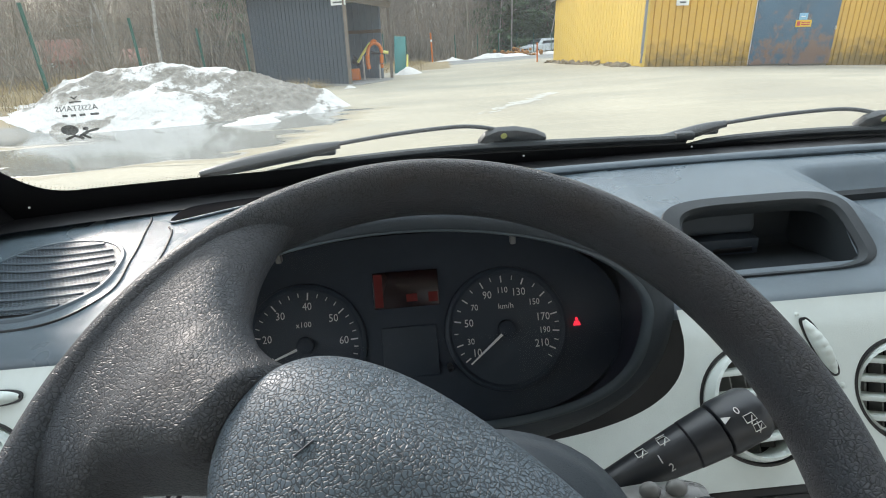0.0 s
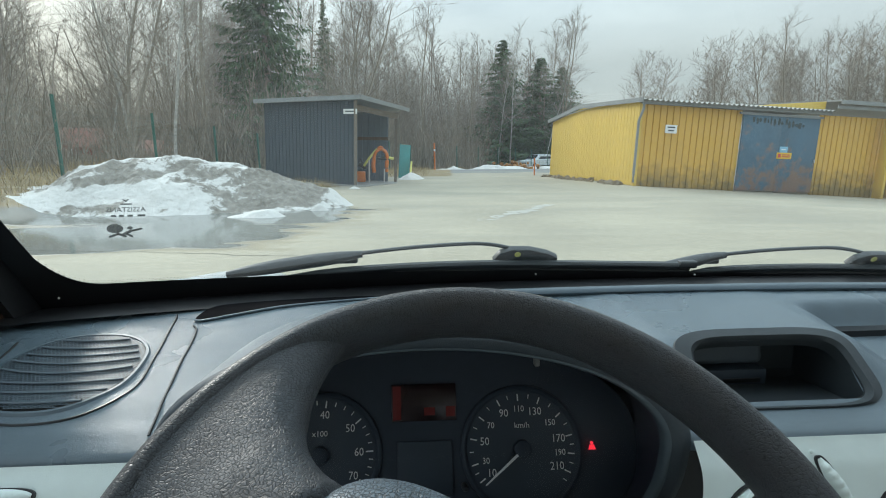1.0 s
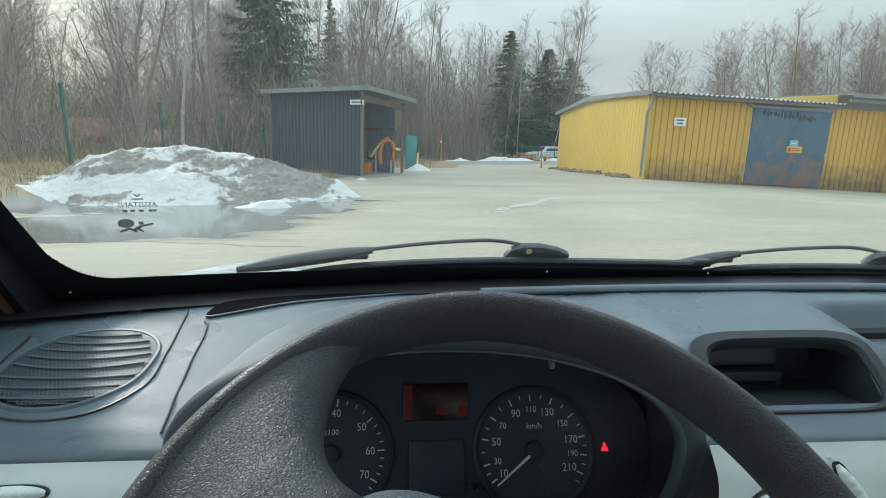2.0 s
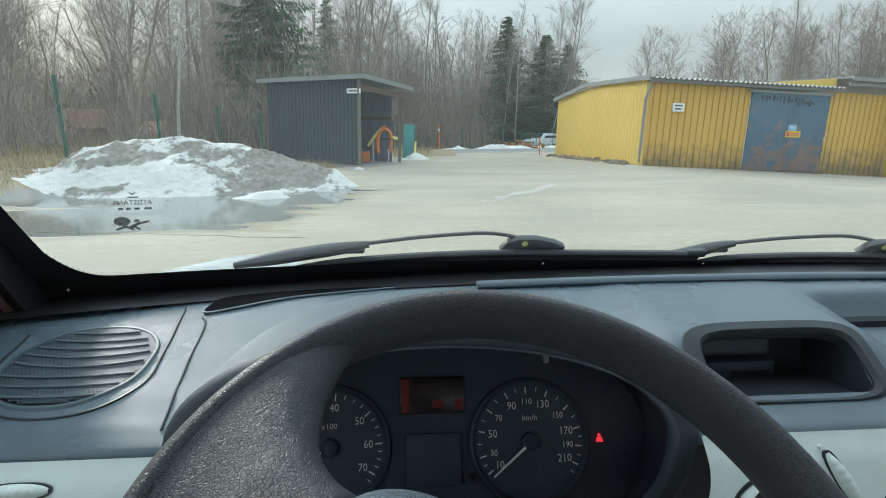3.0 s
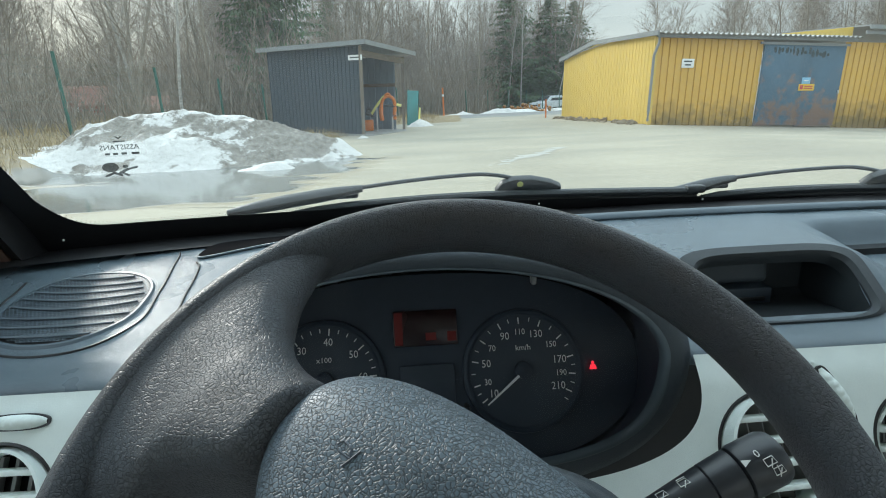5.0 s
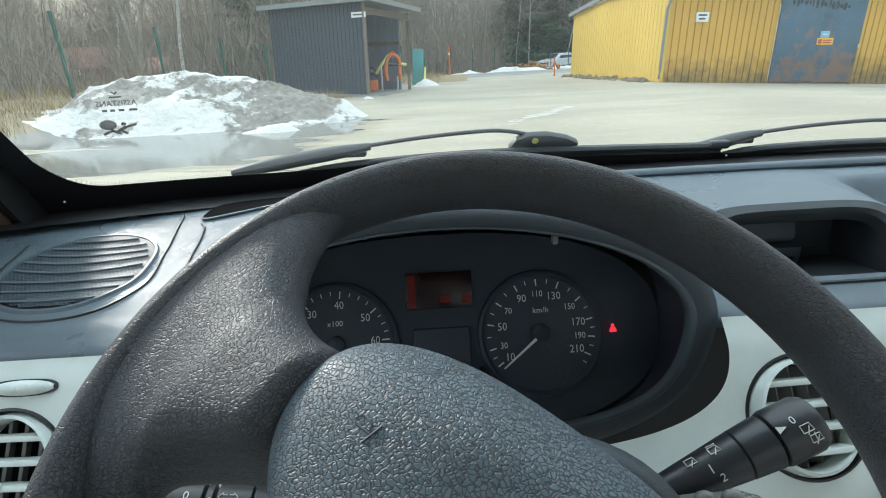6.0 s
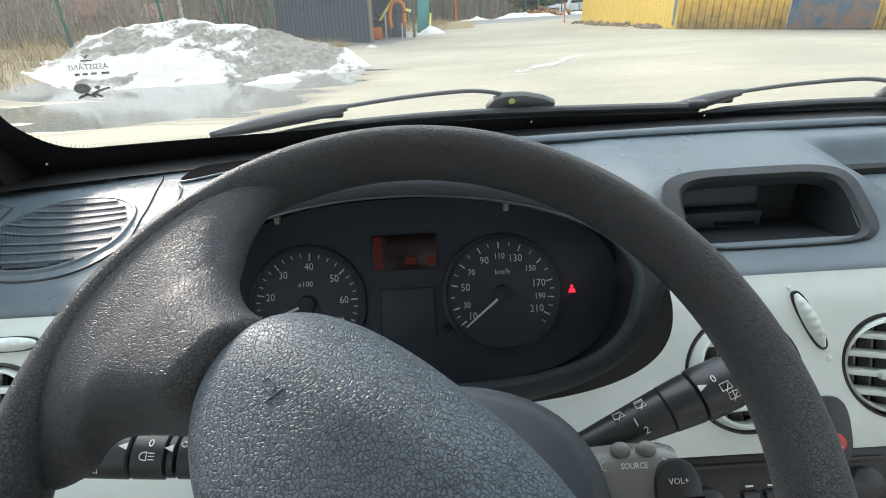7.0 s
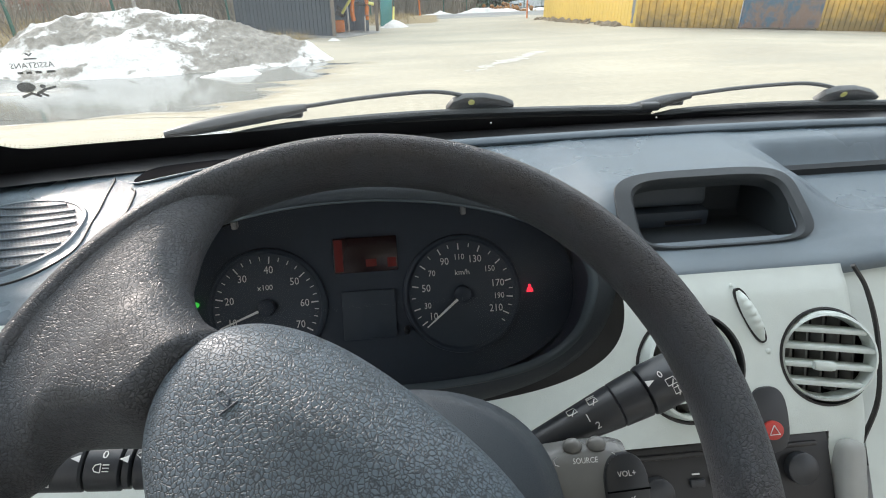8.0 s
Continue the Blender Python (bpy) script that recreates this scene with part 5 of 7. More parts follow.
# audio remote behind the wheel
au = thing("audio_remote", "grey audio remote with two round keys and volume keys", "audio remote")
m_au = axes((0.131, 0.220, 1.010), (1, -0.10, 0.10), (0.0, 0.62, 0.78)) @ Matrix.Diagonal((1.1, 1.1, 1.1, 1))
bm = bmesh.new()
rings = []
for x, k, dz in ((-0.090, 0.80, -0.012), (-0.03, 0.95, -0.006), (0.0, 1, -0.005), (0.020, 1.0, -0.005), (0.026, 0.9, -0.005)):
    rings.append([m_au @ Vector((x, dz + y, z)) for y, z in oval(0.0185 * k, 0.0165 * k, 3, 36)])
loft(bm, rings)
part("body", bm, M_SATIN, au, smooth=50)
for x in (-0.001, 0.0115):
    bm = bmesh.new()
    bmesh.ops.create_uvsphere(bm, u_segments=18, v_segments=10, radius=0.0052)
    bmesh.ops.transform(bm, matrix=m_au @ pose(x, 0.0125, 0.012) @ Matrix.Diagonal((1, 0.8, 0.7, 1)), verts=bm.verts)
    part("round_key", bm, M_SATIN, au)
bm = bmesh.new()
prism(bm, oval(0.0115, 0.0165, 2.4, 36), 0.02, m_au @ pose(0.0235, -0.0085, 0.0178, 0, 10, 0), bevel=0.0015)
part("volume_key", bm, M_STALK, au)
bm = bmesh.new()
box(bm, (0, 0, 0), (0.0225, 0.0007, 0.0008))
bmesh.ops.transform(bm, matrix=m_au @ pose(0.0235, -0.0100, 0.0180, 0, 10, 0), verts=bm.verts)
part("key_gap", bm, M_VOID, au, "dark gap between the volume and mute keys")
lettering("print_word", "VOL+", 0.0040, m_au @ pose(0.0235, -0.002, 0.0184, 0, 10, 0), M_PRINT, au)
outline_sign(au, m_au @ pose(0.0235, -0.0155, 0.0182, 0, 10, 0), (((-0.0020, -0.0008), (-0.0008, -0.0008), (0.0008, -0.0022), (0.0008, 0.0022), (-0.0008, 0.0008), (-0.0020, 0.0008), (-0.0020, -0.0008)), ((-0.0026, -0.0026), (0.0026, 0.0026))))
lettering("print_word", "SOURCE", 0.0040, m_au @ pose(0.004, 0.0056, 0.0172), M_MARK, au, squeeze=0.85)
for s in (-1, 1):
    outline_sign(au, m_au @ pose(0.004 + s * 0.0140, 0.0060, 0.0167), (((0, 0.0025), (s * 0.002, 0.001), (s * 0.0015, -0.0015), (-s * 0.0005, -0.0022)),))

# ---- outside the glass: wipers and bonnet ----
def wiper(dx, label):
    w = thing("wiper", label, "wiper", "windscreen wipers")
    
    def o(x, z, f=0.022):
        z = z + 0.006 - 0.03 * (x + dx - 0.13) - (0.014 * (1 - ease(-0.2, -0.075, x)) if dx else 0)
        return Vector((x + dx, glass_y(x + dx, z) + f, z))

    b = bmesh.new()
    tube(b, smooth_line([o(-0.245, 1.108), o(-0.17, 1.120), o(-0.10, 1.130), o(-0.075, 1.134)], 6), [0.0055, 0.007, 0.0085, 0.0098, 0.0105, 0.011] + [0.011] * 4 + [0.0105, 0.010] + [0.009, 0.008, 0.0075, 0.007, 0.0065, 0.006, 0.006], 10, 0.8)
    part("arm_base", b, M_WIPER, w)
    b = bmesh.new()
    tube(b, smooth_line([o(-0.085, 1.134), o(-0.01, 1.142, 0.026), (o(0.065, 1.147, 0.028)), o(0.10, 1.1455, 0.028), o(0.132, 1.139, 0.026)], 6), 0.0034, 8, 0.8)
    part("arm", b, M_WIPER, w)
    b = bmesh.new()
    box(b, o(-0.096, 1.1255, 0.024), (0.030, 0.012, 0.010), bevel=0.003)
    part("pivot_cap", b, M_WIPER, w)
    b = bmesh.new()
    m = axes(o(0.145, 1.131, 0.014), (1, 0.0, -0.02), (0, -0.5, 0.86))
    prism(b, [(-0.045, -0.010), (-0.036, 0.004), (-0.02, 0.0105), (0.004, 0.0105), (0.03, 0.004), (0.045, -0.004), (0.044, -0.009)], 0.010, m, bevel=0.0015)
    part("clip", b, M_WIPER, w)
    b = bmesh.new()
    prism(b, oval(0.0042, 0.0042, 2, 20), 0.001, m @ pose(-0.012, 0.003, 0.0008))
    part("yellow_dot", b, M_YDOT, w, "pale yellow marking dot")
    b = bmesh.new()
    bl = [o(x, 1.1195 - 0.010 * ((x - 0.13) / 0.25) ** 2 * (1 if x < 0.13 else 0.1), 0.008) for x in np.linspace(-0.17, 0.378, 16)]
    tube(b, bl, [0.002, 0.0045] + [0.0055] * 14, 8, 1.1)
    part("blade", b, M_WIPER, w)
    b = bmesh.new()
    tube(b, [p + Vector((0, 0, -0.0075)) for p in bl], 0.0024, 6, 1.5)
    part("rubber", b, M_RUBBER, w)
    b = bmesh.new()
    box(b, o(0.374, 1.1215, 0.008), (0.026, 0.012, 0.011), bevel=0.003)
    part("end_cap", b, M_WIPER, w)


wiper(0.0, "dark grey flat wiper parked on the windscreen")
wiper(0.508, "dark grey flat wiper parked on the windscreen")
bon = thing("bonnet", "white painted bonnet of the van", "bonnet")
bm = bmesh.new()


def bonnet_pt(u, v):
    y = lerp(0.78, 1.75, v)
    x = CX + (u - 0.5) * 1.84
    e = abs(x - CX)
    z = 1.022 - 0.165 * (y - 0.78) - 0.30 * max(0, y - 1.3) ** 2 + (0.053 if x < CX else 0.0) * math.exp(-((e - 0.76) / 0.13) ** 2) - 0.10 * ease(0.84, 0.92, e)
    return (x, y, z)


sheet(bm, bonnet_pt, np.linspace(0, 1, 60), np.linspace(0, 1, 30), 0.004)
part("panel", bm, M_BODY, bon, smooth=60)
cowl = thing("cowl", "black plastic cowl under the wipers", "cowl")
bm = bmesh.new()
sheet(bm, lambda u, v: (u, glass_y(u, 1.075) + 0.01 + 0.14 * v, 1.075 - 0.04 * v), np.linspace(-0.5, 1.1, 40), np.linspace(0, 1, 5), 0.004)
part("panel", bm, M_BLACK, cowl)

# ---- the yard ----
def ground_z(x, y):
    z = max(-0.068 * max(0, x - 7.5), -1.2) * ease(4, 18, y) * (1 - ease(26, 42, y))
    z += 0.75 * ease(6.8, 9.6, -x) * ease(3, 10, y) * (1 - 0.6 * ease(20, 30, y))
    z -= 0.85 * ease(30, 62, y)
    return z


def near_seg(p, a, b):
    ab, ap = b - a, p - a
    t = min(1, max(0, ap.dot(ab) / ab.dot(ab)))
    return (ap - ab * t).length


def zones(x, y):
    """Wetness, grass, plain asphalt at a place of the yard."""
    p = Vector((x, y))
    wet = max(1 - near_seg(p, Vector((-6.2, 8.6)), Vector((-2.9, 8.5))) / 1.25, 1 - near_seg(p, Vector((-3.4, 9.6)), Vector((-2.3, 11.4))) / 0.95,
              1 - near_seg(p, Vector((-5.4, 7.25)), Vector((-4.3, 7.3))) / 0.5, 1 - near_seg(p, Vector((-8, 11)), Vector((-2.8, 10.6))) / 1.6)
    wet = min(1, max(0, 0.5 + 0.6 * wet)) if wet > -1 else 0
    grass = max(ease(-7.2, -9.0, x) * ease(9, 11, y), ease(-6.5, -9, x) * ease(7, 9, y))
    verge_left = ease(24.5, 27.0, y) * ease(2.6 + (y - 26) * 0.06, 1.4 + (y - 26) * 0.06, x)
    behind_shed = ease(19.5, 21, y - (x + 2) * -0.53) * ease(-2.6, -3.2, x) 
    beyond = ease(43, 47, y - x * 0.10)
    strip = max(0, 1 - near_seg(p, Vector((-3.0, 19.1)), Vector((-5.6, 20.4))) / 0.7) * 0.9
    right = ease(20, 30, x) * ease(24, 30, y)
    grass = max(grass, verge_left, behind_shed, beyond, right, strip)
    road = ease(24, 34, y) * 0.9
    return wet, min(1, grass), road


gx = np.unique(np.concatenate([np.linspace(-14, 22, 145), np.linspace(-90, 110, 41), [-1500, -600, -200, 250, 700, 1600]]))
gy = np.unique(np.concatenate([np.linspace(1, 34, 133), np.linspace(34, 70, 37), np.linspace(-60, 140, 21), [-1500, -500, -150, 260, 700, 2500]]))
verts = [(x, y, ground_z(x, y)) for y in gy for x in gx]
nx_ = len(gx)
faces = [(j * nx_ + i, j * nx_ + i + 1, (j + 1) * nx_ + i + 1, (j + 1) * nx_ + i) for j in range(len(gy) - 1) for i in range(nx_ - 1)]
ground = raw("ground", verts, faces, M_GROUND, smooth=1)
tagged(ground, "pale dusty damp asphalt yard with a puddle, verges of dry grass", "ground", kind="structure")
att = ground.data.color_attributes.new("zones", "FLOAT_COLOR", "POINT")
att.data.foreach_set("color", np.array([(*zones(v[0], v[1]), 1) for v in verts], dtype=np.float32).ravel())


# ---- heap of old snow ----
def heap_mesh(name, label, cx, cy, rx, ry, h, bumps, n=110, dirt_fn=None, seed=0.0, rough=1.0):
    vv, ff, dd = [], [], []
    for j in range(n + 1):
        for i in range(n + 1):
            u, v = i / n * 2 - 1, j / n * 2 - 1
            x, y = cx + u * rx, cy + v * ry
            z = 0.0
            for bx, by, sx, sy, bh in bumps:
                z += h * bh * math.exp(-(((x - bx) / sx) ** 2 + ((y - by) / sy) ** 2))
            nz = noise.fractal(Vector((x * 1.3 + seed, y * 1.3, seed)), 0.9, 2.1, 7)
            nb = noise.ridged_multi_fractal(Vector(((x + 0.7 * y) * 0.85 + seed, (y - 0.5 * x) * 1.5, 3 + seed)), 0.95, 2.2, 6, 1.0, 2.0) - 1.2
            f = min(1, z / 0.25)
            calm = lerp(0.45, 1.0, ease(0.25, 0.75, dirt_fn(x, y, z))) if dirt_fn else 1.0
            z = z + (0.13 * nz + 0.13 * nb) * f * rough * calm * (0.5 + 0.5 * min(1, z))
            edge = ease(1.0, 0.86, math.hypot(u, v) if rx == ry else max(abs(u), abs(v)))
            z = z * edge - 0.10 + 0.04 * nz
            vv.append((x, y, ground_z(x, y) + z))
            dd.append(dirt_fn(x, y, z) if dirt_fn else 0.0)
    for j in range(n):
        for i in range(n):
            a = j * (n + 1) + i
            q = (a, a + 1, a + n + 2, a + n + 1)
            if max(vv[k][2] - ground_z(vv[k][0], vv[k][1]) for k in q) > -0.03:
                ff.append(q)
    ob = raw(name, vv, ff, M_SNOW, smooth=1)
    at = ob.data.color_attributes.new("dirt", "FLOAT_COLOR", "POINT")
    at.data.foreach_set("color", np.array([(d, d, d, 1) for d in dd], dtype=np.float32).ravel())
    return tagged(ob, label, "snow heap")


def heap_dirt(x, y, z):
    d = 0.55 + 0.50 * noise.noise(Vector((x * 0.9, y * 1.7, 7.3))) + 0.2 * noise.noise(Vector((x * 2.6, y * 3.4, 1.3)))
    d += 0.38 * math.exp(-(((x + 2.9) / 1.2) ** 2 + ((y - 12.3) / 1.0) ** 2))
    d += 0.16 * math.exp(-(((x + 6.2) / 1.2) ** 2 + ((y - 12.2) / 0.5) ** 2))
    d += 0.55 * math.exp(-(((x + 3.75) / 0.55) ** 2 + ((y - 10.95) / 0.30) ** 2))
    d -= 0.60 * math.exp(-(((x + 4.95) / 1.0) ** 2 + ((y - 11.35) / 0.42) ** 2))
    d -= 0.50 * math.exp(-(((x + 7.2) / 1.2) ** 2 + ((y - 11.35) / 0.36) ** 2))
    d -= 0.60 * math.exp(-(((x + 2.95) / 0.60) ** 2 + ((y - 10.5) / 0.25) ** 2))
    d -= 0.12 * math.exp(-(((x + 5.6) / 1.3) ** 2 + ((y - 13.0) / 0.5) ** 2))
    d += 0.75 * noise.noise(Vector(((x + 1.4 * y) * 0.7, (y - 0.5 * x) * 3.2, 4.1)))
    d -= 0.18 * ease(0.75, 1.1, z) + 0.25 * ease(0.16, 0.02, z)
    d -= 0.30 * math.exp(-(((x + 1.75) / 0.4) ** 2 + ((y - 12.5) / 0.4) ** 2))
    return d


heap_mesh("snow_heap", "heap of old grey and white snow in the yard", -5.0, 12.4, 4.3, 2.8, 1.32,
          ((-5.80, 12.7, 1.45, 1.0, 0.86), (-3.75, 12.8, 1.0, 0.9, 0.58), (-7.2, 12.5, 0.85, 0.85, 0.50), (-2.6, 12.6, 0.85, 0.8, 0.27), (-4.7, 12.8, 0.7, 0.8, 0.14), (-4.9, 11.6, 1.0, 0.5, 0.30),
           (-6.9, 11.5, 1.1, 0.45, 0.18), (-3.0, 10.55, 0.55, 0.25, 0.20), (-1.9, 12.6, 0.40, 0.4, 0.20)), 230, heap_dirt)
heap_mesh("snow_patch", "small patch of white snow beside the shed", -0.05, 23.6, 1.1, 1.1, 1.0, ((-0.05, 23.6, 0.5, 0.45, 0.42),), 40, None, 3.0)
heap_mesh("snow_patch", "flat patch of snow at the edge of the yard", 3.0, 42.6, 2.2, 1.0, 1.0, ((3.2, 42.6, 1.1, 0.5, 0.30),), 40, None, 5.0)
heap_mesh("snow_patch", "long patch of snow at the edge of the yard", 7.0, 43.4, 3.4, 1.1, 1.0, ((6.4, 43.4, 1.3, 0.5, 0.42), (8.4, 43.6, 1.3, 0.5, 0.3)), 50, None, 7.0)
heap_mesh("snow_patch", "long bank of snow in front of the parked car", 12.6, 49.5, 4.0, 1.4, 1.0, ((11.6, 49.5, 2.0, 0.7, 0.30), (14.0, 49.8, 1.6, 0.7, 0.25)), 50, None, 9.0)
heap_mesh("snow_patch", "thin strip of snow beside the snow heap", -2.0, 11.55, 0.5, 0.35, 1.0, ((-2.0, 11.55, 0.22, 0.10, 0.2),), 30, None, 11.0, 0.4)
heap_mesh("snow_patch", "thin strip of snow in front of the shed", -1.9, 17.9, 0.5, 0.4, 1.0, ((-1.9, 17.9, 0.25, 0.12, 0.19),), 24, None, 13.0, 0.4)
# dry white streak on the asphalt
bm = bmesh.new()
st_pts = smooth_line([(1.30, 9.5, 0), (1.75, 10.2, 0), (2.1, 10.7, 0), (2.45, 11.0, 0), (2.85, 11.75, 0), (3.2, 12.15, 0)], 12)
for side in range(130):
    i = random.randrange(len(st_pts))
    p = st_pts[i] + Vector((random.gauss(0, 0.06), random.gauss(0, 0.07), 0))
    r = random.uniform(0.02, 0.08) * (1.2 - 0.5 * abs(2 * i / len(st_pts) - 1))
    vs6 = [bm.verts.new((p.x + r * random.uniform(0.6, 1.5) * math.cos(a) * 1.2, p.y + r * random.uniform(0.6, 1.5) * math.sin(a), ground_z(p.x, p.y) + 0.003 + side * 0.00002)) for a in np.linspace(0, 6.283, 11)[:-1]]
    bm.faces.new(vs6)
tagged(part("ground_marking", bm, material("dried_salt", (0.43, 0.41, 0.36), 0.9, vary=0.25, stain_scale=3), smooth=0), "pale dried streak on the asphalt", "streak", kind="structure")

# long thin crack in the asphalt in front of the puddle
bm = bmesh.new()
crack = smooth_line([(-5.12, 7.22, 0), (-3.97, 6.99, 0), (-2.96, 6.81, 0), (-2.04, 6.57, 0), (-1.39, 6.47, 0)], 10)
sides = []
for i, p in enumerate(crack):
    p = p + Vector((0, 0.05 * noise.noise(Vector((p.x * 3.0, 0, 5))), 0))
    wd = 0.008 + 0.006 * noise.noise(Vector((p.x * 5.0, 2, 0)))
    sides.append([bm.verts.new((p.x, p.y + e, ground_z(p.x, p.y) + 0.004)) for e in (-wd, wd)])
for a, b in zip(sides, sides[1:]):
    bm.faces.new((a[0], b[0], b[1], a[1]))
tagged(part("ground_crack", bm, material("crack_dirt", (0.11, 0.10, 0.08), 0.95, vary=0.3), smooth=0), "thin dark crack in the asphalt", "crack", kind="structure")


# ---- sheet walls ----
def ribbed_wall(name, o, u, length, h0, h1, mat, parent, pitch=0.2, depth=0.025, z0=None, top_fn=None, label=""):
    """Upright sheets with vertical ribs from o along u; heights from h0 to h1; each sheet is a part."""
    u = Vector(u).normalized()
    nrm = Vector((u.y, -u.x, 0))
    per = 5
    k = 0
    s = 0.0
    while s < length - 1e-3:
        e = min(length, s + per * pitch)
        b = bmesh.new()
        prof = []
        q = s
        while q < e - 1e-4:
            for f, d in ((0.0, 0), (0.80, 0), (0.83, -depth), (0.96, -depth)):
                if q + f * pitch < e:
                    prof.append((q + f * pitch, d))
            q += pitch
        prof.append((e, 0))
        lo, hi = [], []
        for a, d in prof:
            p = Vector(o) + u * a + nrm * d
            zl = ground_z(p.x, p.y) - 0.02 if z0 is None else z0
            zh = top_fn(a) if top_fn else lerp(h0, h1, a / length)
            lo.append(b.verts.new((p.x, p.y, zl + 0.03)))
            hi.append(b.verts.new((p.x, p.y, zh)))
        for i in range(len(prof) - 1):
            b.faces.new((lo[i], lo[i + 1], hi[i + 1], hi[i]))
        part("sheet", b, mat, parent, smooth=0)
        s = e


def slab(bm, pts, thick):
    """A flat slab through pts (a quad), thick downward."""
    vs = [bm.verts.new(p) for p in pts]
    lo = [bm.verts.new((p[0], p[1], p[2] - thick)) for p in pts]
    bm.faces.new(vs)
    bm.faces.new(lo[::-1])
    k = len(vs)
    for i in range(k):
        bm.faces.new((vs[i], lo[i], lo[(i + 1) % k], vs[(i + 1) % k]))


def beam(bm, a, b, w, h):
    a, b = Vector(a), Vector(b)
    d = (b - a).normalized()
    s = d.cross(Vector((0, 0, 1)))
    if s.length < 1e-3:
        s = Vector((1, 0, 0))
    s.normalize()
    t = s.cross(d)
    loft(bm, [[p + s * (w / 2 * i) + t * (h / 2 * j) for i, j in ((-1, -1), (1, -1), (1, 1), (-1, 1))] for p in (a, b)])


# ---- dark shed ----
shed = thing("shed", "dark blue sheet-metal shed with an open side, flat grey roof", "shed")
SA = Vector((-1.99, 19.15, 0))
su, sv = Vector((-0.866, 0.50, 0)), Vector((0.47, 0.883, 0))
SL, SD = 4.25, 2.92
P = lambda a, b, z: SA + su * a + sv * b + Vector((0, 0, z))
ribbed_wall("side_wall", SA, su, SL, 2.98, 2.93, M_SHED, shed, 0.17, 0.02)
ribbed_wall("back_wall", P(SL, 0, 0), sv, SD, 2.93, 2.76, M_SHEDIN, shed, 0.17, 0.02)
ribbed_wall("far_wall", P(SL, SD - 0.1, 0), -su, SL - 0.35, 2.76, 2.80, M_SHEDIN, shed, 0.30, 0.03)
for a, b, h in ((0.0, -0.01, 2.98), (0.04, SD, 2.78), (2.1, SD - 0.1, 2.7)):
    bm = bmesh.new()
    beam(bm, P(a, b, -0.05), P(a, b, h), 0.11, 0.11)
    part("post", bm, M_TIMBER, shed, "weathered timber post")
bm = bmesh.new()
slab(bm, [P(-0.36, -0.24, 3.10), P(SL + 0.28, -0.24, 3.02), P(SL + 0.28, SD + 0.28, 2.84), P(-0.36, SD + 0.28, 2.94)], 0.05)
part("roof", bm, M_ROOFEDGE, shed)
for a, b in ((P(-0.38, -0.26, 3.06), P(SL + 0.30, -0.26, 2.98)), (P(-0.38, -0.26, 3.06), P(-0.38, SD + 0.30, 2.90))):
    bm = bmesh.new()
    beam(bm, a, b, 0.04, 0.15)
    part("fascia", bm, M_ROOFEDGE, shed, "grey fascia board")
bm = bmesh.new()
beam(bm, P(0.0, 0.05, 2.74), P(0.0, SD, 2.62), 0.09, 0.2)
part("lintel", bm, M_TIMBER, shed)
bm = bmesh.new()
slab(bm, [P(-0.5, -0.1, 0.05), P(SL, -0.05, 0.05), P(SL, SD, 0.05), P(-0.5, SD + 0.1, 0.05)], 0.12)
part("slab", bm, M_CONC, shed, "concrete floor slab")
for b in (0.9, 1.8):
    bm = bmesh.new()
    beam(bm, P(SL - 0.1, 0.05, b), P(SL - 0.1, SD, b), 0.05, 0.1)
    part("rail", bm, M_TIMBER, shed)
bm = bmesh.new()
beam(bm, P(0.3, SD - 0.18, 1.75), P(3.8, SD - 0.18, 1.72), 0.05, 0.12)
part("rail", bm, M_TIMBER, shed)
sg = thing("sign", "white lettered sign board at the shed's corner", "sign")
sg_m = axes(P(0.20, -0.045, 2.60), -su, (0, 0, 1))
bm = bmesh.new()
box(bm, (0, 0, 0), (0.58, 0.17, 0.02), bevel=0.004)
bmesh.ops.transform(bm, matrix=sg_m, verts=bm.verts)
part("board", bm, M_SIGN, sg)
bm = bmesh.new()
box(bm, (0, 0, 0.0115), (0.42, 0.045, 0.002))
bmesh.ops.transform(bm, matrix=sg_m, verts=bm.verts)
part("print_bar", bm, M_SIGNINK, sg)

# the yard falls to one side, and the shed stands square to it
YARD_LEAN = radians(2.0)


def leaned(ob, at):
    ob.matrix_basis = Matrix.Translation(at) @ Matrix.Rotation(YARD_LEAN, 4, "Y") @ Matrix.Translation(-Vector(at))


leaned(shed, SA)
leaned(sg, SA)

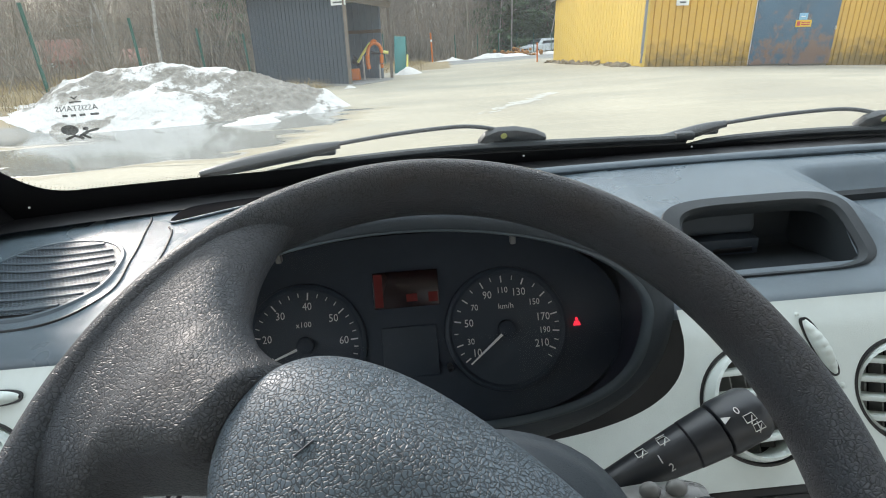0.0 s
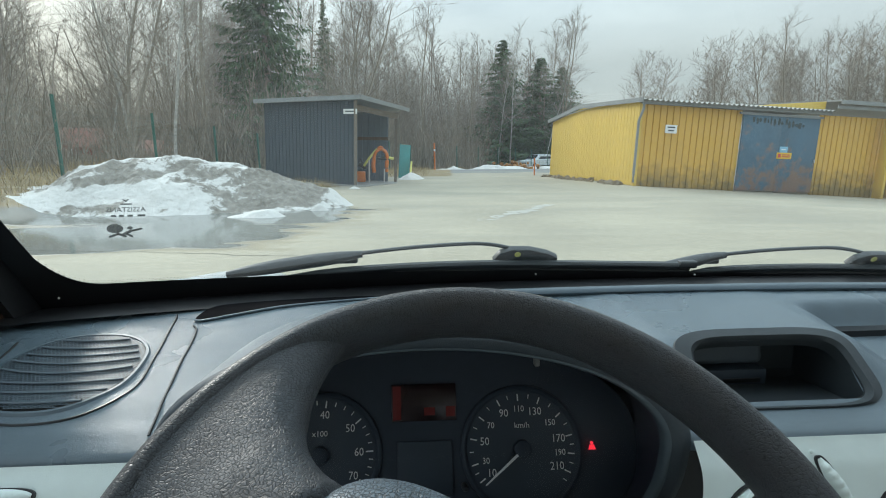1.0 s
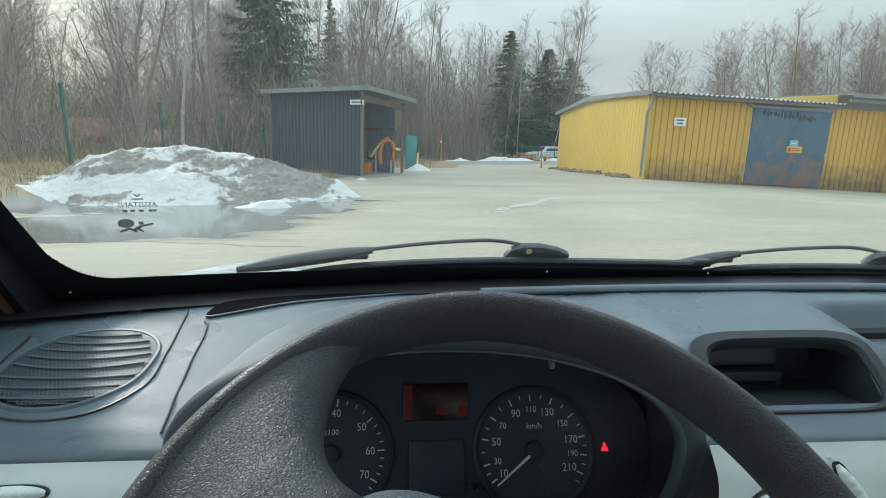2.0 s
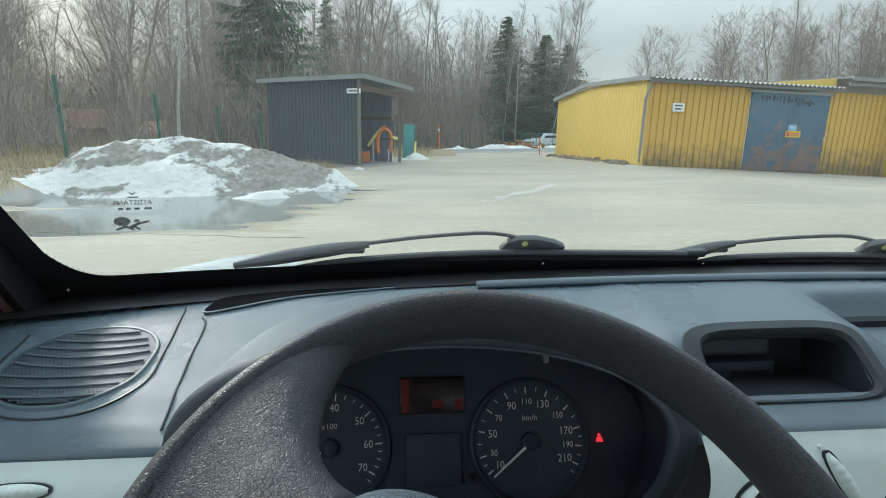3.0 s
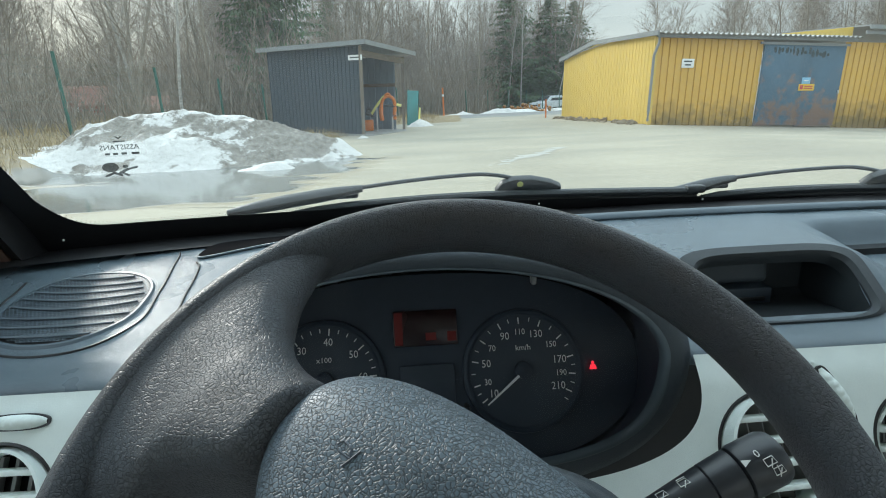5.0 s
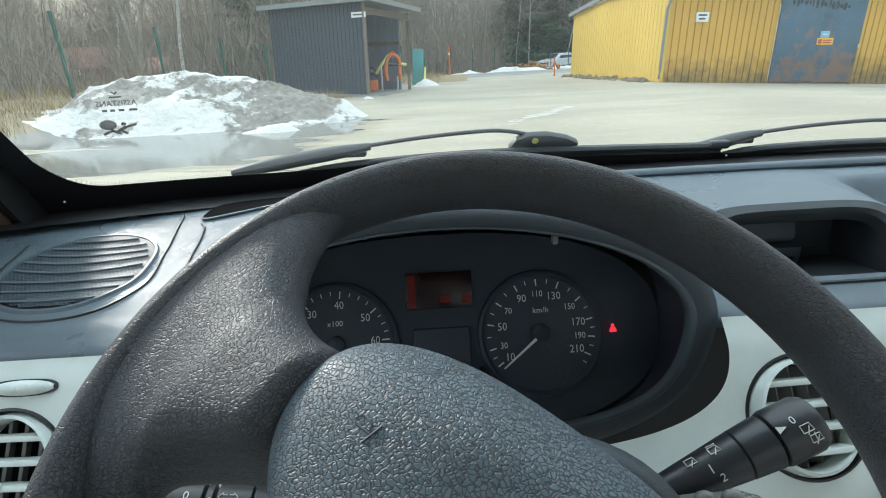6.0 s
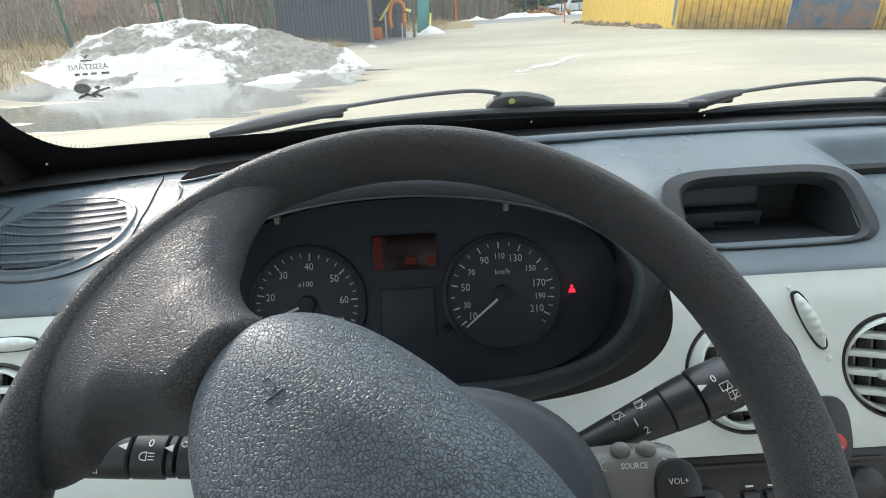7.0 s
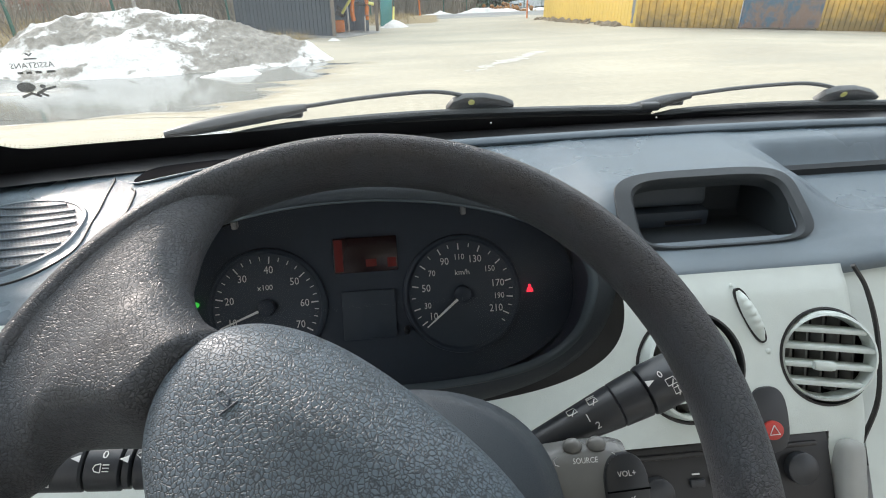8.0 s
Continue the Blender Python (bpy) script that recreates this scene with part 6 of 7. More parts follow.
# orange three-legged implement standing in the shed
imp = thing("implement", "orange steel farm implement with bright stand legs in the shed", "implement")
IO = Vector((-1.38, 21.0, 0.05))
IP = lambda x, y, z: IO + Vector((x, y, z))
for nm, pts, r, mt in (("arch", ((-0.07, 0, 0.66), (-0.05, 0, 0.95), (0.03, 0, 1.16), (0.20, 0, 1.25), (0.37, 0, 1.18), (0.45, 0, 0.98), (0.44, 0, 0.66)), 0.066, M_ORANGE),
                       ("leg", ((-0.07, -0.02, 0.84), (-0.09, -0.04, 0.62), (-0.06, -0.04, 0.36)), 0.082, M_ORANGE),
                       ("leg", ((0.44, 0, 0.80), (0.42, -0.02, 0.60), (0.42, -0.02, 0.38)), 0.070, M_ORANGE),
                       ("arm", ((-0.46, 0.05, 0.62), (-0.20, 0.02, 0.96), (0.07, 0, 1.26)), 0.050, M_YDOT),
                       ("cap", ((0.10, 0, 1.28), (0.20, 0, 1.34), (0.30, 0, 1.29)), 0.050, M_ORANGE),
                       ("bar", ((0.05, 0.05, 0.92), (0.35, 0.05, 0.90), (0.60, 0.05, 0.90)), 0.050, M_DARKSTEEL),
                       ("handle", ((0.52, 0.0, 0.93), (0.70, 0.0, 0.88)), 0.055, M_YDOT),
                       ("hose", ((-0.60, 0.12, 0.86), (-0.48, 0.06, 0.74), (-0.36, 0.08, 0.58), (-0.50, 0.12, 0.50)), 0.030, M_DARKSTEEL),
                       ("drum", ((-0.66, 0.15, 0.70), (-0.50, 0.15, 0.64), (-0.40, 0.15, 0.60)), 0.120, M_DARKSTEEL)):
    bm = bmesh.new()
    tube(bm, smooth_line([IP(*p) for p in pts], 4), r, 10)
    part(nm, bm, mt, imp)
for x, z in ((-0.24, 0.84), (0.34, 0.50)):
    bm = bmesh.new()
    tube(bm, [IP(x, -0.12, z), IP(x - 0.015, -0.12, 0.02), IP(x - 0.015, -0.12, 0)], [0.032, 0.032, 0.05], 10)
    part("stand_leg", bm, M_STEEL, imp, "bright steel stand leg")
crate = thing("box", "low orange box in the shed", "box")
bm = bmesh.new()
box(bm, IP(-0.57, -0.05, 0.21), (0.32, 0.40, 0.40), bevel=0.03)
part("body", bm, M_ORANGE, crate)

# ---- yellow building ----
yb = thing("yellow_building", "yellow sheet-clad depot building with a corrugated roof edge", "building")
YA = Vector((7.80, 18.37, 0))
yu = Vector((7.74, 1.6, 0)).normalized()
yv = Vector((-0.177, 0.984, 0))
Y = lambda a, b, z: YA + yu * a + yv * b + Vector((0, 0, z))
EAVE = 2.87
D0, D1 = 4.33, 7.93
ribbed_wall("front", Y(0.06, 0, 0), yu, D0 - 0.06, EAVE - 0.08, EAVE - 0.10, M_YELLOW, yb, 0.27, 0.04)
ribbed_wall("front", Y(D1, 0, 0), yu, 12.0, EAVE - 0.10, EAVE - 0.10, M_YELLOW, yb, 0.27, 0.04)
GL = 6.87


def gable_top(s):
    """s runs from the far corner to the front corner."""
    t = s / GL
    return lerp(2.46, 2.91, t / 0.41) if t < 0.41 else lerp(2.91, 2.85, (t - 0.41) / 0.59)


ribbed_wall("gable", Y(0, GL, 0), -yv, GL, 2.6, 2.9, M_YELLOWG, yb, 0.2, 0.012, top_fn=gable_top)
bm = bmesh.new()
beam(bm, Y(0.03, -0.02, -0.05), Y(0.03, -0.02, EAVE - 0.06), 0.12, 0.10)
part("corner_trim", bm, M_YELLOWG, yb)
# roof: wavy sheet with its scalloped front edge
bm = bmesh.new()
WV = 0.21


def roof_pt(a, b):
    wave = 0.035 * math.cos(2 * math.pi * a / WV)
    z = EAVE + 0.045 + wave - 0.0 * b
    if b > 2.6:
        z -= (b - 2.6) * 0.075
    return Y(a, b, z)


aa = np.arange(-0.05, 8.30, WV / 6)
sheet(bm, lambda u, v: roof_pt(u, v), aa, (-0.38, 0.5, 2.6, 5.0, GL + 0.2), 0.012)
part("roof", bm, M_ROOF, yb, "grey corrugated roof sheets", smooth=50)
bm = bmesh.new()
beam(bm, Y(-0.05, -0.20, EAVE - 0.045), Y(8.25, -0.20, EAVE - 0.045), 0.05, 0.10)
part("eave_board", bm, M_ROOFEDGE, yb, "grey eave board")
for pa, pb in ((Y(-0.12, -0.34, EAVE + 0.03), Y(-0.12, 4.1, EAVE + 0.10)), (Y(-0.12, 4.1, EAVE + 0.10), Y(-0.12, GL + 0.25, EAVE - 0.37))):
    bm = bmesh.new()
    beam(bm, pa, pb, 0.06, 0.15)
    part("verge_board", bm, M_ROOFEDGE, yb, "grey verge board")
# sliding door
door = new("door")
door.parent = yb
door["label"] = "blue painted steel sliding door with rust patches"
bm = bmesh.new()
n_d = 2
for i in range(n_d):
    a0, a1 = lerp(D0, D1, i / n_d), lerp(D0, D1, (i + 1) / n_d)
    zz = ground_z(*Y((a0 + a1) / 2, 0, 0).xy) + 0.035 * (a0 + a1) / 2
    mm = axes(Y((a0 + a1) / 2, -0.06, (zz + 0.05 + EAVE - 0.2) / 2), yu, (0, 0, 1))
    bb = bmesh.new()
    box(bb, (0, 0, 0), (a1 - a0 - 0.004, EAVE - 0.2 - zz - 0.05, 0.05), bevel=0.004)
    bmesh.ops.transform(bb, matrix=mm, verts=bb.verts)
    part("panel", bb, M_BLUE, door)
bm.free()
bm = bmesh.new()
beam(bm, Y(D0 - 0.2, -0.10, EAVE - 0.2), Y(D1 + 0.1, -0.10, EAVE - 0.22), 0.06, 0.08)
part("rail", bm, M_ROOFEDGE, door)
bm = bmesh.new()
box(bm, Y(D1 - 0.06, -0.11, 1.02), (0.05, 0.05, 0.13), bevel=0.01)
part("handle", bm, M_STEEL, door)
M_WORN = material("worn_dark_paint", (0.03, 0.05, 0.055), 0.7, vary=0.4, stain_scale=6)
for i in range(15):
    a = D0 + 0.45 + i * 0.168 + random.uniform(-0.03, 0.03)
    hw, hh = random.uniform(0.04, 0.09), random.uniform(0.07, 0.16)
    ring = [(hw * random.uniform(0.6, 1.1) * math.cos(t), hh * random.uniform(0.7, 1.1) * math.sin(t)) for t in np.linspace(0, 5.8, 11)]
    bm = bmesh.new()
    prism(bm, ring, 0.001, axes(Y(a, -0.0862, 2.47 + random.uniform(-0.05, 0.05) - 0.01 * i), yu, (0, 0, 1)))
    part("worn_mark", bm, M_WORN, door, smooth=0)
bm = bmesh.new()
tube(bm, [Y(-0.02, -0.26, EAVE - 0.1), Y(0.0, -0.24, EAVE - 0.25), Y(-0.06, -0.1, EAVE - 0.65), Y(-0.06, -0.08, 0.4), Y(-0.06, -0.08, 0.1)], 0.045, 10)
part("downpipe", bm, M_ROOFEDGE, yb, "grey downpipe")


def plate(label, a, z, w, h, mat, bars, off=-0.075):
    s = thing("sign", label, "sign")
    leaned(s, YA)
    m = axes(Y(a, off, z), yu, (0, 0, 1))
    b = bmesh.new()
    box(b, (0, 0, 0), (w, h, 0.012), bevel=0.003)
    bmesh.ops.transform(b, matrix=m, verts=b.verts)
    part("plate", b, mat, s)
    for x, y, bw, bh, bmat in bars:
        b = bmesh.new()
        box(b, (x, y, 0.0075), (bw, bh, 0.002))
        bmesh.ops.transform(b, matrix=m, verts=b.verts)
        part("print_bar", b, bmat, s)


plate("small white lettered plate on the yellow wall", 1.31, 1.985, 0.48, 0.29, M_SIGN, ((0, 0.06, 0.32, 0.05, M_SIGNINK), (0, -0.05, 0.24, 0.05, M_SIGNINK)), -0.05)
plate("small light blue plate on the blue door", 6.33, 1.42, 0.38, 0.22, M_SIGNB, ((0, 0, 0.2, 0.03, M_SIGN),), -0.10)
plate("yellow warning plate with a red mark on the blue door", 6.39, 1.19, 0.70, 0.23, M_SIGNY, ((-0.23, 0, 0.14, 0.14, M_REDBTN), (0.08, 0.035, 0.38, 0.035, M_REDBTN), (0.08, -0.035, 0.38, 0.035, M_REDBTN)), -0.10)
# grime and rubble at the gable's foot
bm = bmesh.new()
for i in range(70):
    t = random.random()
    p = Y(-0.15 - random.random() * 0.45, 0.1 + t * (GL - 0.3), 0)
    r = random.uniform(0.04, 0.13) * (1.6 if t < 0.25 else 1)
    g = bmesh.ops.create_icosphere(bm, subdivisions=1, radius=r)
    bmesh.ops.transform(bm, matrix=Matrix.Translation((p.x, p.y, ground_z(p.x, p.y) + r * 0.05)) @ Euler((random.random() * 6, random.random() * 6, 0)).to_matrix().to_4x4() @ Matrix.Diagonal((1.5, 1.2, 0.5, 1)), verts=g["verts"])
tagged(part("rubble", bm, material("brown_grit", (0.24, 0.19, 0.13), 0.95, vary=0.4, grain=0.01, grain_scale=30, stain_scale=4), smooth=0), "grey rubble and grit along the foot of the wall", "rubble", kind="stuff")

# neighbouring building behind, with a higher dark roof edge
nb = thing("depot_wing", "yellow wing of the depot with a dark roof edge", "building")
bm = bmesh.new()
slab(bm, [Y(8.3, -0.5, 3.31), Y(20, -0.5, 3.31), Y(20, 8, 3.6), Y(8.3, 8, 3.6)], 0.05)
part("roof", bm, M_ROOFEDGE, nb)
bm = bmesh.new()
beam(bm, Y(8.3, -0.52, 3.24), Y(20, -0.52, 3.24), 0.05, 0.14)
part("fascia", bm, M_ROOFEDGE, nb, "grey fascia board")
bm = bmesh.new()
beam(bm, Y(8.3, -0.40, 3.06), Y(20, -0.40, 3.06), 0.05, 0.12)
part("gutter", bm, M_ROOFEDGE, nb)
bm = bmesh.new()
loft(bm, [[Y(4.6, b_, 2.90), Y(8.28, b_, 2.90), Y(8.28, b_, 3.30), Y(4.6, b_, 2.96)] for b_ in (0.1, 0.4)])
part("side_flashing", bm, M_YELLOWG, nb, "pale yellow flashing")
bm = bmesh.new()
box(bm, Y(11.1, -0.35, 0.9), (0.10, 0.45, 3.6), bevel=0.01)
part("buttress", bm, M_YELLOWG, nb)

leaned(yb, YA)
leaned(nb, YA)

# ---- fence ----
fence = thing("fence", "tall green wire-mesh fence on steel posts", "fence")
FP = [(-9.35, 10.0), (-8.95, 14.3), (-8.35, 18.2), (-7.75, 22.0), (-7.2, 26.0), (-5.0, 30.0), (-1.5, 38.0), (0.0, 43.5), (4.0, 46.5), (8.0, 49.0), (12.0, 53.0), (18.0, 57.0)]
hts = [2.05] * 6 + [2.0] * 6
for (x, y), h in zip(FP, hts):
    z = ground_z(x, y)
    bm = bmesh.new()
    tube(bm, [(x, y, z - 0.1), (x - 0.02, y, z + h)], 0.045, 10)
    part("post", bm, M_POST, fence, "green steel post")
for (x0, y0), (x1, y1) in zip(FP[5:], FP[6:]):
    k = max(2, int(math.hypot(x1 - x0, y1 - y0) / 2.2))
    for i in range(1, k):
        x, y = lerp(x0, x1, i / k), lerp(y0, y1, i / k)
        bm = bmesh.new()
        tube(bm, [(x, y, ground_z(x, y) - 0.1), (x, y, ground_z(x, y) + 2.0)], 0.035, 6)
        part("post", bm, M_POST, fence)
vv, ff = [], []
for (x0, y0), (x1, y1) in zip(FP, FP[1:]):
    L_ = math.hypot(x1 - x0, y1 - y0)
    ux, uy = (x1 - x0) / L_, (y1 - y0) / L_
    def strand(ax_, az, bx_, bz, w):
        pa = (x0 + ux * ax_, y0 + uy * ax_, ground_z(x0 + ux * ax_, y0 + uy * ax_) + az)
        pb = (x0 + ux * bx_, y0 + uy * bx_, ground_z(x0 + ux * bx_, y0 + uy * bx_) + bz)
        k = len(vv)
        if abs(az - bz) > 0.01:
            vv.extend([(pa[0] - ux * w, pa[1] - uy * w, pa[2]), (pa[0] + ux * w, pa[1] + uy * w, pa[2]), (pb[0] + ux * w, pb[1] + uy * w, pb[2]), (pb[0] - ux * w, pb[1] - uy * w, pb[2])])
        else:
            vv.extend([(*pa[:2], pa[2] - w), (*pa[:2], pa[2] + w), (*pb[:2], pb[2] + w), (*pb[:2], pb[2] - w)])
        ff.append((k, k + 1, k + 2, k + 3))
    for i in range(int(L_ / 0.12)):
        strand(i * 0.12, 0.05, i * 0.12, 1.9, 0.0022)
    for j in range(10):
        strand(0, 0.05 + j * 0.2, L_, 0.05 + j * 0.2, 0.0022)
tagged(raw("mesh", vv, ff, M_WIRE, fence), kind="stuff")

# ---- small things beyond the shed ----
tb = thing("board", "teal board leaning by the shed", "board")
bm = bmesh.new()
box(bm, (-0.30, 24.6, 0.75), (0.5, 0.08, 1.5), pose(0, 0, 0, 0, 4, 20), bevel=0.01)
part("panel", bm, M_TEAL, tb)
yp = thing("prop", "short leaning yellow timber prop", "prop")
bm = bmesh.new()
beam(bm, (-0.05, 24.3, 0.02), (0.02, 24.5, 0.75), 0.06, 0.06)
part("stick", bm, M_YDOT, yp)
op = thing("marker_pole", "orange snow marker pole with a white band", "marker pole")
bm = bmesh.new()
tube(bm, [(1.75, 39.5, ground_z(1.75, 39.5) - 0.1), (1.72, 39.5, 1.75)], 0.06, 8)
part("pole", bm, M_ORANGE, op)
bm = bmesh.new()
tube(bm, [(1.735, 39.5, 1.15), (1.73, 39.5, 1.3)], 0.065, 8)
part("band", bm, M_SIGN, op)
yp2 = thing("marker_pole", "short orange marker pole beside the yellow building", "marker pole")
bm = bmesh.new()
tube(bm, [(6.05, 26.0, -0.05), (6.05, 26.0, 0.85)], 0.035, 8)
part("pole", bm, M_ORANGE, yp2)
bm = bmesh.new()
for i in range(120):
    g = bmesh.ops.create_icosphere(bm, subdivisions=1, radius=random.uniform(0.05, 0.22))
    bmesh.ops.transform(bm, matrix=Matrix.Translation((9.3 + random.gauss(0, 0.8), 47.5 + random.gauss(0, 0.4), ground_z(9.3, 47.5) + abs(random.gauss(0, 0.25)))), verts=g["verts"])
tagged(part("leaf_pile", bm, material("brown_leaves", (0.28, 0.13, 0.04), 0.9, vary=0.5, stain_scale=4, island=0.4), smooth=0), "pile of brown leaves at the yard's edge", "leaf pile", kind="stuff")


# ---- parked car ----
def parked_car(c, yaw):
    t = thing("car", "pale blue-grey car parked beyond the yard, half hidden", "car")
    m = pose(c[0], c[1], c[2], 0, 0, yaw)

    def body(profile, half, inset):
        b = bmesh.new()
        rings = []
        for x in (-half, -half * 0.9, half * 0.9, half):
            k = inset if abs(x) == half else 1
            rings.append([m @ Vector((x, y, 0.45 + (z - 0.45) * k)) for y, z in profile])
        loft(b, rings)
        return b
    part("body", body([(-2.05, 0.35), (-2.1, 0.6), (-2.0, 0.85), (-0.95, 0.98), (1.9, 0.98), (2.05, 0.85), (2.08, 0.4)], 0.86, 0.93), M_SILVER, t)
    part("cabin", body([(-1.05, 0.96), (-0.35, 1.46), (1.2, 1.50), (1.85, 0.97)], 0.76, 0.93), M_SILVER, t)
    for nm, corners in (("windscreen", ((-0.66, -0.98, 1.02), (0.66, -0.98, 1.02), (0.58, -0.42, 1.43), (-0.58, -0.42, 1.43))),
                        ("side_window", ((-0.775, -0.6, 1.03), (-0.775, 1.4, 1.03), (-0.735, 1.1, 1.40), (-0.735, -0.25, 1.40))),
                        ("side_window", ((0.775, -0.6, 1.03), (0.775, 1.4, 1.03), (0.735, 1.1, 1.40), (0.735, -0.25, 1.40)))):
        b = bmesh.new()
        slab_pts = [m @ Vector(p) + (m.to_3x3() @ Vector((0, -0.05, 0.04)) if nm == "windscreen" else m.to_3x3() @ Vector((math.copysign(0.012, corners[0][0]), 0, 0))) for p in corners]
        b.faces.new([b.verts.new(p) for p in slab_pts])
        part(nm, b, M_CARGLASS, t)
    for x in (-0.78, 0.78):
        for y in (-1.3, 1.3):
            w = new("wheel")
            w.parent = t
            b = bmesh.new()
            tube(b, [m @ Vector((x - 0.1, y, 0.31)), m @ Vector((x + 0.1, y, 0.31))], 0.31, 20)
            part("tyre", b, M_TYRE, w)
            b = bmesh.new()
            tube(b, [m @ Vector((x - 0.105, y, 0.31)), m @ Vector((x + 0.105, y, 0.31))], 0.19, 14)
            part("rim", b, M_STEEL, w)
    for x in (-0.6, 0.6):
        b = bmesh.new()
        box(b, (x, -2.06, 0.72), (0.38, 0.08, 0.16), bevel=0.03)
        bmesh.ops.transform(b, matrix=m, verts=b.verts)
        part("headlight", b, M_STEEL, t)
    b = bmesh.new()
    box(b, (0, -2.09, 0.62), (0.75, 0.05, 0.12), bevel=0.02)
    bmesh.ops.transform(b, matrix=m, verts=b.verts)
    part("grille", b, M_BLACK, t)


parked_car((13.3, 56.0, ground_z(13.3, 56.0)), -55)


# ---- red houses in the wood ----
def cottage(c, yaw, w, d, h, rise, label):
    t = thing("house", label, "house")
    m = pose(c[0], c[1], c[2], 0, 0, yaw)
    b = bmesh.new()
    pr = [(-w / 2, 0), (w / 2, 0), (w / 2, h), (0, h + rise), (-w / 2, h)]
    loft(b, [[m @ Vector((x, y, z)) for x, z in pr] for y in (-d / 2, d / 2)])
    part("wall", b, M_HOUSERED, t, smooth=0)
    for s in (-1, 1):
        b = bmesh.new()
        q = [m @ Vector(p) for p in ((0, -d / 2 - 0.3, h + rise + 0.08), (0, d / 2 + 0.3, h + rise + 0.08), (s * (w / 2 + 0.4), d / 2 + 0.3, h - 0.2), (s * (w / 2 + 0.4), -d / 2 - 0.3, h - 0.2))]
        slab(b, q, 0.12)
        part("roof", b, M_TILE, t)
    wd = new("window")
    wd.parent = t
    for x, z, ww, hh, mt, nm in ((-0.9, h * 0.55, 0.9, 1.1, M_SIGN, "frame"), (-0.9, h * 0.55, 0.7, 0.9, M_CARGLASS, "pane")):
        b = bmesh.new()
        box(b, (x, -d / 2 - (0.03 if nm == "frame" else 0.06), z), (ww, 0.06, hh), bevel=0.01)
        bmesh.ops.transform(b, matrix=m, verts=b.verts)
        part(nm, b, mt, wd)
    for x in (-w / 2, w / 2):
        b = bmesh.new()
        box(b, (x, -d / 2 - 0.02, h / 2), (0.14, 0.08, h), bevel=0.01)
        bmesh.ops.transform(b, matrix=m, verts=b.verts)
        part("corner_board", b, M_SIGN, t)


cottage((-27.5, 47.0, ground_z(-27, 47)), -28, 2.6, 3.4, 2.0, 1.3, "small red wooden house with a tiled roof behind bare trees")
cottage((-25.7, 55.0, ground_z(-25, 55)), 78, 3.0, 3.4, 1.7, 1.0, "long red wooden house with a tiled roof behind bare trees")

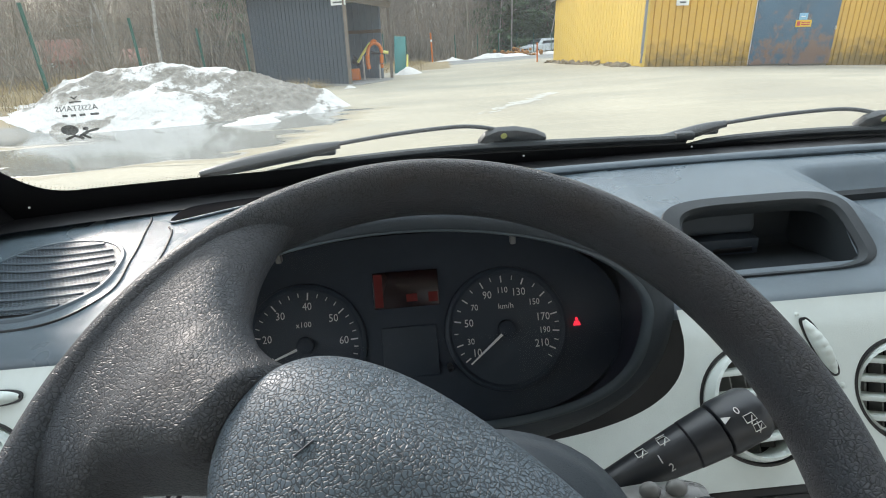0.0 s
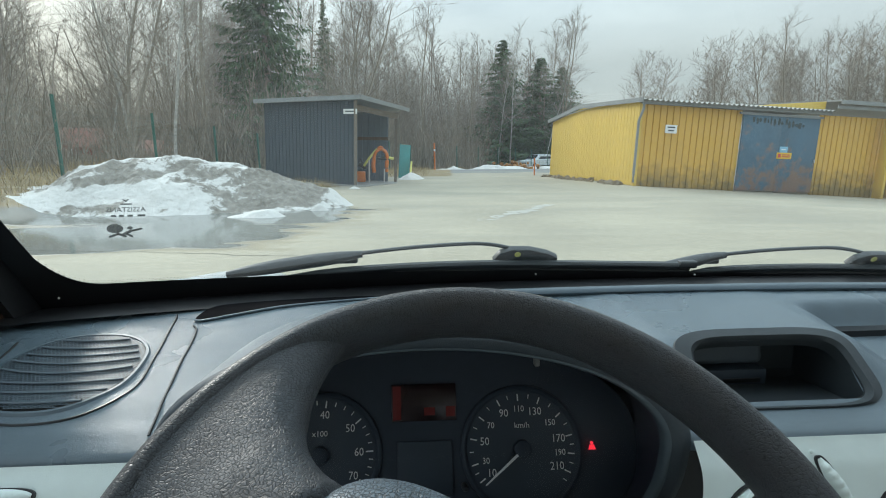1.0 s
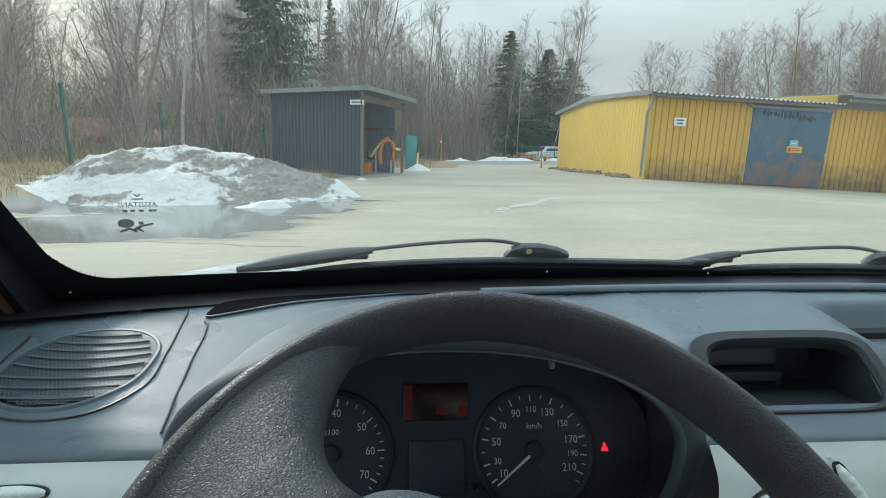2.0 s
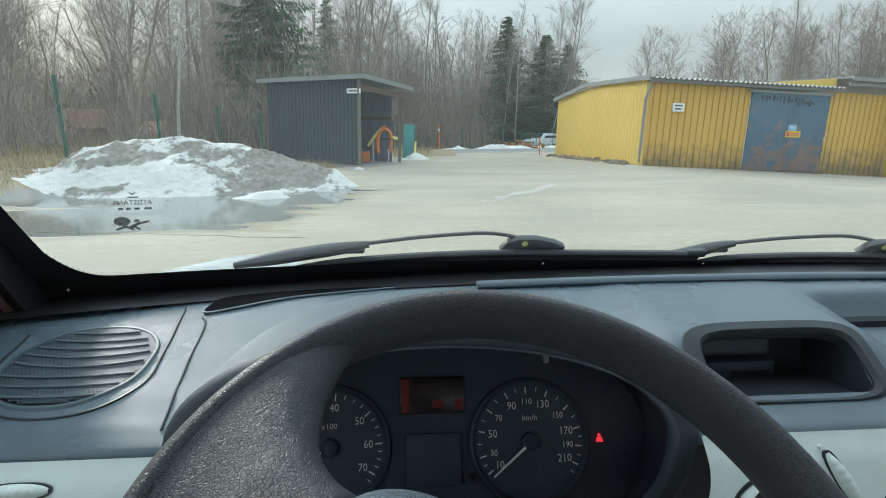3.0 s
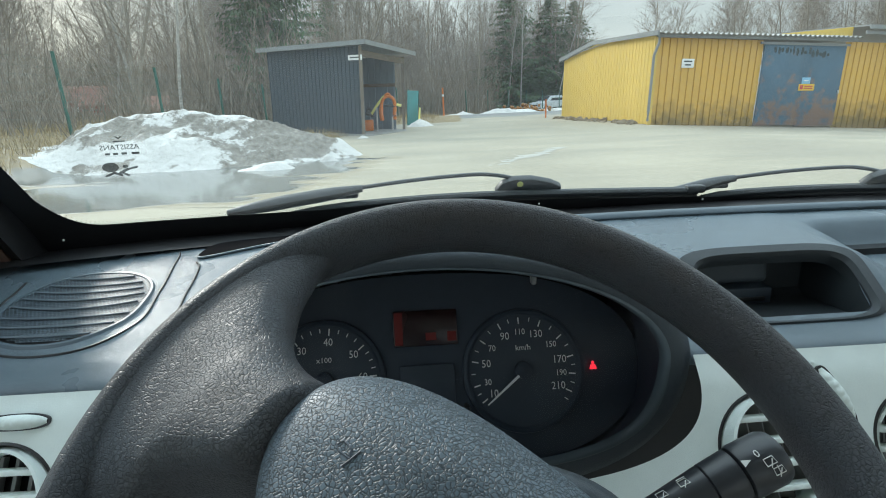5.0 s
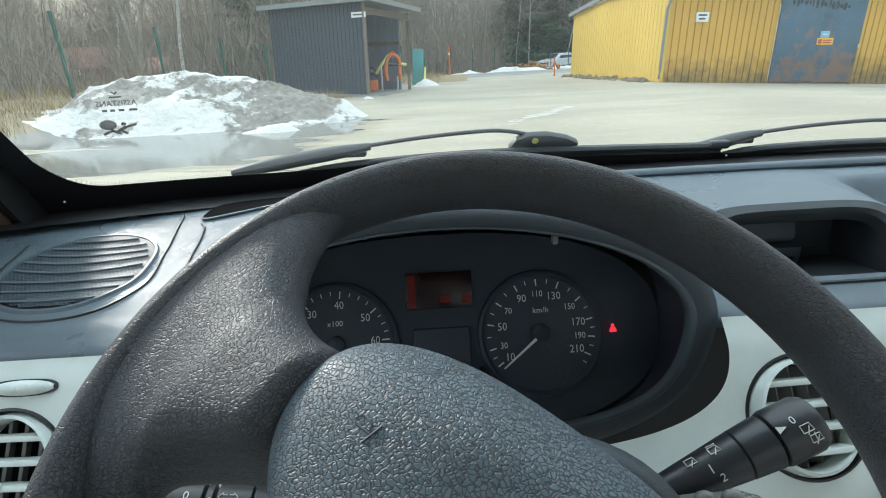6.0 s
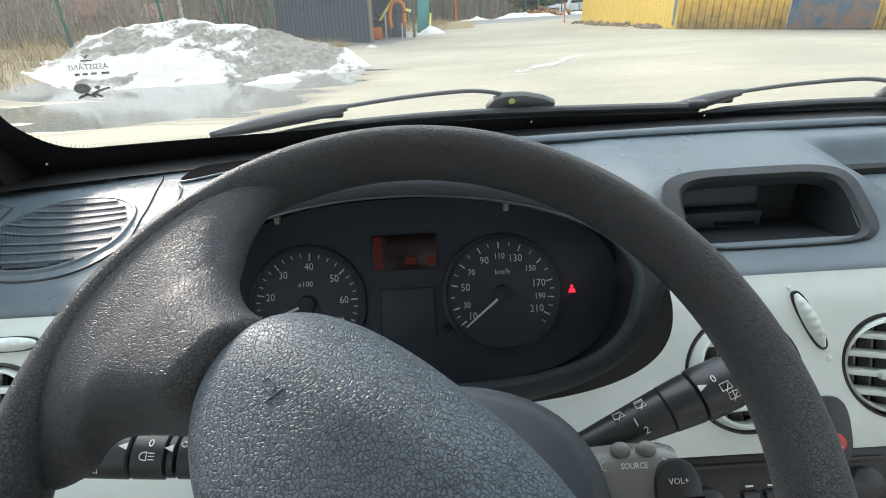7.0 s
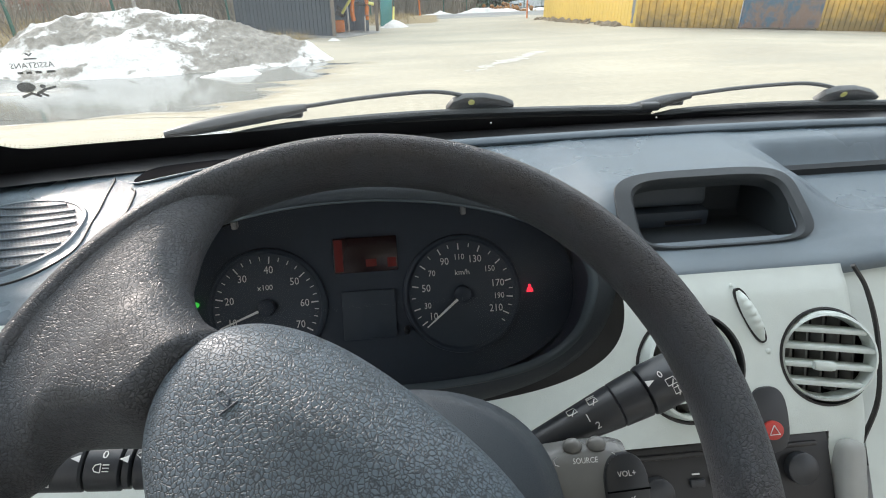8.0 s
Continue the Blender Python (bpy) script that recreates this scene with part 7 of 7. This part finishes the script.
# ---- trees ----
def bare_tree(seed, height, spread, trunk_r, forks=1, density=1.0, lean=0.0, twig=1.0, fan=0.0):
    """Trunk and limbs as tapered bars, and a crown of fine twigs; returns two lists of verts and faces."""
    rnd = random.Random(seed)
    tv, tf, cv, cf = [], [], [], []

    def bar(V, F, pts, rad, seg):
        base = len(V)
        for i, p in enumerate(pts):
            d = (pts[min(i + 1, len(pts) - 1)] - pts[max(i - 1, 0)])
            a = d.cross(Vector((0.3, 1, 0.1)))
            a.normalize()
            b = a.cross(d).normalized()
            for q in range(seg):
                t = 2 * math.pi * q / seg
                V.append(tuple(p + (a * math.cos(t) + b * math.sin(t)) * rad[i]))
        for i in range(len(pts) - 1):
            for q in range(seg):
                r = (q + 1) % seg
                F.append((base + i * seg + q, base + i * seg + r, base + (i + 1) * seg + r, base + (i + 1) * seg + q))

    def ribbon(pts, rad):
        a = Vector((rnd.gauss(0, 1), rnd.gauss(0, 1), rnd.gauss(0, 0.5))).normalized()
        base = len(cv)
        for p, r in zip(pts, rad):
            cv.append(tuple(p + a * r))
            cv.append(tuple(p - a * r))
        for i in range(len(pts) - 1):
            k = base + 2 * i
            cf.append((k, k + 1, k + 3, k + 2))

    def grow(p, d, length, r, level, up):
        n = (7, 3, 2, 1)[level]
        pts, rad = [p.copy()], [r]
        q, dd = p.copy(), d.copy()
        for i in range(n):
            w = 0.06 if level == 0 else 0.22
            dd = (dd + Vector((rnd.gauss(0, w), rnd.gauss(0, w), rnd.gauss(0, w * 0.5) + up))).normalized()
            q = q + dd * (length / n)
            pts.append(q.copy())
            rad.append(max(0.0035 * twig, r * (1 - (i + 1) / n * (0.8 if level == 0 else 0.75))))
        if level <= 1:
            bar(tv, tf, pts, rad, 7 if level == 0 else 4)
        else:
            ribbon(pts, rad)
        if level >= 3:
            return
        kids = {0: int(34 * density), 1: int(12 * density), 2: 5}[level]
        for k in range(kids):
            t = (lerp(0.28, 0.38, fan) + lerp(0.72, 0.60, fan) * (k + rnd.random()) / kids) if level == 0 else (0.2 + 0.8 * (k + rnd.random()) / kids)
            i = min(n - 1, int(t * n))
            o = pts[i].lerp(pts[i + 1], t * n - i)
            az = rnd.random() * 6.283
            side = Vector((math.cos(az), math.sin(az), 0))
            if level == 0:
                el = lerp(0.35, 1.1, t) - 0.15 * fan + rnd.gauss(0, 0.12 + 0.08 * fan)
                nd = side * math.cos(el) + Vector((0, 0, math.sin(el)))
                ln = spread * (lerp(1.15 - 0.75 * t, 0.75 + 0.4 * math.sin(3.0 * t), fan)) * rnd.uniform(0.6, 1.15)
                grow(o, nd, ln, max(0.012, rad[i] * 0.34), 1, 0.10)
            else:
                nd = (pts[i + 1] - pts[i]).normalized() * 0.75 + side * 0.7 + Vector((0, 0, rnd.uniform(-0.25, 0.35)))
                grow(o, nd.normalized(), length * rnd.uniform(0.3, 0.55), max((0.010 if level == 1 else 0.0075) * twig, rad[i] * 0.45), level + 1, 0.04)
    for f in range(forks):
        az = rnd.random() * 6.283
        d = Vector((math.cos(az) * (0.12 * (forks > 1) + lean), math.sin(az) * 0.12 * (forks > 1), 1)).normalized()
        grow(Vector((0.12 * f, 0, -0.3)), d, height, trunk_r, 0, 0.03)
    return tv, tf, cv, cf


def tree_thing(label, parts_, mats):
    t = thing("tree", label, "tree", "bare trees at the edge of the wood")
    raw("trunk", parts_[0], parts_[1], mats[0], t, smooth=1)
    raw("crown", parts_[2], parts_[3], mats[1], t)
    return t


SPECIES = [
    ("tall bare birch with a pale slender trunk", bare_tree(1, 15, 3.0, 0.10, 1, 0.95, 0, 1.2, 0.4), (M_BIRCH, M_TWIG)),
    ("tall bare grey-brown tree with fine upright twigs", bare_tree(2, 17, 3.6, 0.13, 1, 1.0, 0, 1.2, 0.3), (M_BARK, M_TWIG)),
    ("bare forked tree with a spreading twiggy crown", bare_tree(3, 13, 4.2, 0.11, 2, 0.75, 0, 1.2, 0.4), (M_BARK, M_TWIG)),
    ("slim bare tree with thin branches", bare_tree(4, 12, 2.4, 0.06, 1, 0.8, 0, 1.2, 0.3), (M_BARK, M_TWIG)),
    ("broad bare tree with a rounded crown", bare_tree(5, 12, 5.0, 0.15, 2, 0.65, 0, 1.2, 0.7), (M_BARK, M_TWIG)),
    ("broad far-spreading bare tree with a rounded crown", bare_tree(7, 14, 4.2, 0.16, 1, 0.85, 0, 2.3, 0.8), (M_BARK, M_TWIG)),
    ("young bare tree clump with several thin stems", bare_tree(6, 8, 1.8, 0.035, 3, 0.6), (M_BARK, M_TWIG)),
]
masters = [tree_thing(*s) for s in SPECIES]
used = [False] * len(masters)


def plant(k, x, y, s=1.0, dz=0.0):
    m = pose(x, y, ground_z(x, y) + dz, 0, 0, random.uniform(0, 360)) @ Matrix.Diagonal((s, s, s * random.uniform(0.92, 1.08), 1))
    if not used[k]:
        used[k] = True
        masters[k].matrix_basis = m
        return masters[k]
    ob = copy_thing(masters[k], Matrix())
    ob.matrix_basis = m
    return ob


rt = random.Random(11)
spots = []
# wood on the left, behind the fence
for i in range(58):
    y = rt.uniform(21, 48)
    x = -10.6 - (y - 18) * 0.10 - rt.random() ** 1.2 * (8 + y * 0.62)
    spots.append((x, y, rt.choice((0, 1, 2, 3, 3, 6, 6, 4)), rt.uniform(0.65, 1.0)))
# wood behind the shed and across the road
for i in range(70):
    x = rt.uniform(-18, 17)
    y = rt.uniform(34, 54) if x < -1.5 else (rt.uniform(52, 68) + 0.25 * x)
    spots.append((x, y, rt.choice((0, 1, 1, 2, 3, 6, 3, 2)), rt.uniform(0.65, 0.98)))
# trees behind the yellow building, tops above its roof
for i in range(34):
    x = rt.uniform(35.5, 64)
    y = 62 + rt.uniform(-4, 12) - (x - 36) * 0.1
    spots.append((x, y, rt.choice((5, 5, 1, 2)), rt.uniform(0.78, 1.02)))
# gaps in which the two red houses show
clear = lambda x, y: y < 46 and (-0.635 < x / y < -0.545 or -0.50 < x / y < -0.43)
for x, y, k, s in spots:
    if not clear(x, y):
        plant(k, x, y, s)
for x, y, k, s in ((-9.6, 22.5, 0, 0.7), (-13.4, 27, 0, 0.85), (-10.9, 30, 1, 0.95), (-3.5, 36, 4, 0.95), (1.5, 56, 1, 1.0), (26.3, 62, 5, 0.80), (28.8, 63, 5, 0.78), (19.5, 74, 3, 0.8)):
    plant(k, x, y, s)


# spruces
def spruce(seed, height, width, tiers, label):
    rnd = random.Random(seed)
    t = thing("spruce", label, "tree", "spruces")
    b = bmesh.new()
    tube(b, [(0, 0, -0.3), (0, 0, height * 0.5), (0, 0, height)], [height * 0.014, height * 0.009, 0.01], 8)
    part("trunk", b, M_BARK, t)
    V, F = [], []
    for i in range(tiers):
        f = i / tiers
        z = height * (0.10 + 0.90 * f)
        r = width * (1 - f) ** 0.85 * rnd.uniform(0.7, 1.15) + 0.10
        for k in range(int(6 + 6 * (1 - f))):
            az = rnd.random() * 6.283
            ln = r * rnd.uniform(0.6, 1.1)
            droop = rnd.uniform(0.2, 0.5)
            steps = max(3, int(ln / 0.22))
            for s_ in range(steps):
                q = (s_ + 0.7) / steps
                cx, cy = math.cos(az) * ln * q, math.sin(az) * ln * q
                cz = z - ln * droop * q + ln * 0.25 * q * q
                for sd in (-1, 1, 0, -0.5, 0.5):
                    w = rnd.uniform(0.22, 0.5) * min(1.0, 0.4 + ln * 0.3)
                    pa = az + sd * rnd.uniform(0.5, 1.1) + rnd.gauss(0, 0.2)
                    hang = rnd.uniform(0.1, 0.9)
                    dx, dy, dzv = math.cos(pa) * w * (1.1 - hang * 0.6), math.sin(pa) * w * (1.1 - hang * 0.6), -w * hang
                    t_ = rnd.uniform(0.03, 0.065)
                    nx, ny = -math.sin(pa) * t_, math.cos(pa) * t_
                    j = len(V)
                    V.extend([(cx - nx * 0.5, cy - ny * 0.5, cz), (cx + nx * 0.5, cy + ny * 0.5, cz + 0.02), (cx + dx * 0.6 + nx, cy + dy * 0.6 + ny, cz + dzv * 0.5), (cx + dx, cy + dy, cz + dzv - 0.03), (cx + dx * 0.6 - nx, cy + dy * 0.6 - ny, cz + dzv * 0.5 - 0.04)])
                    F.append((j, j + 1, j + 2, j + 3, j + 4))
    raw("crown", V, F, M_NEEDLE, t)
    return t


sp1 = spruce(21, 21, 3.4, 84, "tall dark green spruce with drooping boughs")
sp1.matrix_basis = pose(-8.7, 34.5, ground_z(-8.7, 34.5)) @ Matrix.Diagonal((1.0, 1.0, 1.05, 1))
sp2 = copy_thing(sp1, Matrix())
sp2.matrix_basis = pose(-9.0, 60, ground_z(-8, 60), 0, 0, 80) @ Matrix.Diagonal((0.8, 0.8, 0.85, 1))
sp3 = spruce(22, 12, 2.5, 66, "slim dark green spruce between bare trees")
sp3.matrix_basis = pose(10.6, 62, ground_z(10.6, 62)) @ Matrix.Diagonal((1.95, 1.95, 1.19, 1))
for x, y, s, r in ((14.9, 62, 1.03, 90), (17.4, 62, 0.95, 200), (62, 66, 1.0, 20)):
    c = copy_thing(sp3, Matrix())
    c.matrix_basis = pose(x, y, ground_z(x, y), 0, 0, r) @ Matrix.Diagonal((1.9, 1.9, s, 1))

# far wood: many bare trees as one mass
far_src = [bare_tree(31, 13, 2.6, 0.12, 1, 0.5, 0, 2.4), bare_tree(32, 15, 3.0, 0.14, 1, 0.5, 0, 2.4), bare_tree(33, 11, 3.2, 0.12, 2, 0.36, 0, 2.4)]
V, F = [], []
rf = random.Random(5)


def add_far(x, y, s, src):
    a = rf.random() * 6.283
    ca, sa = math.cos(a) * s, math.sin(a) * s
    z0 = ground_z(x, y)
    for vs_, fs_ in ((src[0], src[1]), (src[2], src[3])):
        k = len(V)
        V.extend([(x + vx * ca - vy * sa, y + vx * sa + vy * ca, z0 + vz * s) for vx, vy, vz in vs_])
        F.extend([tuple(k + q for q in f_) for f_ in fs_])


for i in range(76):
    x = rf.uniform(-70, 16)
    y = 62 + rf.random() * 26 + (10 if x > -5 else -10)
    add_far(x, y, rf.uniform(0.75, 1.1), rf.choice(far_src))
for i in range(110):
    x = rf.uniform(-8, 18)
    add_far(x, 64 + rf.random() * 24 + 0.3 * x, rf.uniform(0.75, 1.15), rf.choice(far_src))
for i in range(18):
    add_far(rf.uniform(26, 95), rf.uniform(80, 105), rf.uniform(0.7, 1.0), rf.choice(far_src))
tagged(raw("far_wood", V, F, M_TWIG), "far wood of bare grey-brown trees", "wood", kind="stuff")

# brushwood at the foot of the wood
V, F = [], []


def stems(x, y, n, h, spread, w, twigs=0):
    for _ in range(n):
        bx, by = x + rf.gauss(0, spread), y + rf.gauss(0, spread)
        z = ground_z(bx, by)
        p = Vector((bx, by, z))
        d = Vector((rf.gauss(0, 0.28), rf.gauss(0, 0.28), 1)).normalized()
        hh = h * rf.uniform(0.4, 1.15)
        k0 = None
        for i in range(4):
            ww = w * (1 - i / 3.6)
            k = len(V)
            V.extend([(p.x - ww, p.y, p.z), (p.x + ww, p.y + ww * 0.6, p.z)])
            if k0 is not None:
                F.append((k0, k0 + 1, k + 1, k))
            k0 = k
            for _q in range(twigs if i else 0):
                sd = Vector((rf.gauss(0, 0.7), rf.gauss(0, 0.7), 0.75)).normalized() * hh * rf.uniform(0.12, 0.3)
                e = p + sd
                tw = w * 0.42
                k = len(V)
                V.extend([(p.x - tw, p.y, p.z), (p.x + tw, p.y + tw, p.z), (e.x + tw * 0.4, e.y, e.z)])
                F.append((k, k + 1, k + 2))
            d = (d + Vector((rf.gauss(0, 0.2), rf.gauss(0, 0.2), 0))).normalized()
            p = p + d * (hh / 3)


for i in range(1300):
    y = rf.uniform(13, 50)
    x = -9.5 - (y - 14) * 0.06 - rf.random() ** 1.2 * (6 + y * 0.7)
    stems(x, y, 8, rf.uniform(0.5, 1.0) if clear(x, y) else rf.uniform(1.0, 4.2), 0.5, 0.012, 2)
for i in range(1900):
    x = rf.uniform(-12, 19)
    y = rf.uniform(28, 60) if x < -3 else rf.uniform(52 if x < 7 else 60, 74) + 0.2 * max(0, x)
    stems(x, y, 8, rf.uniform(1.5, 6.5), 0.7, 0.026, 2)
for i in range(900):
    y = rf.uniform(62, 82)
    stems(-y * rf.uniform(0.36, 1.0), y, 8, rf.uniform(4.0, 12.0), 0.9, 0.045, 2)
tagged(raw("brushwood", V, F, M_BRUSH), "dense dry brushwood at the edge of the wood", "brush", kind="stuff")
V, F = [], []
for i in range(1500):
    r = rf.random()
    if r < 0.45:
        x, y = rf.uniform(-11.5, -7.9), rf.uniform(10, 24)
    elif r < 0.75:
        x, y = rf.uniform(-3.0, 2.2), rf.uniform(25.5, 44)
        if x > 0.6 + (y - 26) * 0.05:
            continue
    elif r < 0.85:
        t_ = rf.random()
        x, y = lerp(-2.9, -5.6, t_) + rf.gauss(0, 0.12), lerp(19.2, 20.6, t_) - 0.15 + rf.gauss(0, 0.1)
    else:
        x, y = rf.uniform(-4, 24), rf.uniform(46, 52)
    stems(x, y, 7, rf.uniform(0.12, 0.4), 0.18, 0.006)
tagged(raw("dry_grass", V, F, M_STRAW), "tufts of dry straw-coloured grass", "grass", kind="stuff")
